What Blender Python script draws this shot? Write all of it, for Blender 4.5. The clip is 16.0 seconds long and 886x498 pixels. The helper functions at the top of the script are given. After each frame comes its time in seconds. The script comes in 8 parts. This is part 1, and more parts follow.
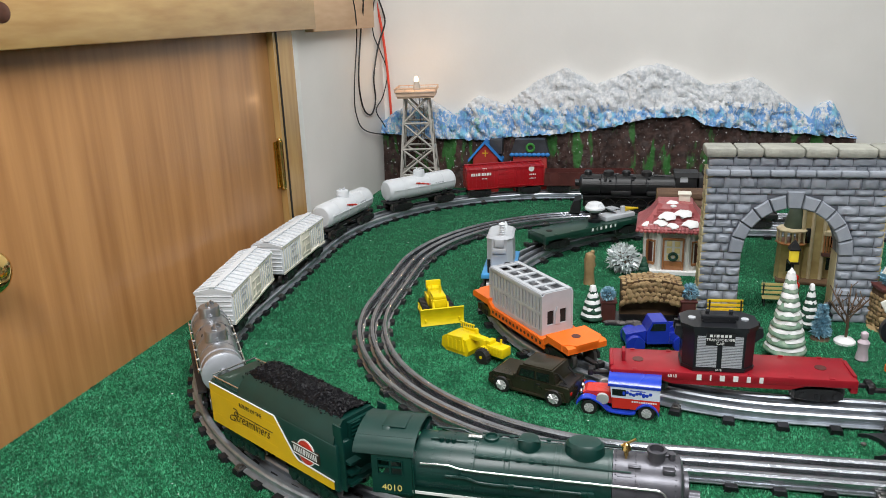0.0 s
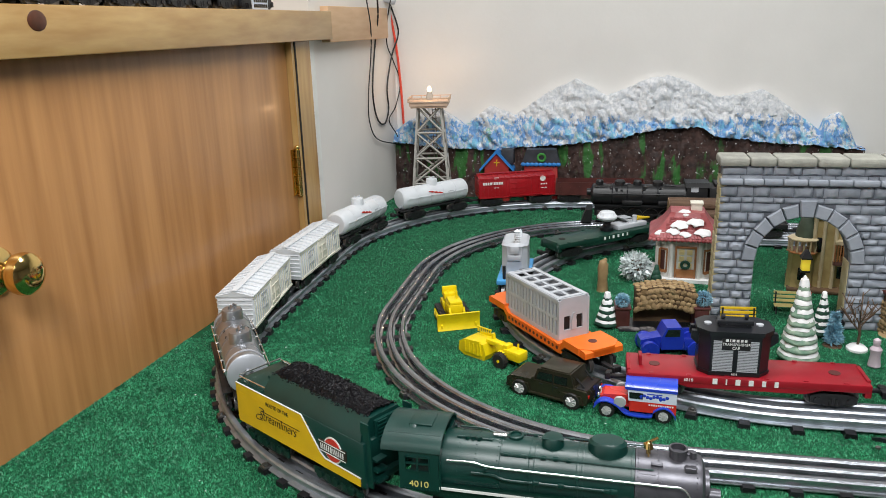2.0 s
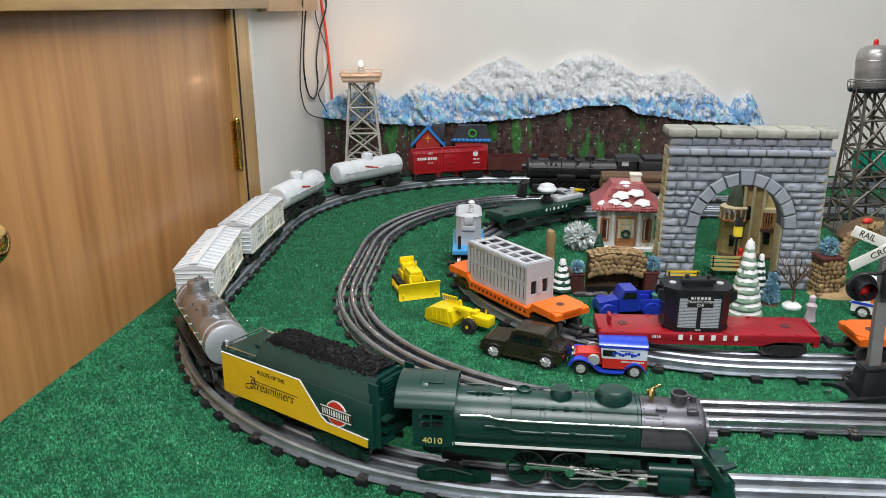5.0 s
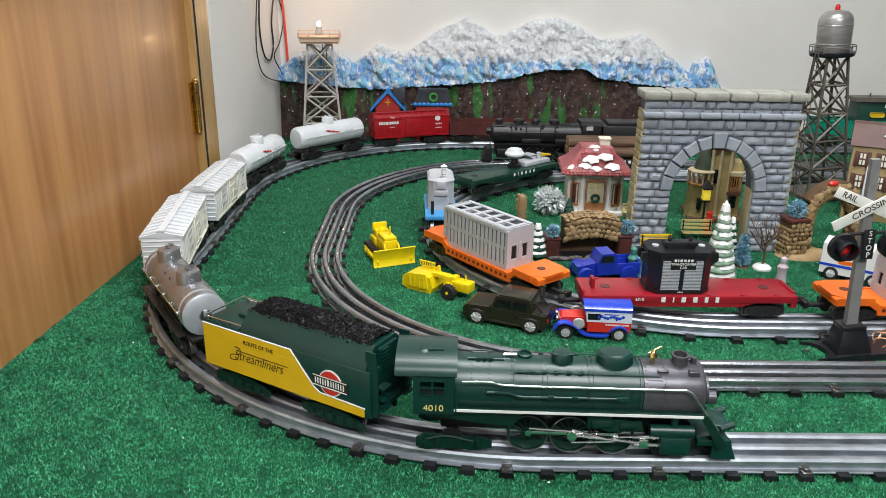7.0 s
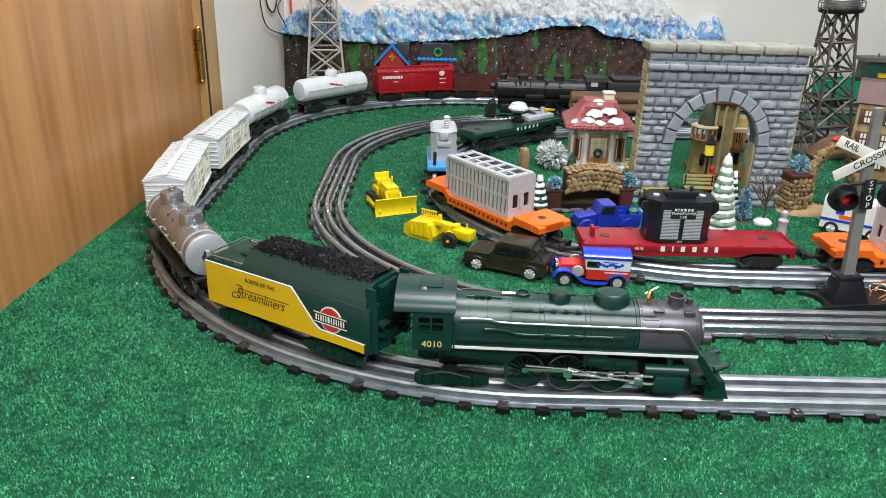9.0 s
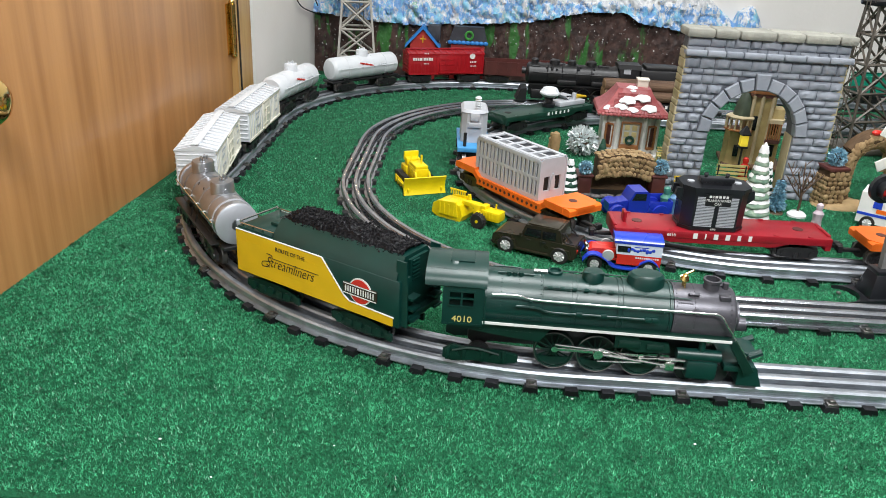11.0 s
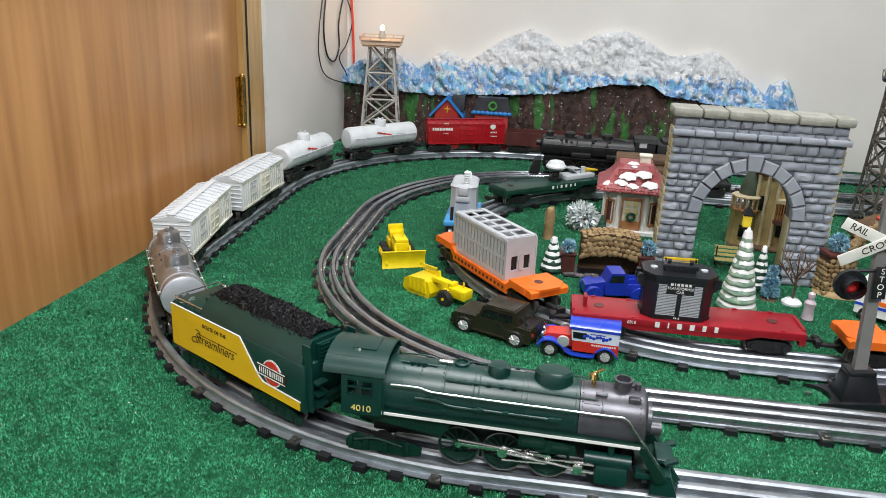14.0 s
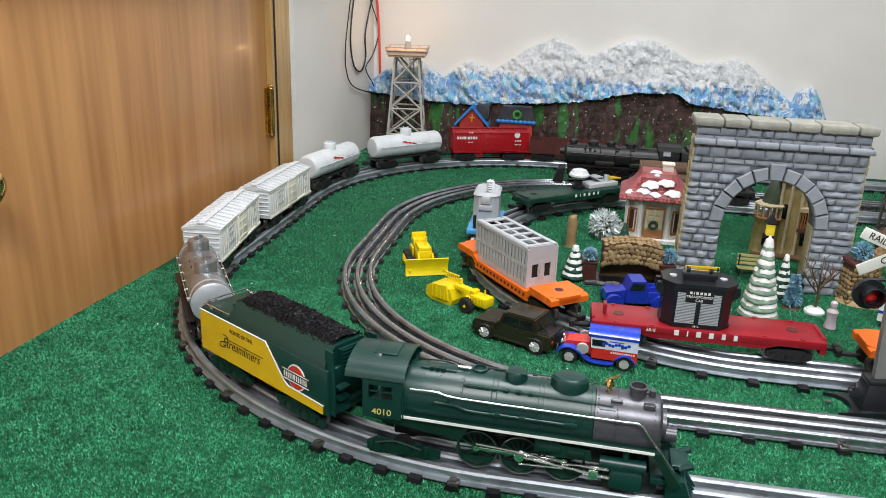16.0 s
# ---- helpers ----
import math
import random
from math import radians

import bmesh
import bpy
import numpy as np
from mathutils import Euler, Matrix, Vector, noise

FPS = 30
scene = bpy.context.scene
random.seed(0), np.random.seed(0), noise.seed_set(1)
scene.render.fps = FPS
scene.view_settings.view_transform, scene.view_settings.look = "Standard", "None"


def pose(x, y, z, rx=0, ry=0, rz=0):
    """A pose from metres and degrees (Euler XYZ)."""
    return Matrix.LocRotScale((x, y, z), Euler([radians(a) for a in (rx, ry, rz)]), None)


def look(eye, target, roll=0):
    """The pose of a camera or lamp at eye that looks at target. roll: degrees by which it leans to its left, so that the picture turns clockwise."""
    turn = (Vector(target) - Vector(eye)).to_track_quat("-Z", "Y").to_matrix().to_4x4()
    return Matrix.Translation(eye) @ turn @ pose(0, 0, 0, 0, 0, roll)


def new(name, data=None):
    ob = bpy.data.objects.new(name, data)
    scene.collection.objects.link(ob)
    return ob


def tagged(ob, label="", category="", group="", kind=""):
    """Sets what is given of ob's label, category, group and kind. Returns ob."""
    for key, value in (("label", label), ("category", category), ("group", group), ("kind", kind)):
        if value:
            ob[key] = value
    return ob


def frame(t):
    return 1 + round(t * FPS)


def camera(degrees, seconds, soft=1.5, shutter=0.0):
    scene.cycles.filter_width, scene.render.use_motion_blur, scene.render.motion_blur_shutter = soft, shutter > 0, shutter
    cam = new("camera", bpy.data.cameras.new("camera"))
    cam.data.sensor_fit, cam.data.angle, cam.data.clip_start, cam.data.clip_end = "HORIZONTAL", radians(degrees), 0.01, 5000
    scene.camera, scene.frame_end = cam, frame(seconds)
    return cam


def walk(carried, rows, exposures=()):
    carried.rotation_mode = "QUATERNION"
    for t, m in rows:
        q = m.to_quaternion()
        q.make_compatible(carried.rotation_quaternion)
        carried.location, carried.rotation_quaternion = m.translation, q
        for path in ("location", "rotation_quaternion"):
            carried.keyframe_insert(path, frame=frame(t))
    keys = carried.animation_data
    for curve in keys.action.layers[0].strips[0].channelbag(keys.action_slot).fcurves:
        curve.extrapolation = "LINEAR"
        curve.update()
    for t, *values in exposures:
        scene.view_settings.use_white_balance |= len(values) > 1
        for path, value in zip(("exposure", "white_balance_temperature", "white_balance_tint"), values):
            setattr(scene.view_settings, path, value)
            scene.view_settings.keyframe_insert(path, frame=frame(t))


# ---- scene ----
cam = camera(60.4, 16.0, soft=0.9)
PATH = [
    (0, (0.005, 0.058, 0.421), (-0.388, 1.927, -0.171), -2.0),
    (0.5, (0.0, 0.05, 0.422), (-0.395, 1.921, -0.164), -2.1),
    (1, (0.0, 0.043, 0.425), (-0.398, 1.916, -0.153), -2.0),
    (1.5, (-0.012, 0.038, 0.421), (-0.415, 1.912, -0.15), -1.9),
    (2, (-0.01, 0.036, 0.42), (-0.413, 1.912, -0.144), -1.7),
    (2.5, (-0.011, 0.036, 0.421), (-0.408, 1.915, -0.137), -1.6),
    (3, (-0.014, 0.029, 0.421), (-0.4, 1.913, -0.13), -1.3),
    (3.5, (-0.007, 0.025, 0.418), (-0.363, 1.914, -0.133), -1.0),
    (4, (-0.008, 0.015, 0.421), (-0.313, 1.912, -0.135), -0.7),
    (4.5, (-0.048, 0.012, 0.412), (-0.263, 1.915, -0.162), -0.3),
    (4.7, (-0.075, 0.009, 0.407), (-0.252, 1.912, -0.182), -0.2),
    (6.8, (-0.149, 0.026, 0.401), (-0.126, 1.906, -0.28), 0.8),
    (7, (-0.149, 0.026, 0.395), (-0.124, 1.903, -0.293), 0.9),
    (7.5, (-0.15, 0.023, 0.389), (-0.126, 1.892, -0.321), 1.1),
    (8, (-0.138, 0.023, 0.387), (-0.109, 1.884, -0.346), 1.1),
    (8.5, (-0.135, 0.017, 0.382), (-0.107, 1.869, -0.375), 1.3),
    (9, (-0.146, 0.013, 0.376), (-0.128, 1.858, -0.396), 1.6),
    (9.2, (-0.149, 0.012, 0.371), (-0.138, 1.856, -0.404), 1.7),
    (11.5, (-0.157, 0.014, 0.361), (-0.193, 1.846, -0.439), 3.3),
    (12, (-0.157, 0.016, 0.363), (-0.198, 1.852, -0.429), 3.4),
    (12.5, (-0.135, 0.041, 0.379), (-0.204, 1.891, -0.379), 3.4),
    (13, (-0.072, 0.05, 0.392), (-0.195, 1.913, -0.326), 3.2),
    (13.5, (-0.043, 0.046, 0.388), (-0.227, 1.916, -0.297), 3.0),
    (14, (-0.022, 0.044, 0.386), (-0.263, 1.914, -0.28), 2.7),
    (14.5, (-0.025, 0.034, 0.393), (-0.309, 1.902, -0.264), 2.5),
    (15, (-0.025, 0.028, 0.389), (-0.332, 1.892, -0.268), 2.3),
    (15.5, (-0.024, 0.027, 0.389), (-0.339, 1.89, -0.268), 2.2),
    (16, (-0.013, 0.03, 0.393), (-0.327, 1.895, -0.259), 2.1),
]
walk(cam, [(t, look(eye, target, roll)) for t, eye, target, roll in PATH],
     [(0, -0.10), (4.5, -0.08), (7, 0.0), (9, 0.15), (12, 0.2), (13, 0.1), (14.5, -0.02), (16, -0.02)])

# ---- world, lamps ----
# Dim even fill light, added without a source of its own.
world = bpy.data.worlds.new("ambient_fill")
scene.world = world
world.use_nodes = True
world.node_tree.nodes["Background"].inputs[0].default_value = (0.9, 0.93, 1.0, 1)
world.node_tree.nodes["Background"].inputs[1].default_value = 0.03
CEIL = 1.55
WALL_Y = 1.933
TAN = 0.0585                       # the door wall is a little out of square


def area_lamp(name, x, y, z, sx, sy, power, colour):
    lamp = bpy.data.lights.new(name, "AREA")
    lamp.shape, lamp.size, lamp.size_y, lamp.energy, lamp.color = "RECTANGLE", sx, sy, power, colour
    ob = new(name, lamp)
    ob.matrix_world = pose(x, y, z)
    return ob


area_lamp("ceiling_lamp_light", 0.15, 0.85, CEIL - 0.05, 0.9, 0.3, 22.0, (0.97, 0.985, 1.0))
# Front lamp added to balance brightness; no source is seen there.
area_lamp("ceiling_lamp_light", 0.35, -0.6, CEIL - 0.05, 1.1, 0.4, 48.0, (0.97, 0.985, 1.0))


# ---- materials ----
def mat(name, col, rough=0.5, metal=0.0, var=0.15, scale=60.0, bump=0.0, bscale=300.0, coat=0.0, spec=0.5, col2=None, stretch=None, detail=6, emit=None, rnd=0.0, sharp=0.5):
    """A painted, cast or moulded surface with two scales of mottling, wear in the gloss and fine relief."""
    m = bpy.data.materials.new(name)
    m.use_nodes = True
    nt = m.node_tree
    n, l = nt.nodes, nt.links
    b = n["Principled BSDF"]
    tc = n.new("ShaderNodeTexCoord")
    vec = tc.outputs["Object"]
    if stretch:
        mp = n.new("ShaderNodeMapping")
        mp.inputs["Scale"].default_value = stretch
        l.new(vec, mp.inputs["Vector"])
        vec = mp.outputs["Vector"]
    n1 = n.new("ShaderNodeTexNoise")
    n1.inputs["Scale"].default_value, n1.inputs["Detail"].default_value = scale, detail
    n2 = n.new("ShaderNodeTexNoise")
    n2.inputs["Scale"].default_value, n2.inputs["Detail"].default_value = scale * 0.17, 3
    l.new(vec, n1.inputs["Vector"])
    l.new(vec, n2.inputs["Vector"])
    add = n.new("ShaderNodeMath")
    add.operation = "MULTIPLY_ADD"
    l.new(n1.outputs["Fac"], add.inputs[0])
    add.inputs[1].default_value = 0.65
    sc = n.new("ShaderNodeMath")
    sc.operation = "MULTIPLY"
    l.new(n2.outputs["Fac"], sc.inputs[0])
    sc.inputs[1].default_value = 0.35
    l.new(sc.outputs[0], add.inputs[2])
    fac = add.outputs[0]
    if rnd:
        oi = n.new("ShaderNodeObjectInfo")
        ra = n.new("ShaderNodeMath")
        ra.operation = "MULTIPLY_ADD"
        l.new(oi.outputs["Random"], ra.inputs[0])
        ra.inputs[1].default_value = rnd
        l.new(fac, ra.inputs[2])
        ra2 = n.new("ShaderNodeMath")
        ra2.operation = "SUBTRACT"
        l.new(ra.outputs[0], ra2.inputs[0])
        ra2.inputs[1].default_value = rnd / 2
        fac = ra2.outputs[0]
    ramp = n.new("ShaderNodeValToRGB")
    l.new(fac, ramp.inputs[0])
    c2 = col2 or tuple(min(1, c * (1 + var)) for c in col)
    c1 = col if col2 else tuple(c * (1 - var) for c in col)
    w = 0.28 * sharp
    ramp.color_ramp.elements[0].position, ramp.color_ramp.elements[0].color = 0.5 - w, (*c1, 1)
    ramp.color_ramp.elements[1].position, ramp.color_ramp.elements[1].color = 0.5 + w, (*c2, 1)
    l.new(ramp.outputs[0], b.inputs["Base Color"])
    rr = n.new("ShaderNodeMapRange")
    l.new(n2.outputs["Fac"], rr.inputs[0])
    rr.inputs[1].default_value, rr.inputs[2].default_value = 0.3, 0.7
    rr.inputs[3].default_value, rr.inputs[4].default_value = max(0.02, rough * 0.85), min(1, rough * 1.15)
    l.new(rr.outputs[0], b.inputs["Roughness"])
    b.inputs["Metallic"].default_value = metal
    b.inputs["Coat Weight"].default_value = coat
    b.inputs["Coat Roughness"].default_value = 0.12
    b.inputs["Specular IOR Level"].default_value = spec
    if bump:
        bn = n.new("ShaderNodeTexNoise")
        bn.inputs["Scale"].default_value, bn.inputs["Detail"].default_value = bscale, 5
        l.new(vec, bn.inputs["Vector"])
        bp = n.new("ShaderNodeBump")
        bp.inputs["Strength"].default_value = bump
        bp.inputs["Distance"].default_value = 0.002
        l.new(bn.outputs["Fac"], bp.inputs["Height"])
        l.new(bp.outputs[0], b.inputs["Normal"])
    if emit:
        b.inputs["Emission Color"].default_value = (*emit[:3], 1)
        b.inputs["Emission Strength"].default_value = emit[3]
    return m


M = {}
M["wall"] = mat("wall_paint", (0.77, 0.745, 0.71), 0.75, var=0.03, scale=8, bump=0.12, bscale=120)
# Unseen walls and ceiling: greyed to cut bounced light and deepen contrast.
M["room"] = mat("low_bounce_wall_grey", (0.2, 0.2, 0.2), 0.8, var=0.04, scale=8)
M["ceiling"] = mat("low_bounce_ceiling_grey", (0.42, 0.42, 0.42), 0.9, var=0.03, scale=8)
M["floor"] = mat("floor_boards", (0.10, 0.06, 0.04), 0.5, var=0.3, scale=12)
M["door"] = mat("varnished_veneer", (0.27, 0.115, 0.036), 0.34, var=0.3, col2=(0.55, 0.28, 0.105), scale=7, stretch=(7, 7, 0.4), coat=0.08, sharp=0.8, detail=10, bump=0.04, bscale=60)
M["pine"] = mat("varnished_pine", (0.42, 0.235, 0.075), 0.33, col2=(0.56, 0.36, 0.14), scale=9, stretch=(1.5, 1.5, 9), coat=0.25)
M["pine_v"] = mat("varnished_pine_upright", (0.42, 0.235, 0.075), 0.33, col2=(0.56, 0.36, 0.14), scale=9, stretch=(9, 9, 1.0), coat=0.25)
M["ply"] = mat("pale_plywood", (0.58, 0.36, 0.2), 0.45, col2=(0.68, 0.46, 0.28), scale=9, stretch=(1.5, 1.5, 9))
M["knot"] = mat("pine_knot", (0.09, 0.03, 0.015), 0.4, var=0.4, scale=90)
M["brass"] = mat("polished_brass", (0.78, 0.55, 0.2), 0.12, 1.0, var=0.08, scale=30)
M["dark"] = mat("dark_gap", (0.012, 0.01, 0.008), 0.8, var=0.3)
M["turf"] = mat("turf_mat", (0.002, 0.035, 0.013), 0.85, col2=(0.012, 0.14, 0.06), scale=330, bump=0.9, bscale=800, sharp=0.8, spec=0.25)
M["blade"] = mat("turf_fibre", (0.003, 0.06, 0.024), 0.4, col2=(0.085, 0.54, 0.26), scale=240, sharp=0.5, spec=0.6)
M["rail"] = mat("tinplate_rail", (0.42, 0.45, 0.49), 0.4, 0.8, var=0.22, scale=60, bump=0.05)
M["rail_dull"] = mat("worn_tinplate_rail", (0.33, 0.345, 0.37), 0.22, 0.85, var=0.25, scale=45, bump=0.08)
M["tie"] = mat("black_tinplate_tie", (0.011, 0.011, 0.013), 0.45, 0.1, var=0.5, scale=80, rnd=0.4)
M["loco"] = mat("dark_green_enamel", (0.002, 0.033, 0.026), 0.37, var=0.16, scale=50, spec=0.62, bump=0.03)
M["loco_hi"] = mat("dark_green_enamel_frame", (0.002, 0.024, 0.016), 0.42, var=0.2, scale=90)
M["smoke"] = mat("graphite_paint", (0.1, 0.098, 0.112), 0.36, 0.5, var=0.14, scale=90, bump=0.05)
M["chrome"] = mat("nickel_rod", (0.88, 0.87, 0.85), 0.24, 1.0, var=0.08)
M["white"] = mat("white_paint", (0.78, 0.78, 0.75), 0.45, var=0.06)
M["yellow"] = mat("rich_yellow_paint", (0.78, 0.47, 0.008), 0.4, var=0.05, scale=40)
# Chrome's bright reflections put into a pale, barely metallic colour.
M["rim"] = mat("painted_chrome_shine", (0.62, 0.62, 0.62), 0.25, 0.3, var=0.1)
M["lettering"] = mat("black_lettering", (0.03, 0.02, 0.01), 0.6)
M["gold"] = mat("gold_lettering", (0.75, 0.6, 0.18), 0.5)
M["coal"] = mat("crushed_coal", (0.003, 0.003, 0.004), 0.25, var=0.7, scale=600, bump=0.6, bscale=500, spec=0.22, rnd=0.5)
M["black"] = mat("black_moulding", (0.013, 0.013, 0.014), 0.42, var=0.3, scale=90)
M["black_gloss"] = mat("black_moulding_gloss", (0.012, 0.013, 0.016), 0.3, var=0.2, scale=60)
M["steel"] = mat("wheel_steel", (0.2, 0.19, 0.18), 0.35, 0.85, var=0.25)
M["silver"] = mat("silver_paint", (0.42, 0.43, 0.45), 0.3, 0.85, var=0.12, scale=60, bump=0.05)
M["silver_end"] = mat("silver_paint_end", (0.5, 0.52, 0.56), 0.42, 0.45, var=0.06)
M["ivory"] = mat("aged_white_plastic", (0.72, 0.75, 0.78), 0.42, var=0.07, scale=30)
M["cream"] = mat("yellowed_plastic", (0.76, 0.73, 0.62), 0.45, var=0.08, scale=30)
M["red"] = mat("boxcar_red_plastic", (0.38, 0.01, 0.016), 0.36, var=0.12, scale=40)
M["flat_red"] = mat("maroon_red_plastic", (0.3, 0.009, 0.018), 0.33, var=0.14, scale=40)
M["orange"] = mat("orange_plastic", (0.86, 0.16, 0.012), 0.4, var=0.1, scale=40)
M["grey"] = mat("grey_plastic", (0.46, 0.48, 0.51), 0.45, var=0.08, scale=40)
# Grey plastic toned as if in shade, for sheets inside the crates.
M["grey_shade"] = mat("shadow_grey_plastic", (0.26, 0.27, 0.29), 0.5, var=0.1)
M["blue_flat"] = mat("light_blue_plastic", (0.06, 0.3, 0.62), 0.4, var=0.1)
M["flat_green"] = mat("flat_car_green", (0.006, 0.04, 0.026), 0.35, var=0.2)
M["cat"] = mat("machine_yellow_plastic", (0.82, 0.62, 0.004), 0.38, var=0.08, scale=50)
M["rubber"] = mat("black_rubber", (0.015, 0.014, 0.013), 0.6, var=0.3)
M["olive"] = mat("olive_brown_metallic", (0.036, 0.031, 0.018), 0.3, 0.35, var=0.15, coat=0.3)
M["glass_dark"] = mat("tinted_glazing", (0.01, 0.012, 0.012), 0.08, var=0.1, spec=0.7)
M["van_red"] = mat("van_red", (0.62, 0.03, 0.02), 0.28, var=0.08, coat=0.3)
M["van_blue"] = mat("van_blue", (0.02, 0.06, 0.52), 0.28, var=0.08, coat=0.3)
M["van_white"] = mat("van_pale_panel", (0.66, 0.72, 0.82), 0.35, var=0.05)
M["truck_blue"] = mat("truck_blue", (0.012, 0.03, 0.36), 0.3, var=0.1, coat=0.3)
M["stone"] = mat("painted_grey_stone", (0.22, 0.245, 0.285), 0.82, col2=(0.33, 0.355, 0.4), scale=60, bump=0.3, bscale=350, rnd=0.35, sharp=0.9)
M["stone_cap"] = mat("painted_buff_stone", (0.27, 0.27, 0.235), 0.75, col2=(0.4, 0.395, 0.34), scale=60, bump=0.5, bscale=350, rnd=0.3)
M["stone_side"] = mat("ochre_washed_stone", (0.4, 0.33, 0.17), 0.75, col2=(0.5, 0.44, 0.28), scale=60, bump=0.4, rnd=0.3)
M["mortar"] = mat("dark_joint", (0.13, 0.14, 0.165), 0.9, var=0.3, bump=0.4)
M["tanstone"] = mat("tan_field_stone", (0.22, 0.13, 0.055), 0.65, col2=(0.42, 0.29, 0.14), scale=70, bump=0.5, rnd=0.4, sharp=0.9)
M["streamrock"] = mat("dark_stream_rock", (0.05, 0.045, 0.045), 0.6, col2=(0.13, 0.115, 0.11), scale=120, bump=0.4)
M["tanjoint"] = mat("brown_joint", (0.09, 0.05, 0.022), 0.8, var=0.3, bump=0.4)
M["porcelain"] = mat("glazed_white_porcelain", (0.72, 0.7, 0.66), 0.3, var=0.06)
M["roofred"] = mat("glazed_red_shingle", (0.3, 0.055, 0.06), 0.4, col2=(0.42, 0.12, 0.12), scale=60, bump=0.3, rnd=0.3)
M["tanwood"] = mat("glazed_brown_trim", (0.36, 0.15, 0.055), 0.4, var=0.2)
M["snow"] = mat("glazed_snow", (0.83, 0.83, 0.82), 0.45, var=0.05, bump=0.2)
M["pane_lit"] = mat("pale_yellow_pane", (0.75, 0.62, 0.3), 0.3, var=0.1)
M["lantern"] = mat("lit_lantern_pane", (0.8, 0.65, 0.05), 0.4, var=0.05, emit=(1.0, 0.72, 0.05, 0.35))
M["fir"] = mat("dark_fir", (0.012, 0.06, 0.035), 0.7, var=0.4, scale=200, bump=0.5)
M["icefir"] = mat("pale_iced_fir", (0.14, 0.27, 0.19), 0.6, col2=(0.38, 0.48, 0.36), scale=120, bump=0.5)
M["bluefir"] = mat("blue_tinsel", (0.1, 0.3, 0.42), 0.35, col2=(0.4, 0.6, 0.7), scale=300, bump=0.5, metal=0.3)
M["tinsel"] = mat("frosted_tinsel", (0.5, 0.56, 0.56), 0.35, col2=(0.85, 0.9, 0.9), scale=300, metal=0.2)
M["twig"] = mat("twig_bark", (0.1, 0.06, 0.035), 0.7, var=0.3)
M["bench"] = mat("yellow_bench_paint", (0.72, 0.48, 0.02), 0.4, var=0.1)
M["bench_pale"] = mat("pale_bench_paint", (0.62, 0.52, 0.2), 0.45, var=0.12)
M["tower"] = mat("grey_tower_plastic", (0.44, 0.42, 0.38), 0.5, var=0.1)
M["tower_top"] = mat("terracotta_beacon_deck", (0.6, 0.42, 0.3), 0.5, var=0.1)
M["bulb"] = mat("lit_bulb", (1, 0.8, 0.5), 0.3, var=0.02, emit=(1.0, 0.62, 0.28, 14.0))
M["wt"] = mat("grey_brown_steel", (0.13, 0.115, 0.095), 0.45, 0.3, var=0.2)
M["wt_tank"] = mat("brushed_tank", (0.33, 0.32, 0.31), 0.36, 0.55, var=0.15, stretch=(1, 1, 6), scale=20)
M["redlens"] = mat("red_lens", (0.5, 0.01, 0.01), 0.15, var=0.1, coat=0.5)
M["mast"] = mat("worn_grey_mast", (0.26, 0.255, 0.25), 0.42, 0.3, var=0.15)
M["sign"] = mat("sign_white", (0.72, 0.72, 0.66), 0.5, var=0.06)
# Grey-blue to white mottle puts shading of the relief into the snow colour.
M["mt_snow"] = mat("plaster_snow", (0.5, 0.53, 0.57), 0.75, col2=(0.84, 0.84, 0.84), scale=140, bump=1.0, bscale=190, sharp=0.5)
M["mt_brown"] = mat("dark_brown_plaster", (0.022, 0.011, 0.009), 0.65, col2=(0.075, 0.036, 0.028), scale=70, bump=0.9, bscale=160)
M["mt_green"] = mat("green_dab_paint", (0.02, 0.09, 0.02), 0.7, var=0.5, scale=120, bump=0.6)
M["wire"] = mat("black_cable", (0.01, 0.01, 0.01), 0.5, var=0.2)
M["orange_wire"] = mat("red_orange_cable", (0.75, 0.07, 0.035), 0.45, var=0.08)
M["copper"] = mat("bare_copper", (0.7, 0.36, 0.22), 0.3, 0.9, var=0.1)
M["log"] = mat("log_bark", (0.08, 0.042, 0.024), 0.75, col2=(0.17, 0.1, 0.06), scale=40, stretch=(0.3, 3, 3), bump=0.6)
M["logend"] = mat("log_end", (0.3, 0.19, 0.1), 0.7, var=0.2)
M["loco_black"] = mat("black_loco_paint", (0.012, 0.012, 0.013), 0.42, var=0.25, bump=0.1)
M["caboose"] = mat("bright_green_plastic", (0.006, 0.27, 0.17), 0.4, var=0.12)
M["caboose_dk"] = mat("dark_green_cabin", (0.012, 0.06, 0.042), 0.45, var=0.15)
M["brown_car"] = mat("maroon_gondola", (0.09, 0.024, 0.02), 0.45, var=0.2)
M["house_tan"] = mat("tan_stucco", (0.36, 0.26, 0.12), 0.6, var=0.15, bump=0.3)
M["gold_stucco"] = mat("golden_glazed_stucco", (0.3, 0.21, 0.08), 0.45, col2=(0.5, 0.4, 0.18), scale=45, bump=0.3)
M["cream_stucco"] = mat("cream_glazed_trim", (0.48, 0.38, 0.22), 0.45, col2=(0.62, 0.54, 0.36), scale=60)
M["slate_green"] = mat("green_grey_slate", (0.05, 0.07, 0.045), 0.55, var=0.3)
M["house_brown"] = mat("brown_shutter", (0.12, 0.05, 0.04), 0.5, var=0.15)
M["slate"] = mat("dark_slate_roof", (0.035, 0.04, 0.05), 0.5, var=0.3)
M["gable_red"] = mat("gable_red", (0.4, 0.03, 0.025), 0.5, var=0.15)
M["gable_blue"] = mat("gable_blue", (0.03, 0.22, 0.6), 0.45, var=0.1)
M["wreath"] = mat("wreath_green", (0.05, 0.28, 0.05), 0.6, var=0.3)
M["blue_coat"] = mat("blue_figure_paint", (0.12, 0.25, 0.42), 0.5, var=0.2)
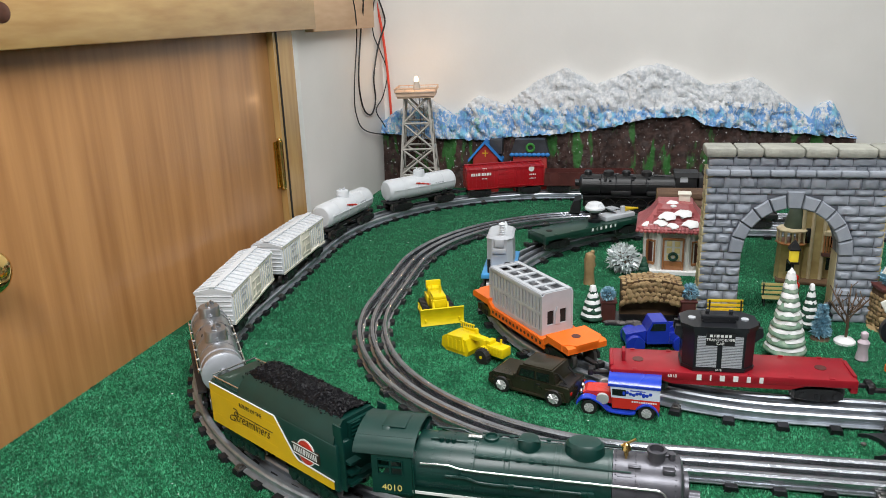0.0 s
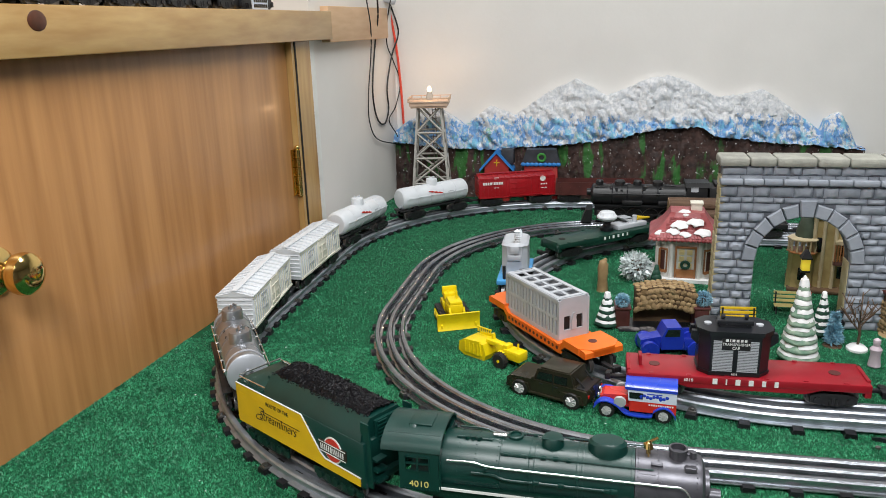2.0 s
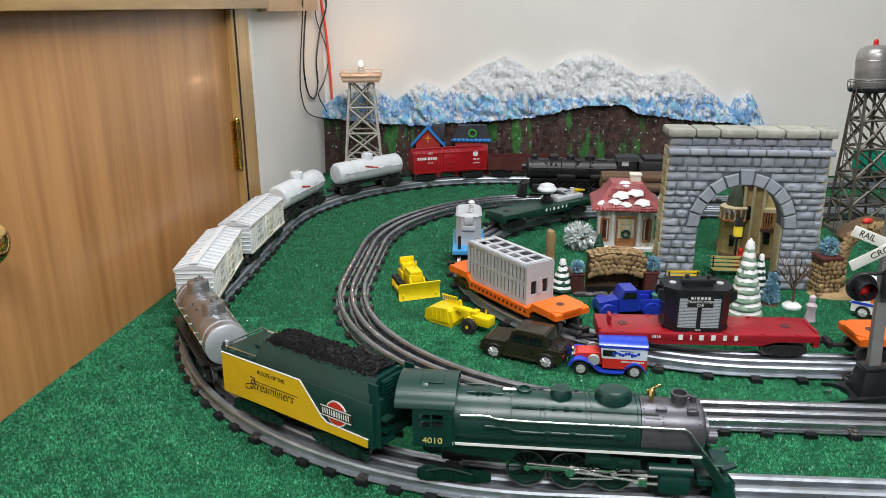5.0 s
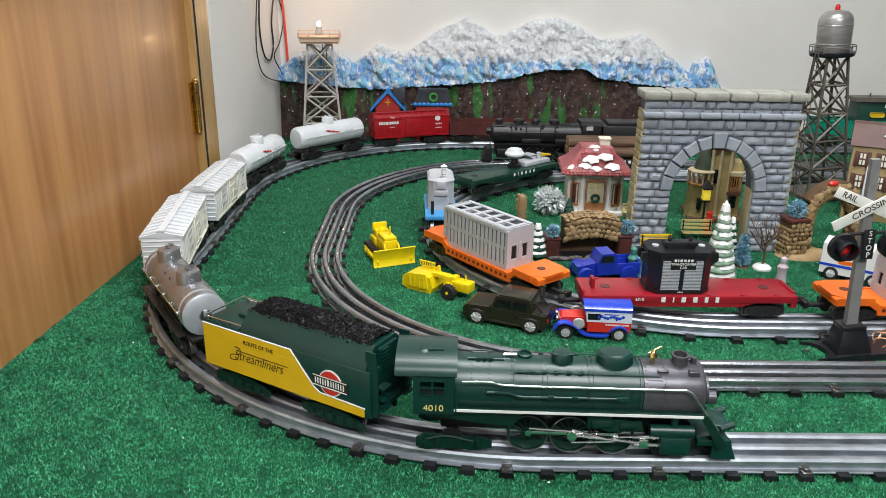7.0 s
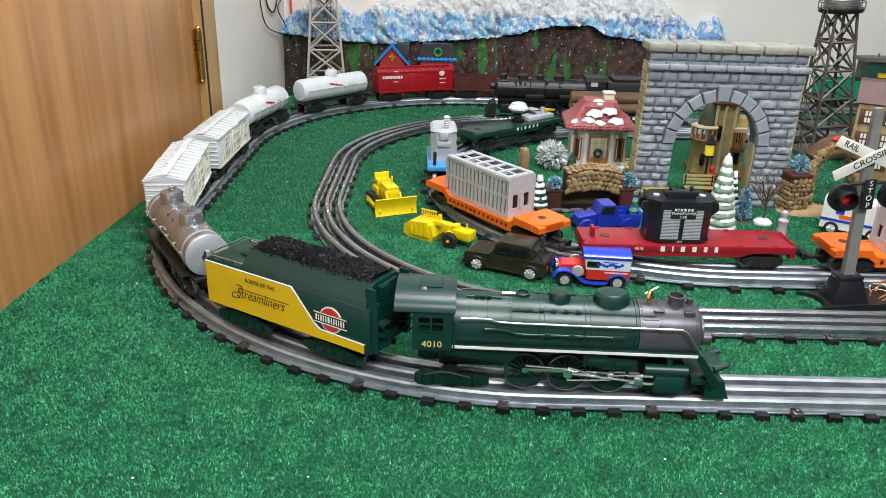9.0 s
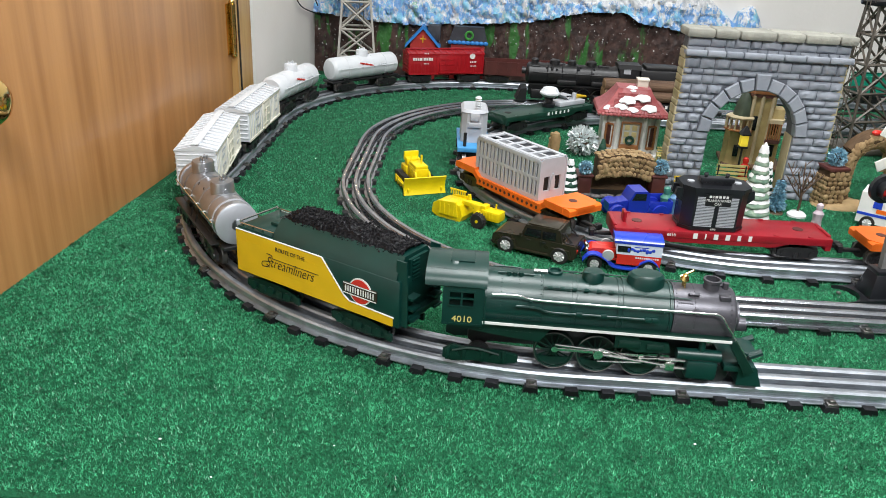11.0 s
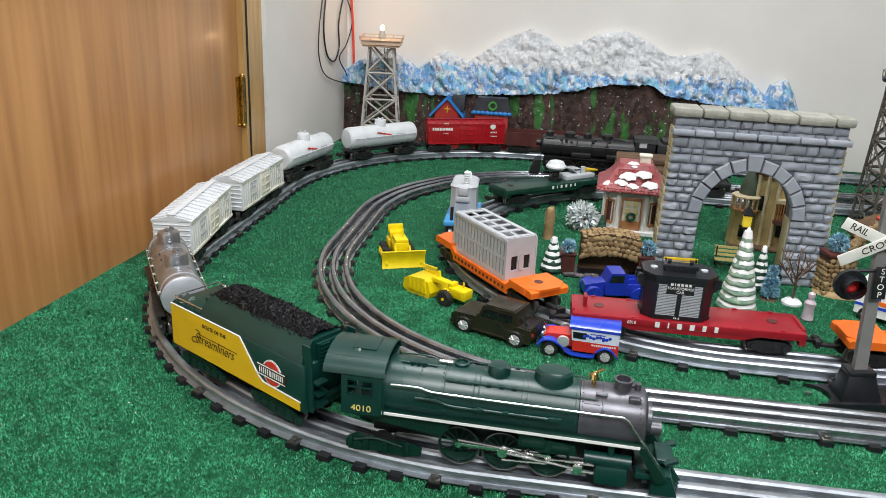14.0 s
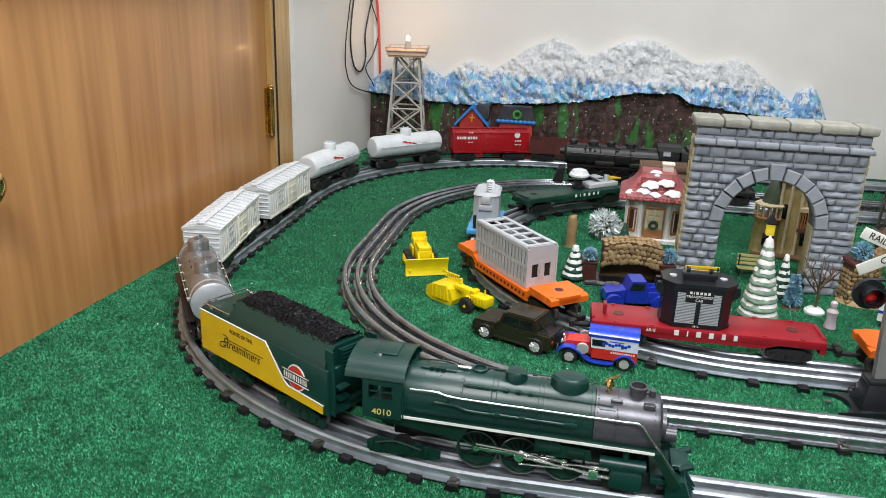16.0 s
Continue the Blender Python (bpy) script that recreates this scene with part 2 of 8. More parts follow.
M["green_coat"] = mat("green_figure_paint", (0.05, 0.2, 0.15), 0.5, var=0.2)
M["pale_coat"] = mat("lilac_figure_paint", (0.55, 0.45, 0.5), 0.5, var=0.2)


# ---- mesh helpers ----
def box(bm, c, s, bevel=0.0, m=None, taper=1.0):
    """A box of size s at c; taper narrows its top."""
    r = bmesh.ops.create_cube(bm, size=1.0)
    vs = r["verts"]
    for v in vs:
        k = taper if v.co.z > 0 else 1.0
        v.co = Vector((v.co.x * s[0] * k, v.co.y * s[1] * k, v.co.z * s[2]))
    if bevel:
        es = list({e for v in vs for e in v.link_edges})
        o = bmesh.ops.bevel(bm, geom=es, offset=bevel, segments=2, affect="EDGES", profile=0.5)
        vs = list({v for f in o["faces"] for v in f.verts} | {v for v in vs if v.is_valid})
    mm = Matrix.Translation(c)
    if m is not None:
        mm = mm @ m
    bmesh.ops.transform(bm, matrix=mm, verts=vs)
    return vs


def cyl(bm, p0, p1, r0, r1=None, seg=16, caps=True):
    p0, p1 = Vector(p0), Vector(p1)
    r1 = r0 if r1 is None else r1
    d = p1 - p0
    r = bmesh.ops.create_cone(bm, cap_ends=caps, segments=seg, radius1=r0, radius2=max(r1, 1e-5), depth=d.length)
    q = d.to_track_quat("Z", "Y").to_matrix().to_4x4()
    bmesh.ops.transform(bm, matrix=Matrix.Translation((p0 + p1) / 2) @ q, verts=r["verts"])
    return r["verts"]


def ball(bm, c, r, s=(1, 1, 1), u=16, v=10):
    o = bmesh.ops.create_uvsphere(bm, u_segments=u, v_segments=v, radius=r)
    bmesh.ops.transform(bm, matrix=Matrix.Translation(c) @ Matrix.Diagonal((*s, 1)), verts=o["verts"])
    return o["verts"]


def prism(bm, prof, a0, a1, axis="x", shrink=None):
    """Extrudes an outline of (u, v) along an axis: x takes (y, z), y takes (x, z), z takes (x, y)."""
    def at(u, v, a):
        return (a, u, v) if axis == "x" else (u, a, v) if axis == "y" else (u, v, a)
    A = [bm.verts.new(at(u, v, a0)) for u, v in prof]
    B = [bm.verts.new(at(u, v, a1)) for u, v in (shrink or prof)]
    k = len(prof)
    fs = [bm.faces.new(A), bm.faces.new(B[::-1])]
    for i in range(k):
        fs.append(bm.faces.new((A[i], B[i], B[(i + 1) % k], A[(i + 1) % k])))
    bmesh.ops.recalc_face_normals(bm, faces=fs)
    return A + B


def sweep(bm, pts, r, seg=8, closed=False):
    """A round tube along points."""
    pts = [Vector(p) for p in pts]
    k = len(pts)
    rings = []
    for i, p in enumerate(pts):
        a = pts[i - 1] if i or closed else p
        b = pts[(i + 1) % k] if i < k - 1 or closed else p
        d = (b - a).normalized()
        up = Vector((0, 0, 1)) if abs(d.z) < 0.9 else Vector((1, 0, 0))
        s = d.cross(up).normalized()
        t = s.cross(d)
        rings.append([bm.verts.new(p + r * (math.cos(j * 2 * math.pi / seg) * s + math.sin(j * 2 * math.pi / seg) * t)) for j in range(seg)])
    for i in range(k if closed else k - 1):
        A, B = rings[i], rings[(i + 1) % k]
        for j in range(seg):
            bm.faces.new((A[j], A[(j + 1) % seg], B[(j + 1) % seg], B[j]))
    if not closed:
        bm.faces.new(rings[0][::-1])
        bm.faces.new(rings[-1])


def lathe(bm, prof, seg=24, c=(0, 0, 0), m=None):
    """Turns an outline of (radius, height) about the upright through c."""
    rings = []
    made = []
    for r, h in prof:
        ring = [bm.verts.new((max(r, 1e-5) * math.cos(j * 2 * math.pi / seg), max(r, 1e-5) * math.sin(j * 2 * math.pi / seg), h)) for j in range(seg)]
        rings.append(ring)
        made += ring
    for A, B in zip(rings, rings[1:]):
        for j in range(seg):
            bm.faces.new((A[j], A[(j + 1) % seg], B[(j + 1) % seg], B[j]))
    bm.faces.new(rings[0][::-1])
    bm.faces.new(rings[-1])
    mm = Matrix.Translation(c)
    if m is not None:
        mm = mm @ m
    bmesh.ops.transform(bm, matrix=mm, verts=made)
    return made


def smooth_path(pts, n=8):
    """A smooth line through points."""
    pts = [Vector(p) for p in pts]
    P = [2 * pts[0] - pts[1]] + pts + [2 * pts[-1] - pts[-2]]
    out = []
    for i in range(1, len(P) - 2):
        for j in range(n):
            t = j / n
            a, b, c, d = P[i - 1:i + 3]
            out.append(0.5 * (2 * b + (c - a) * t + (2 * a - 5 * b + 4 * c - d) * t * t + (3 * b - a - 3 * c + d) * t ** 3))
    return out + [pts[-1]]


def B():
    return bmesh.new()


def mesh_of(name, bm, material, smooth=35):
    me = bpy.data.meshes.new(name)
    bm.to_mesh(me)
    bm.free()
    me.materials.append(material)
    if smooth:
        me.polygons.foreach_set("use_smooth", [True] * len(me.polygons))
        me.set_sharp_from_angle(angle=radians(smooth))
    return me


def part(name, bm, material, parent, label="", smooth=35):
    ob = new(name, mesh_of(name, bm, material, smooth))
    ob.parent = parent
    return tagged(ob, label)


def piece(name, me, parent, m, kind=""):
    """A part on a mesh that it shares with its like."""
    ob = new(name, me)
    ob.parent = parent
    ob.matrix_basis = m
    return tagged(ob, kind=kind)


def thing(name, m, label, category, group="", kind=""):
    ob = new(name)
    ob.empty_display_size = 0.02
    ob.matrix_world = m
    return tagged(ob, label, category, group, kind)


def solid(name, bm, material, label, category="", group="", kind="", m=None, smooth=35):
    ob = new(name, mesh_of(name, bm, material, smooth))
    if m is not None:
        ob.matrix_world = m
    return tagged(ob, label, category, group, kind)


def text(parent, words, size, m, material, name="lettering", depth=0.0002, wide=1.0, label="", slant=0.0, thin=0.0):
    cu = bpy.data.curves.new(name, "FONT")
    cu.body, cu.size, cu.align_x, cu.align_y, cu.extrude = words, size, "CENTER", "CENTER", depth
    cu.offset = -thin
    tmp = bpy.data.objects.new(name, cu)
    me = bpy.data.meshes.new_from_object(tmp)
    bpy.data.objects.remove(tmp)
    if slant:
        me.transform(Matrix(((1, slant, 0, 0), (0, 1, 0, 0), (0, 0, 1, 0), (0, 0, 0, 1))))
    me.materials.clear()
    me.materials.append(material)
    ob = new(name, me)
    ob.parent = parent
    ob.matrix_basis = m @ Matrix.Diagonal((wide, 1, 1, 1))
    return tagged(ob, label)


def bars(bm, x0, z0, widths, h, gap, y, depth=0.0004):
    """A row of plain upright bars in place of letters, on a face that looks along -y."""
    x = x0
    for w in widths:
        box(bm, (x + w / 2, y, z0), (w, depth, h))
        x += w + gap


SIDE = pose(0, 0, 0, 90)                  # lettering on a face that looks along -y

# ---- room ----
def wall_at(s, z, out=0.0):
    """A place on the door wall: s metres from the corner, out metres from its face."""
    k = math.hypot(1, TAN)
    return Vector((-0.527 - TAN * s / k + out / k, WALL_Y - s / k - out * TAN / k, z))


WALL_TURN = math.degrees(math.atan(TAN))
WALLM = Matrix.Translation(wall_at(0, 0)) @ pose(0, 0, 0, 0, 0, -WALL_TURN)   # x out of the wall, -y away from the corner

bm = B()
box(bm, (1.2, WALL_Y + 0.05, 0.4), (3.9, 0.1, 2.3))
solid("wall_north", bm, M["wall"], "off-white painted plaster wall behind the layout", "wall", kind="structure")
S_GAP, S_TRIM, S_STRIP = 0.600, 0.524, 0.488
Z_LINTEL = 0.400
bm = B()
box(bm, (-0.05, -S_STRIP / 2 + 0.01, 0.4), (0.1, S_STRIP + 0.02, 2.3))
box(bm, (-0.05, -(S_STRIP + 0.95 / 2 + 0.0), 1.15), (0.1, 0.95, 0.8))
box(bm, (-0.19, -(S_STRIP + 0.95 / 2), 0.4), (0.02, 1.0, 2.3))
box(bm, (-0.05, -(1.43 + 1.2), 0.4), (0.1, 2.4, 2.3))
solid("wall_west", bm, M["wall"], "off-white painted plaster wall round the cupboard door", "wall", kind="structure", m=WALLM)
# Walls and ceiling out of view, added to close the room and limit bounce.
for nm, c, s in (("wall_east", (3.1, 0.1, 0.4), (0.1, 3.9, 2.3)), ("wall_south", (1.2, -1.75, 0.4), (3.9, 0.1, 2.3))):
    bm = B()
    box(bm, c, s)
    solid(nm, bm, M["room"], "plain grey wall out of view, dark to limit bounce", "wall", kind="structure")
bm = B()
box(bm, (1.2, 0.1, CEIL + 0.05), (4.2, 4.2, 0.1))
solid("ceiling", bm, M["ceiling"], "plain grey ceiling out of view, dark to limit bounce", "ceiling", kind="structure")
bm = B()
box(bm, (1.2, 0.1, -0.8), (4.2, 4.2, 0.1))
solid("floor", bm, M["floor"], "dark floor under the table", "floor", kind="structure")

# door with its casing
door = thing("door_1", WALLM, "closed flush door in varnished reddish-brown veneer", "door", kind="structure")
bm = B()
box(bm, (-0.015, -(S_GAP + 0.003 + 0.41), -0.175), (0.034, 0.82, 1.15), 0.001)
part("door_leaf", bm, M["door"], door)
bm = B()
prism(bm, [(-S_GAP + 0.0, -0.75), (-S_TRIM, -0.75), (-S_TRIM, Z_LINTEL - 0.001), (-S_GAP, Z_LINTEL - 0.001)], -0.02, 0.012)
part("casing", bm, M["pine_v"], door, "yellow varnished pine casing")
# Thin near-black strip on the casing, painted in place of a shaded gap.
bm = B()
box(bm, (-0.003, -(S_GAP - 0.012), -0.175), (0.033, 0.005, 1.155))
part("gap_strip", bm, M["dark"], door)
bm = B()
box(bm, (-0.01, -(S_TRIM + S_STRIP) / 2, -0.175), (0.03, S_TRIM - S_STRIP - 0.001, 1.158))
part("white_jamb_strip", bm, M["white"], door, "bright white painted strip")
hinge = B()
for k in range(5):
    z = 0.1295 + k * 0.0165
    cyl(hinge, (0.008, -(S_GAP + 0.002), z), (0.008, -(S_GAP + 0.002), z + 0.0155), 0.0052, seg=14)
ball(hinge, (0.008, -(S_GAP + 0.002), 0.2135), 0.005)
ball(hinge, (0.008, -(S_GAP + 0.002), 0.127), 0.005)
box(hinge, (0.003, -(S_GAP + 0.011), 0.170), (0.002, 0.014, 0.084))
part("hinge", hinge, M["brass"], door, "brass butt hinge")
KNOB_S, KNOB_Z = 1.284, 0.197
bm = B()
lathe(bm, [(0.033, 0), (0.033, 0.003), (0.028, 0.007), (0.014, 0.01), (0.0115, 0.02), (0.0125, 0.027), (0.02, 0.031), (0.0265, 0.038), (0.0285, 0.047), (0.027, 0.056), (0.02, 0.063), (0.009, 0.0665)], 32, (0.002, -KNOB_S, KNOB_Z), pose(0, 0, 0, 0, 90, 0) @ Matrix.Diagonal((0.76, 0.76, 0.76, 1)))
part("knob", bm, M["brass"], door, "round polished brass knob")

# shelf above the door
shelf = thing("wall_shelf", WALLM, "varnished pine shelf board above the door, with toy trains on it", "shelf")
bm = B()
box(bm, (0.012, -(0.44 + 1.0), Z_LINTEL + 0.026), (0.024, 2.0, 0.052), 0.0015)
part("front_board", bm, M["pine"], shelf)
bm = B()
box(bm, (0.009, -0.265, Z_LINTEL + 0.028), (0.018, 0.348, 0.068), 0.0015)
part("end_board", bm, M["ply"], shelf, "paler plywood board")
bm = B()
box(bm, (-0.09, -1.27, Z_LINTEL + 0.046), (0.18, 2.36, 0.012))
part("shelf_plank", bm, M["pine"], shelf)
bm = B()
lathe(bm, [(0.013, 0), (0.012, 0.0006), (0.004, 0.0009)], 20, (0.0242, -1.195, Z_LINTEL + 0.036), pose(0, 0, 0, 0, 90, 0) @ Matrix.Diagonal((0.8, 1.0, 1, 1)))
part("pine_knot", bm, M["knot"], shelf)

# table
bm = B()
box(bm, (0.85, 1.165, -0.02), (3.2, 1.54, 0.04), 0.004)
table = solid("layout_table", bm, M["turf"], "train table covered in short green artificial turf", "table")
bm = B()
box(bm, (0.85, 0.4, -0.075), (3.18, 0.02, 0.07))
part("apron", bm, M["pine"], table, "pine apron board")
for lx in (-0.35, 2.2):
    for ly in (0.5, 1.8):
        bm = B()
        box(bm, (lx, ly, -0.395), (0.07, 0.07, 0.71), 0.003)
        part("leg", bm, M["pine_v"], table)

# ---- track ----
RAILTOP = 0.0165


class Loop:
    def __init__(self, cx, cy1, cy2, r, right):
        self.cx, self.cy1, self.cy2, self.r, self.right = cx, cy1, cy2, r, right

    def path(self, off=0.0, step=0.012):
        """From the front straight round the left end to the back straight; off is outward."""
        r = self.r + off
        pts = []
        n = int((self.right - self.cx) / 0.05)
        pts += [(self.right - (self.right - self.cx) * i / n, self.cy1 - r) for i in range(n)]
        k = int(r * math.pi / 2 / step)
        pts += [(self.cx + r * math.cos(a), self.cy1 + r * math.sin(a)) for a in (-math.pi / 2 - math.pi / 2 * i / k for i in range(k + 1))]
        pts += [(self.cx + r * math.cos(a), self.cy2 + r * math.sin(a)) for a in (math.pi - math.pi / 2 * i / k for i in range(0 if self.cy2 > self.cy1 + 1e-4 else 1, k + 1))]
        pts += [(self.cx + (self.right - self.cx) * i / n, self.cy2 + r) for i in range(1, n + 1)]
        return pts

    def on_arc(self, deg, back=False, inset=0.0):
        """A pose on the left bend at an angle from its centre, heading anticlockwise."""
        a = radians(deg)
        cy = self.cy2 if back else self.cy1
        r = self.r - inset
        return pose(self.cx + r * math.cos(a), cy + r * math.sin(a), RAILTOP, 0, 0, deg + 90)


OUTER = Loop(-0.049, 1.029, 1.357, 0.450, 1.9)
MIDDLE = Loop(0.062, 1.079, 1.250, 0.367, 1.6)
INNER = Loop(0.206, 1.178, 1.182, 0.347, 1.3)
RAILPROF = [(-0.0058, 0.0042), (0.0058, 0.0042), (0.0058, 0.0052), (0.0012, 0.0064), (0.0012, 0.0093), (0.0034, 0.0112), (0.0036, 0.0142), (0.0022, 0.0162),
            (0, 0.0166), (-0.0022, 0.0162), (-0.0036, 0.0142), (-0.0034, 0.0112), (-0.0012, 0.0093), (-0.0012, 0.0064), (-0.0058, 0.0052)]


def rail_mesh(loop, off, z_shift=0.0):
    bm = B()
    pts = loop.path(off)
    rings = []
    for i, p in enumerate(pts):
        a, b = Vector(pts[max(i - 1, 0)]), Vector(pts[min(i + 1, len(pts) - 1)])
        d = (b - a).normalized()
        nx, ny = -d.y, d.x
        rings.append([bm.verts.new((p[0] + u * nx, p[1] + u * ny, v)) for u, v in RAILPROF])
    k = len(RAILPROF)
    for A, C in zip(rings, rings[1:]):
        for j in range(k):
            bm.faces.new((A[j], C[j], C[(j + 1) % k], A[(j + 1) % k]))
    bmesh.ops.recalc_face_normals(bm, faces=bm.faces[:])
    return bm


tie_bm = B()
prism(tie_bm, [(-0.0066, 0.0), (0.0066, 0.0), (0.0053, 0.0056), (-0.0053, 0.0056)], -0.0325, 0.0325)
TIE = mesh_of("tie", tie_bm, M["tie"], 0)
clip_bm = B()
box(clip_bm, (0, 0, 0.0062), (0.013, 0.009, 0.0028), 0.0006)
box(clip_bm, (0.0025, 0, 0.0085), (0.004, 0.005, 0.003), 0.0006)
CLIP = mesh_of("clip", clip_bm, M["steel"], 35)


def track(loop, label, material, spacing, short=1.0):
    t = thing("train_track", pose(0, 0, 0), label, "train track", "loops of toy track")
    for off in (-0.0172, 0.0, 0.0172):
        part("rail", rail_mesh(loop, off), material, t)
    pts = [Vector((*p, 0)) for p in loop.path(0.0, 0.004)]
    run, k = 0.0, 0
    for a, b in zip(pts, pts[1:]):
        seg = (b - a).length
        while run < seg:
            p = a.lerp(b, run / seg)
            d = b - a
            ang = math.degrees(math.atan2(d.y, d.x))
            if p.x < 1.25:
                piece("tie", TIE, t, pose(p.x, p.y, 0, 0, 0, ang + 90 + random.uniform(-2, 2)) @ Matrix.Diagonal((short, 1, 1, 1)))
                if k % 4 == 0:
                    for off in (-0.021, 0.021):
                        q = p + Vector((-d.y, d.x, 0)).normalized() * off
                        piece("clip", CLIP, t, pose(q.x, q.y, 0, 0, 0, ang + 90 + (180 if off < 0 else 0)))
            k += 1
            run += spacing
        run -= seg
    return t


track(OUTER, "bright tinplate three-rail toy track on black ties", M["rail"], 0.031, 0.88)
track(MIDDLE, "worn brownish tinplate three-rail toy track on black ties", M["rail_dull"], 0.042, 0.86)
track(INNER, "shiny tinplate three-rail toy track carrying flat cars", M["rail"], 0.05)

# ---- rolling stock ----
# A car's own frame: x along the track, z up from the rail tops.
def truck(parent, x, w=0.0345):
    """A four-wheel truck: two sprung side frames, a bolster and its wheels."""
    t = B()
    box(t, (x, 0, 0.0135), (0.012, w + 0.004, 0.006), 0.001)
    for s in (-1, 1):
        y = s * (w / 2 + 0.0045)
        prism(t, [(x - 0.0235, 0.0135), (x - 0.0235, 0.006), (x - 0.014, 0.005), (x - 0.007, 0.0025), (x + 0.007, 0.0025), (x + 0.014, 0.005), (x + 0.0235, 0.006), (x + 0.0235, 0.0135), (x + 0.012, 0.0165), (x - 0.012, 0.0165)], y - 0.0016, y + 0.0016, "y")
        for k in (-1, 1):
            cyl(t, (x + k * 0.0165, y, 0.0095), (x + k * 0.0165, y + s * 0.0032, 0.0095), 0.0035, seg=10)
            cyl(t, (x + k * 0.003, y + s * 0.001, 0.004), (x + k * 0.003, y + s * 0.001, 0.011), 0.0019, seg=8)
    tr = part("truck", t, M["black"], parent)
    for k in (-1, 1):
        for s in (-1, 1):
            wb = B()
            y = s * w / 2
            cyl(wb, (x + k * 0.0165, y - s * 0.004, 0.0095), (x + k * 0.0165, y, 0.0095), 0.0097, seg=20)
            cyl(wb, (x + k * 0.0165, y - s * 0.0052, 0.0095), (x + k * 0.0165, y - s * 0.004, 0.0095), 0.0112, seg=20)
            part("wheel", wb, M["steel"], tr)
    return tr


def coupler(parent, x, d):
    c = B()
    box(c, (x + d * 0.008, 0, 0.0125), (0.022, 0.006, 0.004), 0.001)
    box(c, (x + d * 0.02, 0.003, 0.0135), (0.008, 0.009, 0.008), 0.002)
    box(c, (x + d * 0.0215, -0.0035, 0.0135), (0.006, 0.003, 0.008), 0.001)
    part("coupler", c, M["black"], parent)


def rivets(bm, x0, x1, n, y, z, r=0.0005):
    for i in range(n):
        box(bm, (x0 + (x1 - x0) * i / max(1, n - 1), y, z), (r * 2, r * 1.4, r * 2))


def boxcar(m, label, body_mat, roof_mat, side_mat, L=0.178, W=0.050, z0=0.02, z1=0.0645, letter=None):
    c = thing("boxcar", m, label, "toy train car", "toy train cars")
    b = B()
    box(b, (0, 0, (z0 + z1) / 2), (L, W, z1 - z0), 0.0008)
    part("body", b, body_mat, c)
    for e in (-1, 1):                       # ribbed ends
        for k in range(6):
            b = B()
            cyl(b, (e * L / 2, -W * 0.46, z0 + 0.006 + k * 0.0068), (e * L / 2, W * 0.46, z0 + 0.006 + k * 0.0068), 0.0013, seg=8)
            part("end_rib", b, body_mat, c)
    for s in (-1, 1):
        d = B()
        for k in range(-10, 11):            # ribs of the side sheets
            if abs(k) > 2:
                box(d, (k * L / 21, s * (W / 2 + 0.0003), (z0 + z1) / 2), (0.0011, 0.0012, z1 - z0 - 0.003))
        box(d, (0, s * (W / 2 + 0.0003), z0 + 0.0015), (L, 0.0016, 0.003))
        box(d, (0, s * (W / 2 + 0.0003), z1 - 0.0015), (L, 0.0016, 0.003))
        part("side_sheet", d, side_mat, c)
        d = B()
        box(d, (0, s * (W / 2 + 0.0013), (z0 + z1) / 2), (0.036, 0.0024, z1 - z0 - 0.004), 0.0005)
        for k in range(4):
            box(d, (0, s * (W / 2 + 0.0027), z0 + 0.01 + k * 0.0115), (0.033, 0.001, 0.0018))
        box(d, (0.004, s * (W / 2 + 0.003), (z0 + z1) / 2), (0.0014, 0.0016, 0.022))
        box(d, (-0.02, s * (W / 2 + 0.0016), z0 + 0.004), (0.08, 0.003, 0.0015))
        part("sliding_door", d, side_mat, c)
    r = B()
    prism(r, [(-W / 2 - 0.0015, z1), (W / 2 + 0.0015, z1), (W / 2 + 0.0015, z1 + 0.0015), (0, z1 + 0.0075), (-W / 2 - 0.0015, z1 + 0.0015)], -L / 2 - 0.001, L / 2 + 0.001)
    for k in range(13):                     # roof ribs
        x = -L / 2 + 0.004 + k * (L - 0.008) / 12
        for s in (-1, 1):
            prism(r, [(s * 0.004, z1 + 0.0072), (s * (W / 2), z1 + 0.0021), (s * (W / 2), z1 + 0.0034), (s * 0.004, z1 + 0.0086)], x - 0.0011, x + 0.0011)
    part("roof", r, roof_mat, c)
    w = B()
    box(w, (0, 0, z1 + 0.0088), (L + 0.002, 0.0085, 0.0014))
    part("roof_walk", w, roof_mat, c)
    f = B()
    box(f, (0, 0, z0 - 0.002), (L - 0.01, 0.03, 0.004))
    part("underframe", f, M["black"], c)
    lad = B()
    for e in (-1, 1):
        for k in range(6):
            box(lad, (e * (L / 2 - 0.008), -W / 2 - 0.0016, z0 + 0.004 + k * 0.008), (0.009, 0.001, 0.001))
    part("ladder", lad, side_mat, c)
    if letter:
        letter(c, W)
    truck(c, -L * 0.33)
    truck(c, L * 0.33)
    coupler(c, L / 2, 1)
    coupler(c, -L / 2, -1)
    return c


def marks_dark(c, W):
    for s in (-1, 1):
        b = B()
        for x0, n, z in ((-0.07, 3, 0.058), (-0.07, 2, 0.05), (-0.068, 3, 0.036), (0.035, 4, 0.056), (0.04, 3, 0.048), (0.036, 4, 0.036)):
            bars(b, x0, z, [0.0035] * n, 0.003, 0.002, s * (W / 2 + 0.0012))
        part("faded_marks", b, M["grey"], c)


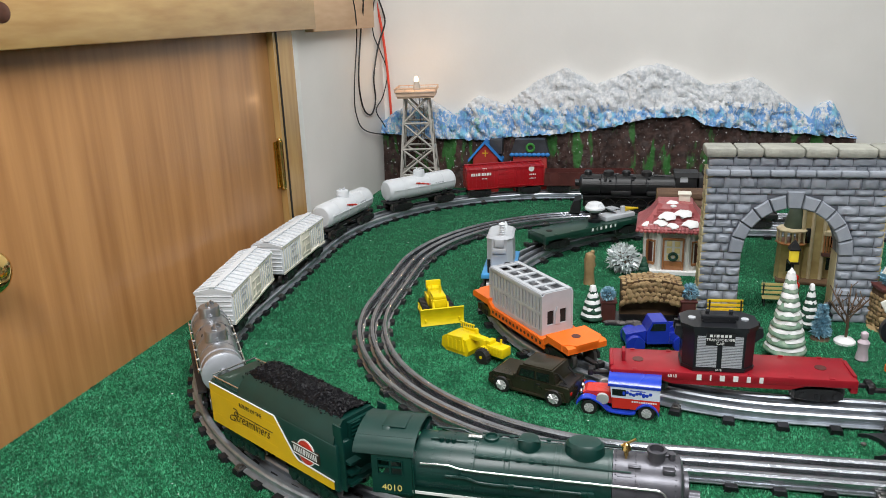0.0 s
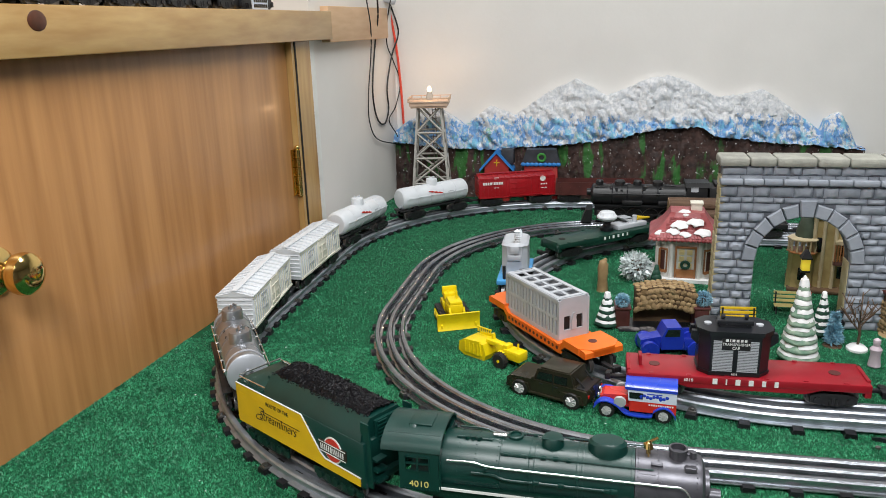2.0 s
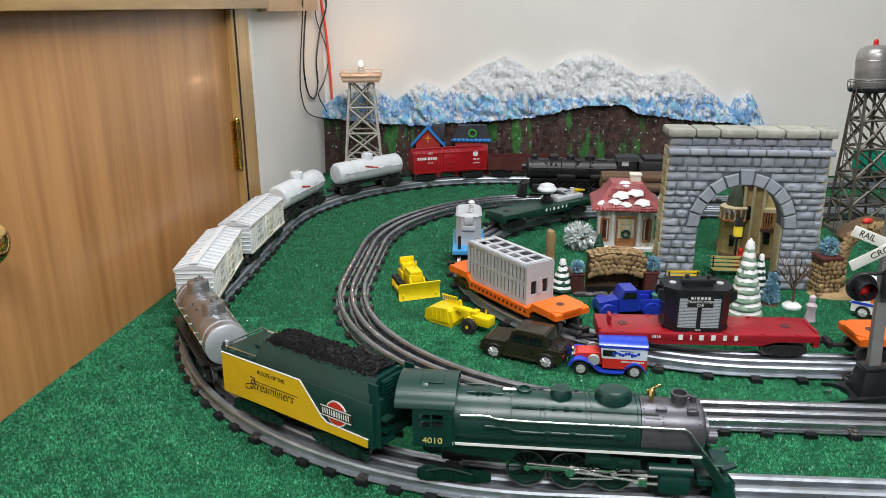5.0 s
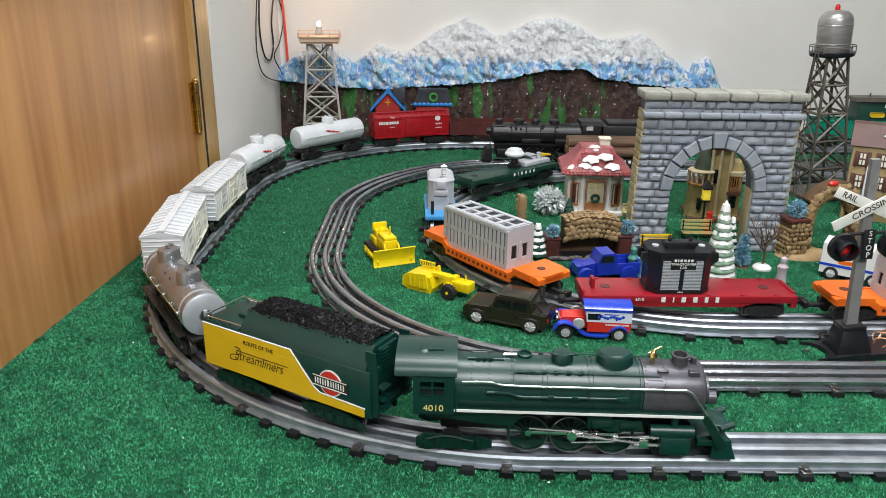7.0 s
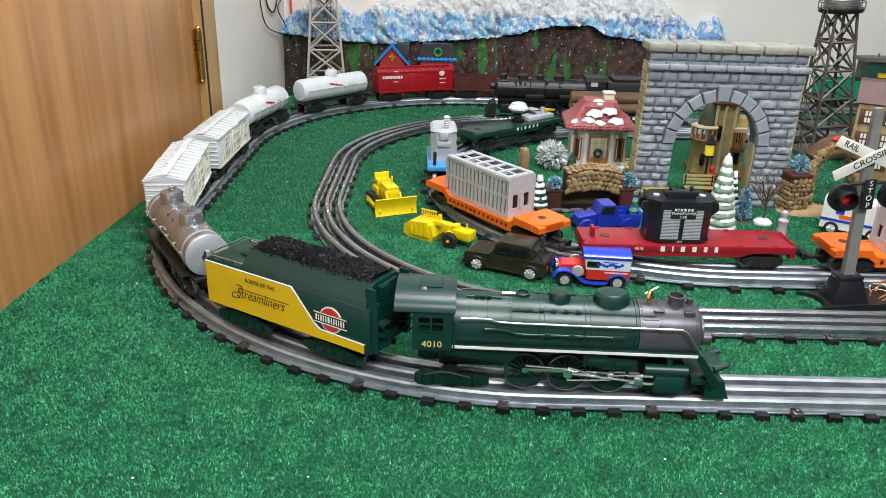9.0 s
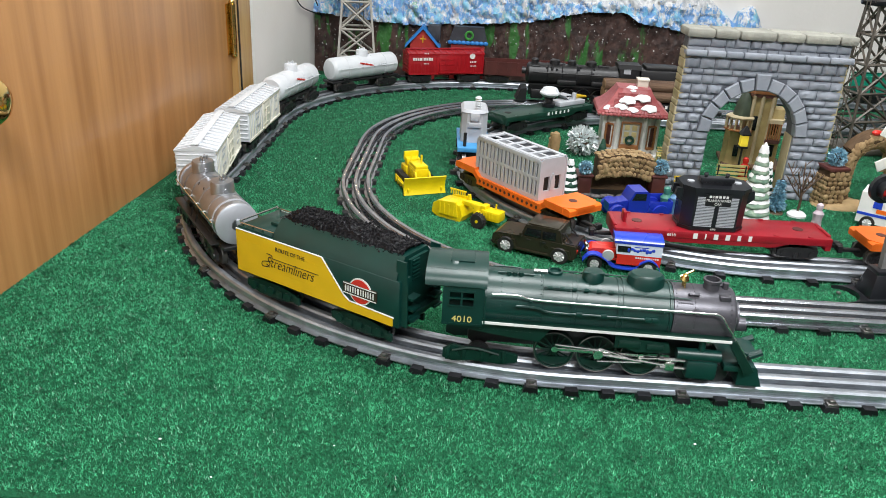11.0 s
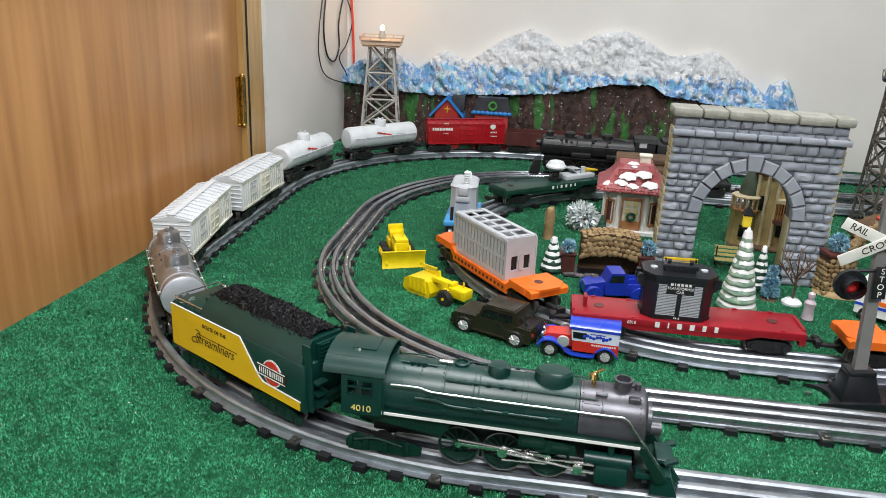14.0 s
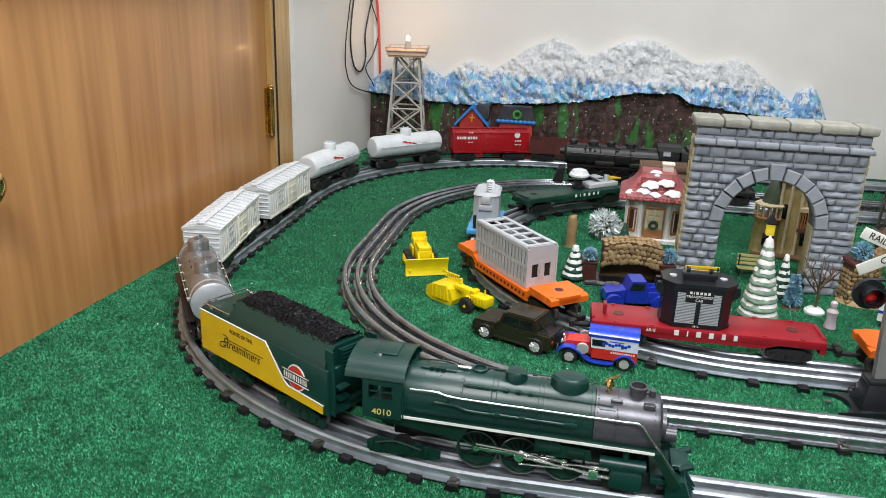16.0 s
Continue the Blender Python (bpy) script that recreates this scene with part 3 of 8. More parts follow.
def marks_white(c, W):
    for s in (-1, 1):
        b = B()
        bars(b, 0.034, 0.054, [0.004, 0.005, 0.004, 0.005, 0.001, 0.005, 0.004, 0.004, 0.004], 0.006, 0.0013, s * (W / 2 + 0.0012))
        bars(b, 0.044, 0.066, [0.003, 0.002, 0.003], 0.004, 0.001, s * (W / 2 + 0.0012))
        bars(b, 0.044, 0.044, [0.002] * 4, 0.002, 0.001, s * (W / 2 + 0.0012))
        bars(b, -0.07, 0.047, [0.0026] * 4, 0.003, 0.0015, s * (W / 2 + 0.0012))
        bars(b, -0.07, 0.038, [0.002] * 5, 0.002, 0.0012, s * (W / 2 + 0.0012))
        cyl(b, (-0.06, s * (W / 2 + 0.0002), 0.06), (-0.06, s * (W / 2 + 0.0014), 0.06), 0.0065, seg=20)
        part("white_marks", b, M["white"], c)


boxcar(pose(-0.4945, 1.000, RAILTOP, 0, 0, -83), "white plastic toy boxcar with ribbed roof and faded marks", M["ivory"], M["ivory"], M["cream"], letter=marks_dark)
boxcar(pose(-0.497, 1.205, RAILTOP, 0, 0, -91), "white plastic toy boxcar coupled behind another white boxcar", M["ivory"], M["ivory"], M["cream"], letter=marks_dark)
boxcar(OUTER.on_arc(111, True, 0.006), "red plastic toy boxcar with white lettering", M["red"], M["red"], M["red"], letter=marks_white)


def tank_car(m, label, shell, end, L=0.18, R=0.0245, zc=0.05, domes=(0.0,), stripe=None, big=False):
    c = thing("tank_car", m, label, "toy train car", "toy train cars")
    b = B()
    k = 0.0035
    lathe(b, [(R * 0.3, -L / 2 - 0.004), (R * 0.8, -L / 2 - 0.0025), (R - k * 0.3, -L / 2 + 0.001), (R, -L / 2 + 0.005), (R, L / 2 - 0.005), (R - k * 0.3, L / 2 - 0.001), (R * 0.8, L / 2 + 0.0025), (R * 0.3, L / 2 + 0.004)], 40, (0, 0, zc), pose(0, 0, 0, 0, 90, 0))
    for x in (-L * 0.3, -L * 0.1, L * 0.1, L * 0.3):
        lathe(b, [(R + 0.0005, -0.0007), (R + 0.0005, 0.0007)], 40, (x, 0, zc), pose(0, 0, 0, 0, 90, 0))
    part("tank", b, shell, c)
    if big:
        e = B()
        lathe(e, [(R * 1.02, 0), (R * 1.02, 0.002), (R * 0.9, 0.0035), (R * 0.3, 0.005)], 40, (L / 2 - 0.001, 0, zc), pose(0, 0, 0, 0, 90, 0))
        box(e, (L / 2 + 0.005, 0, zc + 0.003), (0.003, 0.004, 0.007), 0.0008)
        part("end_cap", e, end, c, "pale silver end cap")
        for s in (-1, 1):
            e = B()
            box(e, (0, s * 0.0235, 0.0245), (L * 0.96, 0.009, 0.0018), 0.0004)
            part("running_board", e, M["black"], c)
            e = B()
            for x in (-L * 0.06, L * 0.06):
                cyl(e, (x, s * (R + 0.004), 0.025), (x, s * (R * 0.62), zc + R * 0.86), 0.0006, seg=6)
            for k in range(6):
                f = k / 6
                y, z = s * (R + 0.004 - (R * 0.38 + 0.004) * f), 0.025 + (zc + R * 0.86 - 0.025) * f
                cyl(e, (-L * 0.06, y, z), (L * 0.06, y, z), 0.0005, seg=6)
            part("ladder", e, M["black"], c)
        e = B()
        for x in (-L * 0.42, L * 0.42):
            lathe(e, [(R + 0.0006, -0.0016), (R + 0.0009, 0), (R + 0.0006, 0.0016)], 40, (x, 0, zc), pose(0, 0, 0, 0, 90, 0))
        part("tank_strap", e, M["silver_end"], c)
    for x in domes:
        d = B()
        lathe(d, [(0.0125, R - 0.006), (0.0125, R + 0.008), (0.0115, R + 0.0105), (0.006, R + 0.0115)], 28, (x, 0, zc))
        for kx, ky in ((-0.004, 0.003), (0.004, -0.003), (0.0, 0.005)):
            cyl(d, (x + kx, ky, zc + R + 0.011), (x + kx, ky, zc + R + 0.0155), 0.0013, seg=8)
        cyl(d, (x - 0.006, 0, zc + R + 0.0125), (x + 0.006, 0, zc + R + 0.0125), 0.0012, seg=8)
        cyl(d, (x + 0.012, 0.0, zc + R + 0.003), (x + 0.0145, 0, zc + R + 0.003), 0.002, seg=10)
        cyl(d, (x - 0.0145, 0.0, zc + R + 0.003), (x - 0.012, 0, zc + R + 0.003), 0.002, seg=10)
        part("dome", d, shell, c)
    for s in (-1, 1):
        h = B()
        cyl(h, (-L / 2 + 0.004, s * (R + 0.0025), zc + 0.003), (L / 2 - 0.004, s * (R + 0.0025), zc + 0.003), 0.0007, seg=8)
        for i in range(6):
            x = -L / 2 + 0.012 + i * (L - 0.024) / 5
            cyl(h, (x, s * (R - 0.001), zc + 0.003), (x, s * (R + 0.003), zc + 0.003), 0.0013, seg=8)
        part("hand_rail", h, shell if not big else M["chrome"], c)
    f = B()
    box(f, (0, 0, 0.0205), (L + 0.012, 0.034, 0.004), 0.001)
    for x in (-L * 0.33, L * 0.33):
        box(f, (x, 0, 0.0245), (0.012, 0.036, 0.007), 0.001)
    part("frame", f, M["black"], c)
    if stripe:
        for s in (-1, 1):
            b = B()
            for i in range(7):
                box(b, (-0.012 + i * 0.0055, s * R * 0.985, zc + 0.004 + 0.0012 * i), (0.005, 0.0012, 0.0035 if i % 2 else 0.002), m=pose(0, 0, 0, 0, -14, 0))
            part("red_mark", b, M["van_red"], c)
            b = B()
            bars(b, -0.05, zc + 0.004, [0.004] * 4, 0.003, 0.002, s * R * 0.99, 0.0012)
            part("grey_marks", b, M["grey"], c)
    truck(c, -L * 0.34)
    truck(c, L * 0.34)
    coupler(c, L / 2, 1)
    coupler(c, -L / 2, -1)
    return c


tank_car(OUTER.on_arc(-149.0, False, 0.010) @ pose(0.001, 0, 0, 0, 0, 2), "dull silver toy tank car with two domes", M["silver"], M["silver_end"], L=0.160, R=0.0220, zc=0.0450, domes=(-0.044, 0.033), big=True)
tank_car(OUTER.on_arc(168, True, 0.004), "white plastic toy tank car with red emblem, single dome", M["ivory"], M["ivory"], L=0.165, R=0.0235, zc=0.045, stripe=True)
tank_car(OUTER.on_arc(138, True, 0.006), "white plastic toy tank car with red emblem beside the tower", M["ivory"], M["ivory"], L=0.17, R=0.0235, zc=0.045, stripe=True)


# tender
def tender():
    c = thing("tender", pose(-0.268, 0.652, RAILTOP, 0, 0, -30.8), "dark green and yellow toy locomotive tender full of coal", "toy train car", "toy train cars")
    L, W, z0, z1 = 0.192, 0.058, 0.022, 0.066
    b = B()
    box(b, (0, 0, (z0 + z1) / 2), (L, W, z1 - z0), 0.0012)
    # sloped sides of the bunker
    prism(b, [(-W / 2 + 0.0005, z1 - 0.001), (W / 2 - 0.0005, z1 - 0.001), (W / 2 - 0.002, z1 + 0.006), (W / 2 - 0.013, z1 + 0.018), (-W / 2 + 0.013, z1 + 0.018), (-W / 2 + 0.002, z1 + 0.006)], -0.048, L / 2 - 0.004)
    part("body", b, M["loco"], c)
    b = B()                                  # cab end: walls, steps and coal gate
    for s in (-1, 1):
        prism(b, [(L / 2 - 0.006, 0.024), (L / 2 + 0.006, 0.024), (L / 2 + 0.006, 0.06), (L / 2 + 0.004, z1 + 0.018), (L / 2 - 0.006, z1 + 0.018)], s * (W / 2 - 0.003), s * (W / 2 - 0.0045), "y")
        for k in range(3):
            box(b, (L / 2 + 0.006, s * (W / 2 - 0.012), 0.03 + k * 0.01), (0.008, 0.012, 0.002))
    box(b, (L / 2 + 0.001, 0, 0.032), (0.012, W - 0.01, 0.004))
    box(b, (L / 2 - 0.002, 0, z1), (0.003, 0.026, 0.03))
    for k in range(6):
        box(b, (L / 2, -0.006, z1 - 0.004 + k * 0.0035), (0.002, 0.01, 0.001))
    part("cab_end", b, M["loco"], c)
    # water deck at the rear
    b = B()
    box(b, (-0.073, 0, z1 + 0.0008), (0.044, W - 0.004, 0.0016), 0.0005)
    box(b, (-0.066, 0, z1 + 0.003), (0.012, 0.014, 0.004), 0.001)
    for i in range(4):
        for s in (-1, 1):
            cyl(b, (-0.09 + i * 0.013, s * (W / 2 - 0.004), z1), (-0.09 + i * 0.013, s * (W / 2 - 0.004), z1 + 0.004), 0.0008, seg=6)
    part("water_deck", b, M["loco"], c)
    b = B()
    for s in (-1, 1):
        cyl(b, (-0.094, s * (W / 2 - 0.004), z1 + 0.004), (-0.05, s * (W / 2 - 0.004), z1 + 0.0045), 0.0007, seg=8)
    cyl(b, (-0.094, -W / 2 + 0.004, z1 + 0.0055), (-0.094, W / 2 - 0.004, z1 + 0.0055), 0.0009, seg=8)
    part("hand_rail", b, M["chrome"], c)
    for s in (-1, 1):                        # yellow panel that narrows to a stripe
        b = B()
        y = s * (W / 2 + 0.0004)
        prism(b, [(-L / 2 + 0.001, z0 + 0.001), (L / 2 - 0.006, z0 + 0.001), (L / 2 - 0.006, z0 + 0.009), (0.042, z0 + 0.010), (0.036, z0 + 0.014), (0.017, z1 - 0.006), (0.011, z1 - 0.001), (-L / 2 + 0.001, z1 - 0.001)], y - 0.0006, y + 0.0006, "y")
        part("yellow_panel", b, M["yellow"], c, "rich yellow side panel")
        b = B()
        y = s * (W / 2 + 0.0006)
        lines = [((-L / 2 + 0.001, z1 - 0.0005), (0.0115, z1 - 0.0005)), ((0.0115, z1 - 0.0005), (0.0365, z0 + 0.0145)), ((0.0365, z0 + 0.0145), (0.043, z0 + 0.0104)), ((0.043, z0 + 0.0104), (L / 2 - 0.005, z0 + 0.0094))]
        for (xa, za), (xb, zb) in lines:
            cyl(b, (xa, y, za), (xb, y, zb), 0.0007, seg=6)
        part("pin_stripe", b, M["white"], c)
        b = B()
        for i in range(38):
            for zz in (z0 + 0.012, z1 - 0.01):
                box(b, (-L / 2 + 0.004 + i * 0.0028, s * (W / 2 + 0.0011), zz), (0.0007, 0.0005, 0.0007))
        part("rivet_row", b, M["yellow"], c)
        b = B()                              # round emblem with a crossbar, as plain shapes
        cyl(b, (0.055, s * (W / 2), 0.045), (0.055, s * (W / 2 + 0.0008), 0.045), 0.0125, seg=32)
        part("emblem_ring", b, M["white"], c)
        b = B()
        cyl(b, (0.055, s * (W / 2), 0.045), (0.055, s * (W / 2 + 0.0012), 0.045), 0.0112, seg=32)
        part("emblem_disc", b, M["van_red"], c)
        b = B()
        box(b, (0.055, s * (W / 2 + 0.0008), 0.045), (0.036, 0.0016, 0.0105))
        part("emblem_bar", b, M["lettering"], c)
        b = B()
        bars(b, 0.039, 0.045, [0.0013, 0.001, 0.0012, 0.0012, 0.001, 0.002, 0.001, 0.0012, 0.001, 0.001, 0.0012, 0.0012], 0.0056, 0.00155, s * (W / 2 + 0.0017))
        box(b, (0.055, s * (W / 2 + 0.0017), 0.0497), (0.036, 0.0006, 0.0008))
        box(b, (0.055, s * (W / 2 + 0.0017), 0.0403), (0.036, 0.0006, 0.0008))
        part("emblem_marks", b, M["white"], c)
    text(c, "ROUTE OF THE", 0.0058, Matrix.Translation((-0.026, -W / 2 - 0.0014, 0.0575)) @ SIDE, M["lettering"], wide=0.9, thin=0.00008)
    text(c, "Streamliners", 0.0145, Matrix.Translation((-0.026, -W / 2 - 0.0014, 0.0425)) @ SIDE, M["lettering"], wide=0.80, slant=0.35, thin=0.00022)
    b = B()
    sweep(b, smooth_path([(-0.052, -W / 2 - 0.0014, 0.0375), (-0.061, -W / 2 - 0.0014, 0.0365), (-0.0605, -W / 2 - 0.0014, 0.041), (-0.05, -W / 2 - 0.0014, 0.044), (-0.049, -W / 2 - 0.0014, 0.0495), (-0.055, -W / 2 - 0.0014, 0.0505)]), 0.0004, 6)
    sweep(b, [(-0.048, -W / 2 - 0.0014, 0.047), (0.008, -W / 2 - 0.0014, 0.047)], 0.0003, 6)
    part("flourish", b, M["lettering"], c)
    # coal heap: a mound with loose lumps on it
    b = B()
    nx, ny = 56, 22
    grid = []
    for i in range(nx):
        row = []
        for j in range(ny):
            x = -0.05 + 0.138 * i / (nx - 1)
            y = (-1 + 2 * j / (ny - 1)) * (W / 2 - 0.012)
            e = 1 - (2 * j / (ny - 1) - 1) ** 4
            fx = min(1, i / 6) * (1 if i < nx * 0.55 else 1 - 0.45 * (i - nx * 0.55) / (nx * 0.45))
            h = z1 + 0.0165 + 0.0085 * e * fx + 0.0026 * noise.noise((x * 300, y * 300, 3)) + 0.0016 * noise.noise((x * 700, y * 700, 8))
            row.append(b.verts.new((x, y, h)))
        grid.append(row)
    for i in range(nx - 1):
        for j in range(ny - 1):
            b.faces.new((grid[i][j], grid[i + 1][j], grid[i + 1][j + 1], grid[i][j + 1]))
    rng = random.Random(4)
    for _ in range(1500):
        i, j = rng.randrange(nx), rng.randrange(ny)
        p = grid[i][j].co
        r = rng.uniform(0.0006, 0.0013)
        vs = bmesh.ops.create_icosphere(b, subdivisions=1, radius=r)["verts"]
        bmesh.ops.transform(b, matrix=Matrix.Translation((p.x + rng.uniform(-1, 1) * 0.001, p.y + rng.uniform(-1, 1) * 0.001, p.z + r * 0.3)) @ pose(0, 0, 0, rng.uniform(0, 360), rng.uniform(0, 360), 0) @ Matrix.Diagonal((1, rng.uniform(0.6, 1.2), rng.uniform(0.5, 0.9), 1)), verts=vs)
    tagged(part("coal", b, M["coal"], c, "glittering black crushed coal", 0), kind="stuff")
    f = B()
    box(f, (0, 0, 0.0195), (L - 0.01, 0.04, 0.005), 0.001)
    part("frame", f, M["loco_hi"], c)
    for x in (-0.057, 0.05):
        t = B()
        for s in (-1, 1):
            y = s * 0.0225
            prism(t, [(x - 0.032, 0.006), (x - 0.014, 0.002), (x + 0.014, 0.002), (x + 0.032, 0.006), (x + 0.032, 0.013), (x + 0.012, 0.017), (x - 0.012, 0.017), (x - 0.032, 0.013)], y - 0.002, y + 0.002, "y")
            for k in (-0.022, 0, 0.022):
                cyl(t, (x + k, y, 0.009), (x + k, y + s * 0.0045, 0.009), 0.0042, seg=12)
                box(t, (x + k + 0.011, y + s * 0.002, 0.008), (0.007, 0.003, 0.007), 0.0006)
        tr = part("truck", t, M["loco_hi"], c)
        for k in (-0.022, 0.022):
            for s in (-1, 1):
                wb = B()
                cyl(wb, (x + k, s * 0.0135, 0.0095), (x + k, s * 0.0172, 0.0095), 0.0097, seg=20)
                part("wheel", wb, M["steel"], tr)
    coupler(c, -L / 2, -1)
    return c


tender()


# locomotive
def spoked_wheel(parent, x, r, side, w=0.0172, mat_key="loco_hi"):
    b = B()
    y = side * w
    for rr0, rr1 in ((r, r - 0.0022), ):
        seg = 36
        for j in range(seg):
            a0, a1 = 2 * math.pi * j / seg, 2 * math.pi * (j + 1) / seg
            q = []
            for yy in (y, y - side * 0.004):
                for rad in (rr0, rr1):
                    for a in (a0, a1):
                        q.append(b.verts.new((x + rad * math.cos(a), yy, r + rad * math.sin(a))))
            o0, o1, i0, i1, p0, p1, k0, k1 = q
            for fc in ((o0, o1, i1, i0), (p0, p1, o1, o0), (k0, k1, p1, p0), (i0, i1, k1, k0)):
                b.faces.new(fc)
    bmesh.ops.remove_doubles(b, verts=b.verts[:], dist=1e-6)
    bmesh.ops.recalc_face_normals(b, faces=b.faces[:])
    for j in range(14):
        a = 2 * math.pi * j / 14
        cyl(b, (x, y - side * 0.0018, r), (x + (r - 0.0015) * math.cos(a), y - side * 0.0018, r + (r - 0.0015) * math.sin(a)), 0.0008, 0.0006, seg=6)
    cyl(b, (x, y - side * 0.004, r), (x, y + side * 0.0012, r), 0.0038, seg=14)
    prism(b, [(x - r * 0.75, r * 0.62), (x + r * 0.75, r * 0.62), (x + r * 0.6, r * 0.38), (x, r * 0.14), (x - r * 0.6, r * 0.38)], y - side * 0.003, y - side * 0.0004, "y")
    wheel_ob = part("driving_wheel", b, M[mat_key], parent)
    b = B()
    sweep(b, [(x + (r - 0.0006) * math.cos(2 * math.pi * j / 32), y + side * 0.0002, r + (r - 0.0006) * math.sin(2 * math.pi * j / 32)) for j in range(32)], 0.0005, 6, True)
    part("tyre", b, M["steel"], wheel_ob, "worn steel tyre")
    return wheel_ob


def locomotive():
    c = thing("steam_locomotive", pose(-0.033, 0.583, RAILTOP, 0, 0, -2.2) @ Matrix.Diagonal((0.985, 1, 1, 1)), "dark green toy steam locomotive with graphite smokebox", "toy locomotive", "toy locomotives")
    R, zc = 0.0236, 0.0550
    b = B()                                  # tapered boiler
    lathe(b, [(R * 1.06, -0.0985), (R * 1.06, -0.052), (R * 1.03, -0.05), (R, 0.0), (R * 0.985, 0.056)], 48, (0, 0, zc), pose(0, 0, 0, 0, 90, 0))
    part("boiler", b, M["loco"], c)
    for x in (-0.05, -0.026, -0.022, 0.012, 0.016, 0.054):
        b = B()
        lathe(b, [(R * 1.055, -0.0006), (R * 1.06, 0), (R * 1.055, 0.0006)] if x < -0.04 else [(R * 1.025, -0.0008), (R * 1.03, 0), (R * 1.025, 0.0008)], 48, (x, 0, zc), pose(0, 0, 0, 0, 90, 0))
        part("boiler_band", b, M["loco"], c)
    b = B()
    lathe(b, [(R * 1.0, 0.0565), (R * 1.0, 0.104), (R * 0.97, 0.1065), (R * 0.8, 0.1085), (R * 0.3, 0.1105)], 48, (0, 0, zc), pose(0, 0, 0, 0, 90, 0))
    for x in (0.0585, 0.0735, 0.1025):
        for j in range(40):
            a = 2 * math.pi * j / 40
            ball(b, (x, R * 1.0 * math.cos(a), zc + R * 1.0 * math.sin(a)), 0.0006, u=6, v=4)
    lathe(b, [(R * 1.01, -0.0006), (R * 1.015, 0), (R * 1.01, 0.0006)], 48, (0.074, 0, zc), pose(0, 0, 0, 0, 90, 0))
    lathe(b, [(0.0125, 0.108), (0.0125, 0.1125), (0.004, 0.114)], 24, (0, 0, zc), pose(0, 0, 0, 0, 90, 0))
    box(b, (0.0975, 0.006, zc + R - 0.001), (0.009, 0.008, 0.005), 0.0012)
    box(b, (0.0975, -0.012, zc + R * 0.86), (0.009, 0.006, 0.005), 0.0012)
    box(b, (0.0725, -0.012, zc + R * 0.93), (0.009, 0.003, 0.002), 0.0005, pose(0, 0, 0, 28))
    for i in range(7):
        cyl(b, (0.0605 + i * 0.0018, -R * 0.72, zc + R * 0.66), (0.0605 + i * 0.0018, -R * 0.78, zc + R * 0.72), 0.0007, seg=6)
    cyl(b, (0.074, -R * 0.9, zc + 0.011), (0.074, -R * 1.05, zc + 0.0125), 0.0026, seg=12)
    cyl(b, (0.109, 0, zc - 0.008), (0.122, 0, zc - 0.008), 0.0058, seg=18)
    part("smokebox", b, M["smoke"], c, "graphite grey smokebox with rivets")
    b = B()
    lathe(b, [(0.0068, -0.003), (0.0064, 0.005), (0.0074, 0.0056), (0.0074, 0.0076), (0.0056, 0.0078), (0.0054, 0.003), (0.001, 0.0025)], 28, (0.0885, 0, zc + R))
    cyl(b, (0.1, 0, zc + R - 0.003), (0.1, 0, zc + R + 0.005), 0.0025, seg=12)
    part("chimney", b, M["smoke"], c)
    for x, r, h, sx in ((-0.009, 0.0088, 0.0098, 1.05), (0.0345, 0.0112, 0.0112, 1.4)):
        b = B()
        vs = lathe(b, [(r * 1.12, -0.006), (r * 1.02, -0.002), (r, 0.002), (r * 0.96, h - 0.003), (r * 0.8, h - 0.0006), (r * 0.4, h)], 32)
        bmesh.ops.transform(b, matrix=Matrix.Translation((x, 0, zc + R - 0.002)) @ Matrix.Diagonal((sx, 1, 1, 1)), verts=vs)
        if sx > 1:
            for k in (-1, 0, 1):
                box(b, (x + k * 0.006, -0.004, zc + R + h - 0.003), (0.006, 0.004, 0.001), 0.0003)
        part("dome", b, M["loco"], c)
    for x in (-0.046,):
        b = B()
        lathe(b, [(0.0062, -0.003), (0.0062, 0.0025), (0.0048, 0.003), (0.0045, 0.001), (0.001, 0.001)], 20, (x + 0.006, 0.004, zc + R))
        part("safety_valve", b, M["loco"], c)
    b = B()
    cyl(b, (-0.088, -0.006, zc + R * 1.08), (-0.058, -0.006, zc + R * 1.06), 0.0008, seg=8)
    for x in (-0.079, -0.074, -0.069):
        cyl(b, (x, -0.006, zc + R * 0.98), (x, -0.006, zc + R + 0.0035), 0.0022, seg=10)
    for x in (-0.044, -0.034):
        cyl(b, (x - 0.006, -R * 0.66, zc + R * 0.8), (x + 0.006, -R * 0.66, zc + R * 0.8), 0.0016, seg=10)
    part("steam_turret", b, M["loco"], c)
    b = B()
    cyl(b, (-0.058, 0.0, zc + R + 0.003), (-0.047, 0.0, zc + R + 0.003), 0.0017, seg=10)
    cyl(b, (-0.0475, 0.0, zc + R - 0.002), (-0.0475, 0.0, zc + R + 0.003), 0.0009, seg=8)
    part("whistle", b, M["chrome"], c, "bright metal whistle")
    b = B()
    cyl(b, (0.066, 0, zc + R - 0.002), (0.066, 0, zc + R + 0.004), 0.0018, seg=10)
    lathe(b, [(0.0038, 0.0), (0.003, 0.003), (0.0018, 0.005), (0.0006, 0.006)], 16, (0.066, 0, zc + R + 0.005))
    cyl(b, (0.062, 0, zc + R + 0.0075), (0.073, 0.003, zc + R + 0.0125), 0.001, seg=8)
    for s in (-1, 1):
        cyl(b, (0.066, s * 0.004, zc + R - 0.001), (0.066, s * 0.004, zc + R + 0.0075), 0.0007, seg=6)
    part("bell", b, M["brass"], c, "small brass bell")
    # cab with arched roof and window openings
    W = 0.0285
    b = B()
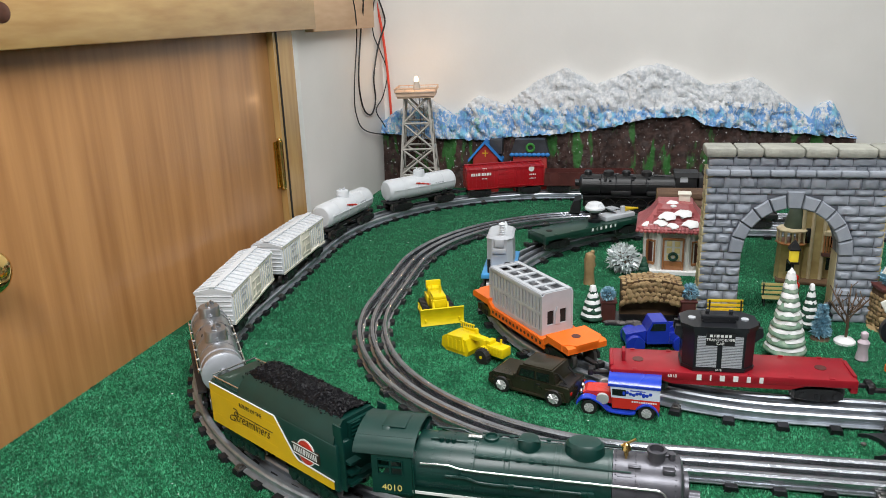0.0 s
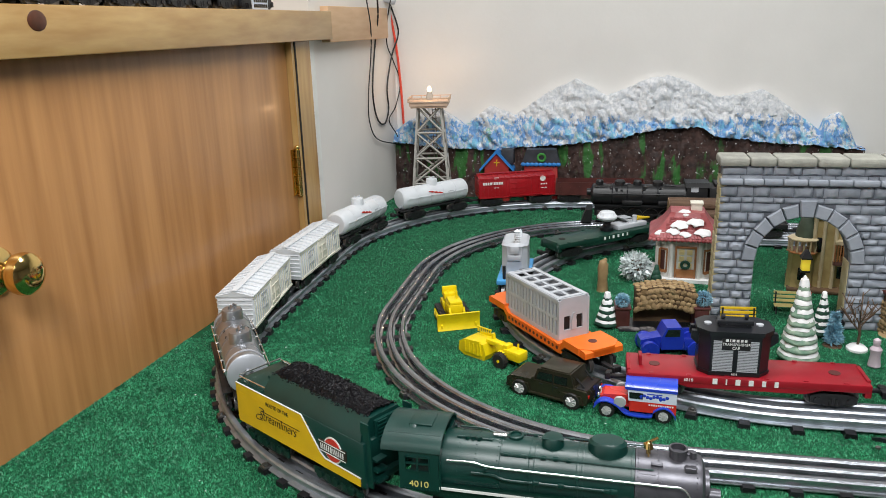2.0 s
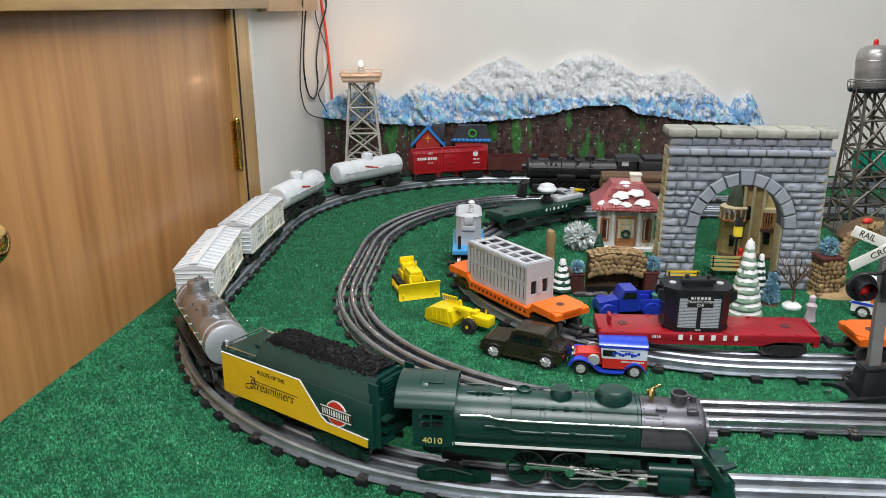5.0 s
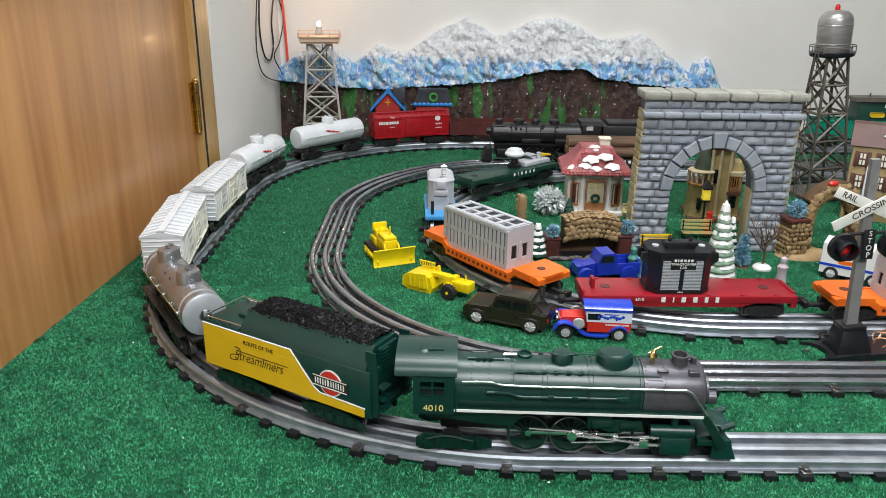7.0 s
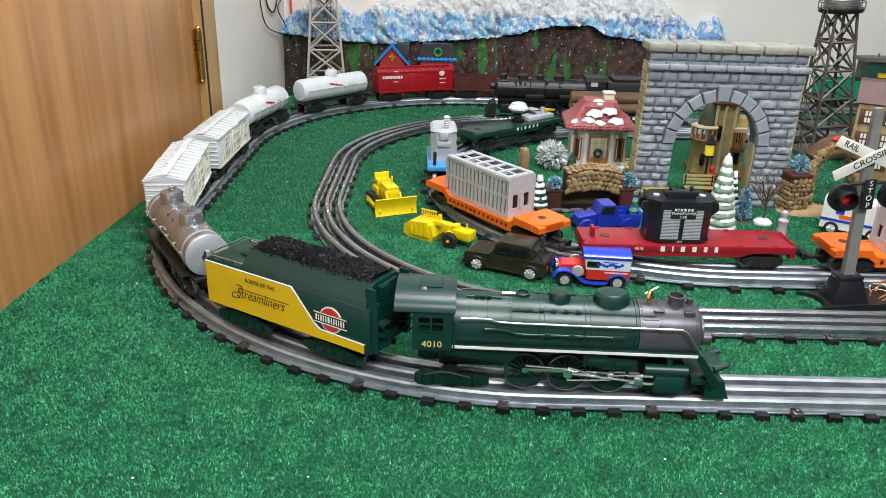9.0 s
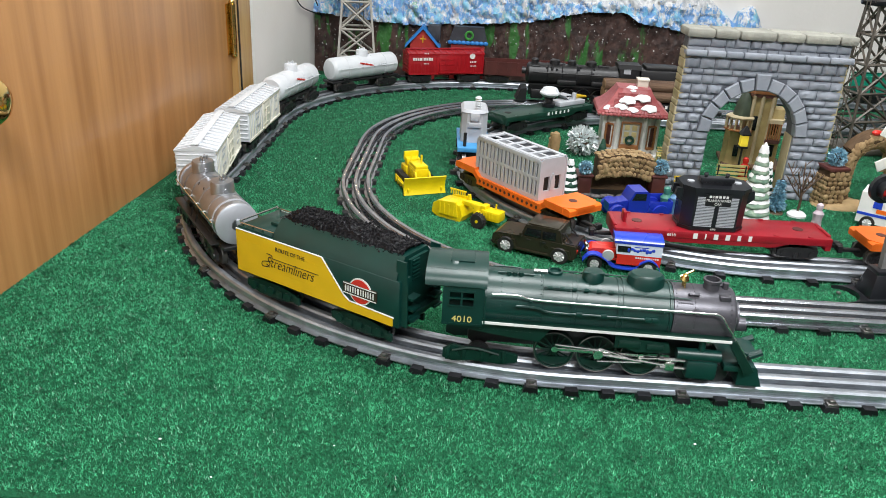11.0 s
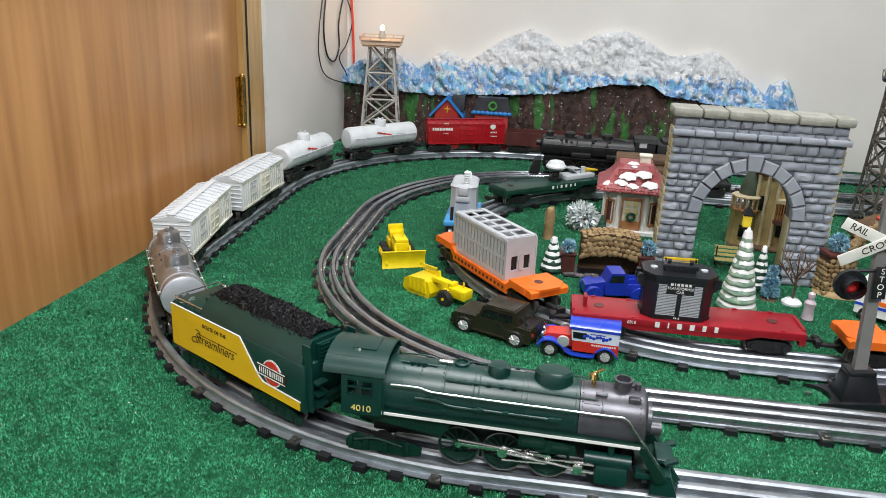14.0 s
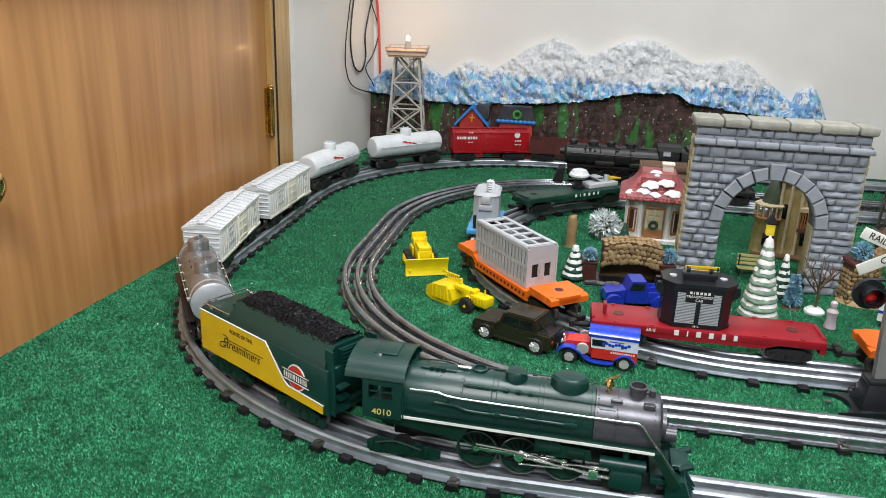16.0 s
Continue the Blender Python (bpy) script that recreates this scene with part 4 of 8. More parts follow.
    x0, x1 = -0.132, -0.0985
    for s in (-1, 1):
        y = s * W
        for (xa, xb, za, zb) in ((x0, x1, 0.041, 0.0585), (x0, x1, 0.072, 0.0765), (x0, -0.1265, 0.0585, 0.072), (-0.1065, x1, 0.0585, 0.072), (-0.1173, -0.1157, 0.0585, 0.072)):
            box(b, ((xa + xb) / 2, y, (za + zb) / 2), (xb - xa, 0.002, zb - za))
        box(b, (-0.1165, y + s * 0.0003, 0.0652), (0.022, 0.0018, 0.0012))
        rivets(b, x0 + 0.002, x1 - 0.002, 14, y + s * 0.0012, 0.0425)
        rivets(b, x0 + 0.002, x1 - 0.002, 14, y + s * 0.0012, 0.0752)
    box(b, (x1 - 0.0005, 0, 0.0585), (0.002, W * 2, 0.035))
    box(b, (-0.115, 0, 0.0415), (0.033, W * 2, 0.002))
    part("cab", b, M["loco"], c)
    b = B()
    prof = []
    for j in range(13):
        a = math.pi * (0.0 + j / 12)
        prof.append(((W + 0.0025) * math.cos(a), 0.0765 + 0.0135 * math.sin(a)))
    inner = [(u * 0.95, v - 0.0014) for u, v in prof[::-1]]
    prism(b, prof + inner, -0.147, -0.0965)
    box(b, (-0.118, 0.0, 0.0898), (0.02, 0.022, 0.0016), 0.0006)
    box(b, (-0.124, -0.012, 0.0886), (0.006, 0.006, 0.0016), 0.0004, pose(0, 0, 0, 26))
    for i in range(20):
        for yy in (-0.02, 0.02):
            box(b, (-0.145 + i * 0.0024, yy, 0.0867), (0.0007, 0.0007, 0.0007))
    part("cab_roof", b, M["loco"], c)
    b = B()
    cyl(b, (-0.092, 0, 0.058), (-0.0935, 0, 0.058), 0.018, seg=24)
    box(b, (-0.096, 0.006, 0.06), (0.003, 0.008, 0.008), 0.001)
    part("backhead", b, M["black"], c)
    b = B()                                  # window frames of the cab in a paler edge
    for s in (-1, 1):
        for z in (0.0588, 0.0718):
            box(b, (-0.1165, s * (W + 0.0016), z), (0.0215, 0.0012, 0.0008))
        for x in (-0.1268, -0.1062):
            box(b, (x, s * (W + 0.0016), 0.0652), (0.0008, 0.0012, 0.0135))
        cyl(b, (-0.097, s * (W + 0.002), 0.044), (-0.097, s * (W + 0.002), 0.07), 0.0007, seg=6)
    part("cab_trim", b, M["loco"], c)
    text(c, "4010", 0.0076, Matrix.Translation((-0.1155, -W - 0.0014, 0.0468)) @ SIDE, M["gold"], wide=1.12)
    # running boards, ashpan, pipes
    for s in (-1, 1):
        y = s * 0.0265
        b = B()
        box(b, (0.003, s * 0.0235, 0.0450), (0.203, 0.011, 0.002), 0.0005)
        prism(b, [(0.102, 0.0455), (0.108, 0.0455), (0.128, 0.019), (0.12, 0.016)], s * 0.018, s * 0.029, "y")
        part("running_board", b, M["loco_hi"], c)
        b = B()
        box(b, (0.003, s * 0.0293, 0.0451), (0.203, 0.0008, 0.0022))
        part("white_edge", b, M["white"], c, "white painted running board edge")
        b = B()
        sweep(b, smooth_path([(-0.092, s * 0.0275, 0.0705), (-0.07, s * 0.027, 0.0705), (-0.055, s * 0.0262, 0.0675), (0.0, s * 0.0258, 0.067), (0.075, s * 0.0255, 0.067), (0.092, s * 0.026, 0.0665), (0.1, s * 0.0272, 0.057), (0.12, s * 0.024, 0.03)], 6), 0.0008, 8)
        part("hand_rail", b, M["chrome"] if s < 0 else M["loco"], c, "long bright handrail")
        b = B()
        sweep(b, smooth_path([(-0.072, s * 0.0272, 0.0612), (-0.055, s * 0.0268, 0.0608), (-0.043, s * 0.0264, 0.0575), (-0.01, s * 0.026, 0.0575), (0.042, s * 0.0258, 0.0575)], 6), 0.0011, 8)
        for x in (-0.02, 0.0, 0.036, 0.041):
            box(b, (x, s * 0.026, 0.0575), (0.005, 0.003, 0.0035), 0.0006)
        for x in (-0.06, -0.026, 0.012, 0.048):
            cyl(b, (x, s * 0.0235, 0.0655), (x, s * 0.0275, 0.0655), 0.0012, seg=8)
        sweep(b, [(-0.05, s * 0.017, zc + 0.0205), (0.07, s * 0.017, zc + 0.0195)], 0.0006, 6)
        for i in range(6):
            box(b, (-0.045 + i * 0.01, s * 0.0165, zc + 0.02), (0.004, 0.003, 0.002), 0.0004)
        part("pipe_run", b, M["loco"], c)
        b = B()
        for z, n in ((0.0462, 30), (0.0495, 26)):
            rivets(b, -0.086, -0.052, 14, s * R * 1.045, z + 0.003, 0.0006)
        for x in (-0.052, -0.07, -0.0845):
            for q in range(9):
                a = radians(10 + q * 9)
                ball(b, (x, s * R * 1.06 * math.cos(a), zc + R * 1.06 * math.sin(a)), 0.0006, u=6, v=4)
        part("rivet_row", b, M["loco"], c)
        b = B()                              # firebox side under the cab
        prism(b, [(-0.132, 0.0405), (-0.04, 0.044), (-0.05, 0.029), (-0.075, 0.0315), (-0.12, 0.0375)], s * 0.02, s * 0.0255, "y")
        rivets(b, -0.1, -0.058, 12, s * 0.0258, 0.037)
        part("firebox_side", b, M["loco_hi"], c)
        # valve gear
        b = B()
        prism(b, [(0.012, 0.043), (0.03, 0.043), (0.032, 0.039), (0.056, 0.037), (0.058, 0.029), (0.03, 0.0275), (0.022, 0.03), (0.012, 0.03)], s * 0.021, s * 0.0262, "y")
        box(b, (0.024, s * 0.0265, 0.0345), (0.018, 0.003, 0.006), 0.001)
        box(b, (0.045, s * 0.0265, 0.0335), (0.014, 0.003, 0.005), 0.001)
        part("gear_bracket", b, M["loco_hi"], c)
        b = B()
        box(b, (0.0855, s * 0.0225, 0.0155), (0.026, 0.012, 0.017), 0.003)
        cyl(b, (0.064, s * 0.0225, 0.0275), (0.1, s * 0.0225, 0.0275), 0.0052, seg=18)
        cyl(b, (0.084, s * 0.0225, 0.028), (0.084, s * 0.0225, 0.0435), 0.0028, seg=12)
        part("cylinder", b, M["loco"], c)
    b = B()
    box(b, (-0.01, 0, 0.027), (0.2, 0.022, 0.02), 0.002)
    part("frame", b, M["black"], c)
    for x in (-0.036, 0.0, 0.036):
        for s in (-1, 1):
            spoked_wheel(c, x, 0.0175, s)
    rod_y = 0.0212
    for s in (-1, 1):
        b = B()
        px, pz = 0.0, 0.022
        box(b, (0.0, s * rod_y, 0.0215), (0.074, 0.0013, 0.003), 0.0004)
        for x in (-0.036, 0.0, 0.036):
            cyl(b, (x, s * (rod_y - 0.001), 0.0215), (x, s * (rod_y + 0.0014), 0.0215), 0.0028, seg=14)
        part("side_rod", b, M["chrome"], c)
        for (xa, za), (xb, zb), rr in (((0.0, 0.0215), (0.062, 0.0155), 0.0013), ((0.0, 0.027), (0.036, 0.017), 0.0009), ((0.0, 0.0145), (0.036, 0.0165), 0.0009), ((-0.036, 0.027), (0.004, 0.025), 0.0012), ((0.035, 0.0205), (0.07, 0.0235), 0.0009), ((0.05, 0.0215), (0.072, 0.0215), 0.0014), ((0.052, 0.0145), (0.075, 0.0145), 0.0016)):
            b = B()
            cyl(b, (xa, s * (rod_y + 0.0025), za), (xb, s * (rod_y + 0.0025), zb), rr, seg=8)
            part("valve_rod", b, M["chrome"], c)
        b = B()
        box(b, (0.06, s * (rod_y + 0.0022), 0.0155), (0.008, 0.004, 0.008), 0.001)
        cyl(b, (0.0, s * rod_y, 0.0215), (0.0, s * (rod_y + 0.005), 0.0215), 0.0042, seg=10)
        part("crosshead", b, M["chrome"], c)
    # pilot and trailing trucks
    b = B()
    box(b, (0.114, 0, 0.0185), (0.02, 0.05, 0.006), 0.001)
    prism(b, [(0.117, 0.022), (0.131, 0.02), (0.138, 0.003), (0.117, 0.003)], -0.024, 0.024, "y")
    box(b, (0.127, 0, 0.0255), (0.014, 0.026, 0.004), 0.001)
    for s in (-1, 1):
        cyl(b, (0.127, s * 0.012, 0.024), (0.137, s * 0.012, 0.029), 0.003, seg=10)
    part("pilot", b, M["loco"], c)
    for i in range(9):
        y = -0.022 + i * 0.0055
        b = B()
        cyl(b, (0.127, y, 0.02), (0.142 - abs(y) * 0.25, y * 0.9, 0.003), 0.0013, seg=6)
        part("pilot_bar", b, M["loco"], c)
    for x in (0.076, 0.102):
        for s in (-1, 1):
            b = B()
            cyl(b, (x, s * 0.0132, 0.0085), (x, s * 0.0172, 0.0085), 0.0087, seg=20)
            cyl(b, (x, s * 0.0172, 0.0085), (x, s * 0.0178, 0.0085), 0.0022, seg=10)
            part("pilot_wheel", b, M["black"], c)
    for s in (-1, 1):
        b = B()
        y = s * 0.021
        prism(b, [(-0.13, 0.013), (-0.122, 0.018), (-0.1, 0.014), (-0.08, 0.015), (-0.066, 0.012), (-0.066, 0.006), (-0.08, 0.003), (-0.1, 0.005), (-0.122, 0.003), (-0.13, 0.006)], y - 0.0016, y + 0.0016, "y")
        for x in (-0.126, -0.112, -0.096, -0.078):
            box(b, (x, y + s * 0.002, 0.0105), (0.0035, 0.002, 0.012), 0.0005)
        sweep(b, smooth_path([(-0.122, y + s * 0.003, 0.014), (-0.104, y + s * 0.003, 0.0175), (-0.082, y + s * 0.003, 0.013)], 5), 0.0012, 6)
        for x in (-0.12, -0.086):
            cyl(b, (x, y, 0.009), (x, y + s * 0.0035, 0.009), 0.0042, seg=12)
        part("trailing_truck", b, M["loco_hi"], c)
        b = B()
        cyl(b, (-0.1, s * 0.0132, 0.0095), (-0.1, s * 0.0172, 0.0095), 0.0097, seg=20)
        part("trailing_wheel", b, M["black"], c)
    return c


locomotive()


# flat cars
def flat_car(m, label, material, L, letter=None, W=0.056, z=0.0305, depth=0.009):
    c = thing("flat_car", m, label, "toy train car", "toy train cars")
    b = B()
    box(b, (0, 0, z - depth / 2), (L, W, depth), 0.0012)
    prism(b, [(-L * 0.3, z - depth), (L * 0.3, z - depth), (L * 0.24, z - depth - 0.005), (-L * 0.24, z - depth - 0.005)], -W / 2 + 0.001, W / 2 - 0.001, "y")
    for e in (-1, 1):
        box(b, (e * (L / 2 - 0.001), 0, z - 0.006), (0.004, W * 0.7, 0.016), 0.001)
        for s in (-1, 1):
            box(b, (e * (L / 2 - 0.003), s * (W / 2 - 0.006), z - 0.008), (0.007, 0.01, 0.014), 0.001)
    for k in range(6):
        for s in (-1, 1):
            box(b, (-L * 0.4 + k * L * 0.16, s * (W / 2 - 0.003), z + 0.0003), (0.005, 0.003, 0.0012))
    part("deck", b, material, c)
    b = B()
    for e in (-1, 1):
        lathe(b, [(0.006, 0.0), (0.006, 0.0006), (0.002, 0.0006)], 20, (e * L * 0.38, 0, z))
    part("deck_hole", b, M["dark"] if material is not M["flat_red"] else M["brown_car"], c)
    if letter:
        b = B()
        letter(b, -W / 2 - 0.0004, z - depth / 2)
        part("white_marks", b, M["white"], c)
    truck(c, -L * 0.36)
    truck(c, L * 0.36)
    coupler(c, L / 2, 1)
    coupler(c, -L / 2, -1)
    return c


def six_letters(x0, h, wide, gap):
    def f(b, y, z):
        bars(b, x0, z, [wide, wide * 0.3, wide, wide, wide * 0.8, wide * 0.8], h, gap, y)
    return f


RED_M = pose(0.1485, 0.855, RAILTOP, 0, 0, 0.6)
red_car = flat_car(RED_M, "maroon red toy flat car carrying a black transformer", M["flat_red"], 0.248, six_letters(-0.035, 0.0064, 0.0050, 0.0085))
text(red_car, "6818", 0.005, Matrix.Translation((-0.06, -0.0284, 0.026)) @ SIDE, M["white"])
b = B()
box(b, (-0.110, -0.0, 0.036), (0.004, 0.014, 0.013), 0.001)
part("brake_stand", b, M["flat_red"], red_car)


def transformer():
    c = thing("transformer", RED_M @ pose(-0.013, 0, 0.0309), "black plastic toy transformer with ribbed front panel", "toy cargo")
    b = B()
    prof = [(-0.037, -0.012), (-0.026, -0.023), (0.026, -0.023), (0.037, -0.012), (0.037, 0.012), (0.026, 0.023), (-0.026, 0.023), (-0.037, 0.012)]
    prism(b, prof, 0.0, 0.004, "z", [(u * 1.02, v * 1.02) for u, v in prof])
    prism(b, [(u * 0.98, v * 0.98) for u, v in prof], 0.004, 0.046, "z", [(u * 1.0, v * 1.0) for u, v in prof])
    prism(b, [(u * 1.06, v * 1.05) for u, v in prof], 0.046, 0.051, "z")
    for s in (-1, 1):
        for y in (-0.008, 0.008):
            prism(b, [(s * 0.036, 0.046), (s * 0.044, 0.046), (s * 0.045, 0.037), (s * 0.037, 0.03)], y - 0.003, y + 0.003, "y")
    part("case", b, M["black_gloss"], c)
    b = B()
    box(b, (0, 0, 0.0535), (0.034, 0.02, 0.006), 0.0015)
    box(b, (0, -0.008, 0.0565), (0.038, 0.006, 0.005), 0.0012)
    for x in (-0.012, 0.012):
        cyl(b, (x, -0.003, 0.056), (x, -0.003, 0.062), 0.002, seg=8)
        cyl(b, (x - 0.002, -0.003, 0.0615), (x + 0.002, -0.003, 0.0615), 0.002, seg=8)
    part("lid", b, M["black_gloss"], c)
    for x in (-0.027, 0.027):
        b = B()
        cyl(b, (x, 0, 0.051), (x, 0, 0.0525), 0.004, seg=14)
        part("stud", b, M["grey"], c)
    b = B()
    box(b, (0, 0, 0), (0.0205, 0.0008, 0.0010))
    FIN = mesh_of("fin", b, M["grey"], 0)
    for k in range(20):
        for x in (-0.0128, 0.0128):
            piece("fin", FIN, c, pose(x, -0.0236, 0.006 + k * 0.0018))
    b = B()
    box(b, (0, -0.0242, 0.0375), (0.029, 0.0008, 0.013))
    part("name_plate", b, M["black"], c)
    text(c, "TRANSFORMER\nCAR", 0.0042, Matrix.Translation((0, -0.0248, 0.0352)) @ SIDE, M["white"])
    b = B()
    bars(b, -0.011, 0.0418, [0.0028, 0.001, 0.0028, 0.0028, 0.0026, 0.0026], 0.0028, 0.0014, -0.0247)
    part("maker_bars", b, M["white"], c)
    text(c, "6818", 0.0032, Matrix.Translation((0, -0.0242, 0.0025)) @ SIDE, M["white"])
    return c


transformer()


def well_car(m, label, L=0.230, pitch_holes=14):
    """An orange depressed-centre flat car."""
    c = thing("flat_car", m, label, "toy train car", "toy train cars")
    W, zh, zl = 0.055, 0.032, 0.0235
    b = B()
    for s in (-1, 1):
        x_in, x_out = s * L * 0.27, s * L / 2
        prism(b, [(x_in, zl), (x_in + s * 0.012, zh), (x_out - s * 0.003, zh), (x_out, zh - 0.002), (x_out, zh - 0.009), (x_in + s * 0.012, zh - 0.009), (x_in, zl - 0.009)], -W / 2, W / 2, "y")
        prism(b, [(x_out - s * 0.045, -W / 2 - 0.001), (x_out - s * 0.012, -W / 2 - 0.001), (x_out, -W / 2 + 0.012), (x_out, W / 2 - 0.012), (x_out - s * 0.012, W / 2 + 0.001), (x_out - s * 0.045, W / 2 + 0.001)], zh - 0.008, zh + 0.0008, "z")
    box(b, (0, 0, zl - 0.003), (L * 0.545, W, 0.004))
    for s in (-1, 1):
        box(b, (0, s * (W / 2 - 0.001), zl - 0.006), (L * 0.56, 0.003, 0.012))
        for k in range(12):
            x = -L * 0.25 + k * L * 0.5 / 11
            box(b, (x, s * (W / 2 + 0.0008), zl - 0.001), (0.005, 0.0016, 0.002))
    part("deck", b, M["orange"], c)
    b = B()
    for s in (-1, 1):
        for k in range(pitch_holes):
            x = -L * 0.25 + k * L * 0.5 / (pitch_holes - 1)
            cyl(b, (x, s * (W / 2 + 0.0002), zl - 0.006), (x, s * (W / 2 + 0.0009), zl - 0.006), 0.0022, seg=14)
    for s in (-1, 1):
        lathe(b, [(0.0055, 0), (0.0055, 0.0012), (0.001, 0.0012)], 20, (s * L * 0.4, 0, zh))
    part("hole", b, M["brown_car"], c)
    b = B()
    box(b, (0, 0, 0.012), (L * 0.5, 0.02, 0.006))
    part("underframe", b, M["black"], c)
    truck(c, -L * 0.37)
    truck(c, L * 0.37)
    coupler(c, L / 2, 1)
    coupler(c, -L / 2, -1)
    return c


ORANGE_M = pose(-0.071, 0.976, RAILTOP, 0, 0, -52.5)
well_car(ORANGE_M, "bright orange toy flat car carrying a slatted grey crate")
ORANGE2_M = pose(0.427, 0.850, RAILTOP, 0, 0, 1.5)
well_car(ORANGE2_M, "bright orange toy flat car beside the crossing signal")


def crate(m, label, L=0.128, W=0.044, H=0.049):
    """A slatted open-topped grey girder box."""
    c = thing("slatted_crate", m, label, "toy cargo", "grey crates on flat cars")
    n = 16
    sb = B()
    box(sb, (0, 0, 0), (0.0050, 0.0018, H - 0.004), 0.0003)
    SLAT = mesh_of("slat", sb, M["grey"], 0)
    for s in (-1, 1):
        b = B()
        box(b, (0, s * W / 2, 0.003), (L, 0.002, 0.006))
        box(b, (0, s * W / 2, H - 0.003), (L, 0.0024, 0.006), 0.0004)
        box(b, (0, s * W / 2, H * 0.52), (L, 0.002, 0.004))
        part("side_rail", b, M["grey"], c)
        for k in range(n + 1):
            piece("slat", SLAT, c, pose(-L / 2 + k * L / n, s * W / 2, H / 2))
        # Darker sheet behind the slats stands in for the shaded inside.
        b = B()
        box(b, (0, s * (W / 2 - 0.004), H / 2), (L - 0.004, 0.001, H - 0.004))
        part("shade_lining", b, M["grey_shade"], c)
    for s in (-1, 1):
        b = B()
        x = s * L / 2
        zt = H * 0.56
        prism(b, [(-W / 2, zt), (W / 2, zt), (W / 2, H - 0.005), (W / 2 - 0.005, H), (-W / 2 + 0.005, H), (-W / 2, H - 0.005)], x - 0.001, x + 0.001)
        box(b, (x, 0, 0.006), (0.002, W, 0.012))
        for y, w in ((-W / 2 + 0.004, 0.008), (0.0, 0.009), (W / 2 - 0.004, 0.008)):
            box(b, (x, y, (0.012 + zt) / 2), (0.002, w, zt - 0.012))
        prism(b, [(-0.0035, 0.012), (0.0035, 0.012), (0.0035, 0.024), (0.001, 0.034), (-0.001, 0.034), (-0.0035, 0.024)], x, x + s * 0.003)
        part("end", b, M["grey"], c)
        # Near-black sheet behind the end openings, painted for the shade within.
        b = B()
        box(b, (x - s * 0.002, 0, H / 2), (0.001, W - 0.004, H - 0.01))
        part("end_shade_sheet", b, M["dark"], c)
    b = B()
    for k in range(6):
        x = -L / 2 + 0.006 + k * (L - 0.012) / 5
        box(b, (x, 0, H - 0.0008), (0.006, W, 0.0016))
    box(b, (0, 0, H - 0.0016), (L, 0.004, 0.0016))
    for s in (-1, 1):
        box(b, (0, s * (W / 2 - 0.003), H), (L, 0.006, 0.0016))
    part("top_bar", b, M["grey"], c)
    # Sheet close under the top bars, dark in place of shaded depth.
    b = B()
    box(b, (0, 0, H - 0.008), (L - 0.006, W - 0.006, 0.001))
    part("top_shade_sheet", b, M["grey_shade"], c)
    return c


crate(ORANGE_M @ pose(-0.011, 0, 0.0227), "slatted light grey plastic crate on an orange flat car", L=0.124, H=0.054)
crate(ORANGE2_M @ pose(0.02, 0, 0.0227), "slatted light grey plastic crate behind the signal mast")

# small blue car with a grey transformer
BLUE_M = pose(-0.139, 1.182, RAILTOP, 0, 0, -88)
bc = thing("flat_car", BLUE_M, "light blue toy flat car carrying a grey transformer", "toy train car", "toy train cars")
b = B()
box(b, (0, 0, 0.026), (0.12, 0.05, 0.007), 0.001)
part("deck", b, M["blue_flat"], bc)
b = B()
cyl(b, (0.05, -0.014, 0.029), (0.05, -0.014, 0.05), 0.0025, seg=10)
cyl(b, (0.05, 0.014, 0.029), (0.05, 0.014, 0.044), 0.0012, seg=8)
cyl(b, (0.05, 0.014, 0.044), (0.05, 0.014, 0.0452), 0.005, seg=14)
part("brake_wheel", b, M["black"], bc)
truck(bc, -0.042)
truck(bc, 0.042)
coupler(bc, 0.06, 1)
tr = thing("transformer", BLUE_M @ pose(-0.004, 0, 0.0296), "pale grey plastic toy transformer with insulator stack", "toy cargo")
b = B()
prof = [(-0.034, -0.012), (-0.026, -0.02), (0.026, -0.02), (0.034, -0.012), (0.034, 0.012), (0.026, 0.02), (-0.026, 0.02), (-0.034, 0.012)]
prism(b, prof, 0, 0.046, "z", [(u * 0.97, v * 0.97) for u, v in prof])
prism(b, [(u * 1.03, v * 1.03) for u, v in prof], 0.046, 0.05, "z", [(u * 0.9, v * 0.86) for u, v in prof])
box(b, (0.034, 0, 0.04), (0.006, 0.014, 0.012), 0.001)
box(b, (0.036, 0, 0.028), (0.004, 0.02, 0.008), 0.001)
part("case", b, M["grey"], tr)
b = B()
for x, y in ((0.026, 0.004), ):
    lathe(b, [(0.0055 if k % 2 else 0.003, 0.048 + k * 0.0018) for k in range(12)] + [(0.001, 0.071)], 16, (x, y, 0))
lathe(b, [(0.004, 0.048), (0.003, 0.058), (0.001, 0.062)], 14, (-0.01, 0.006, 0))
part("insulator", b, M["ivory"], tr)

# dark green flat car with a pale radar dish
GREEN_M = pose(-0.012, 1.418, RAILTOP, 0, 0, 41)
gc = flat_car(GREEN_M, "dark green toy flat car with white letters", M["flat_green"], 0.225, six_letters(-0.012, 0.0054, 0.0042, 0.0072))
rd = thing("radar_load", GREEN_M @ pose(0.03, 0, 0.0309), "grey toy launcher with white dome on a green flat car", "toy cargo")
b = B()
box(b, (0.038, 0, 0.004), (0.07, 0.03, 0.008), 0.001)
part("platform", b, M["grey"], rd)
b = B()
lathe(b, [(0.012, 0.0), (0.0125, 0.006), (0.008, 0.009), (0.007, 0.014), (0.012, 0.019)], 24, (-0.012, 0, 0))
part("pedestal", b, M["black_gloss"], rd)
b = B()
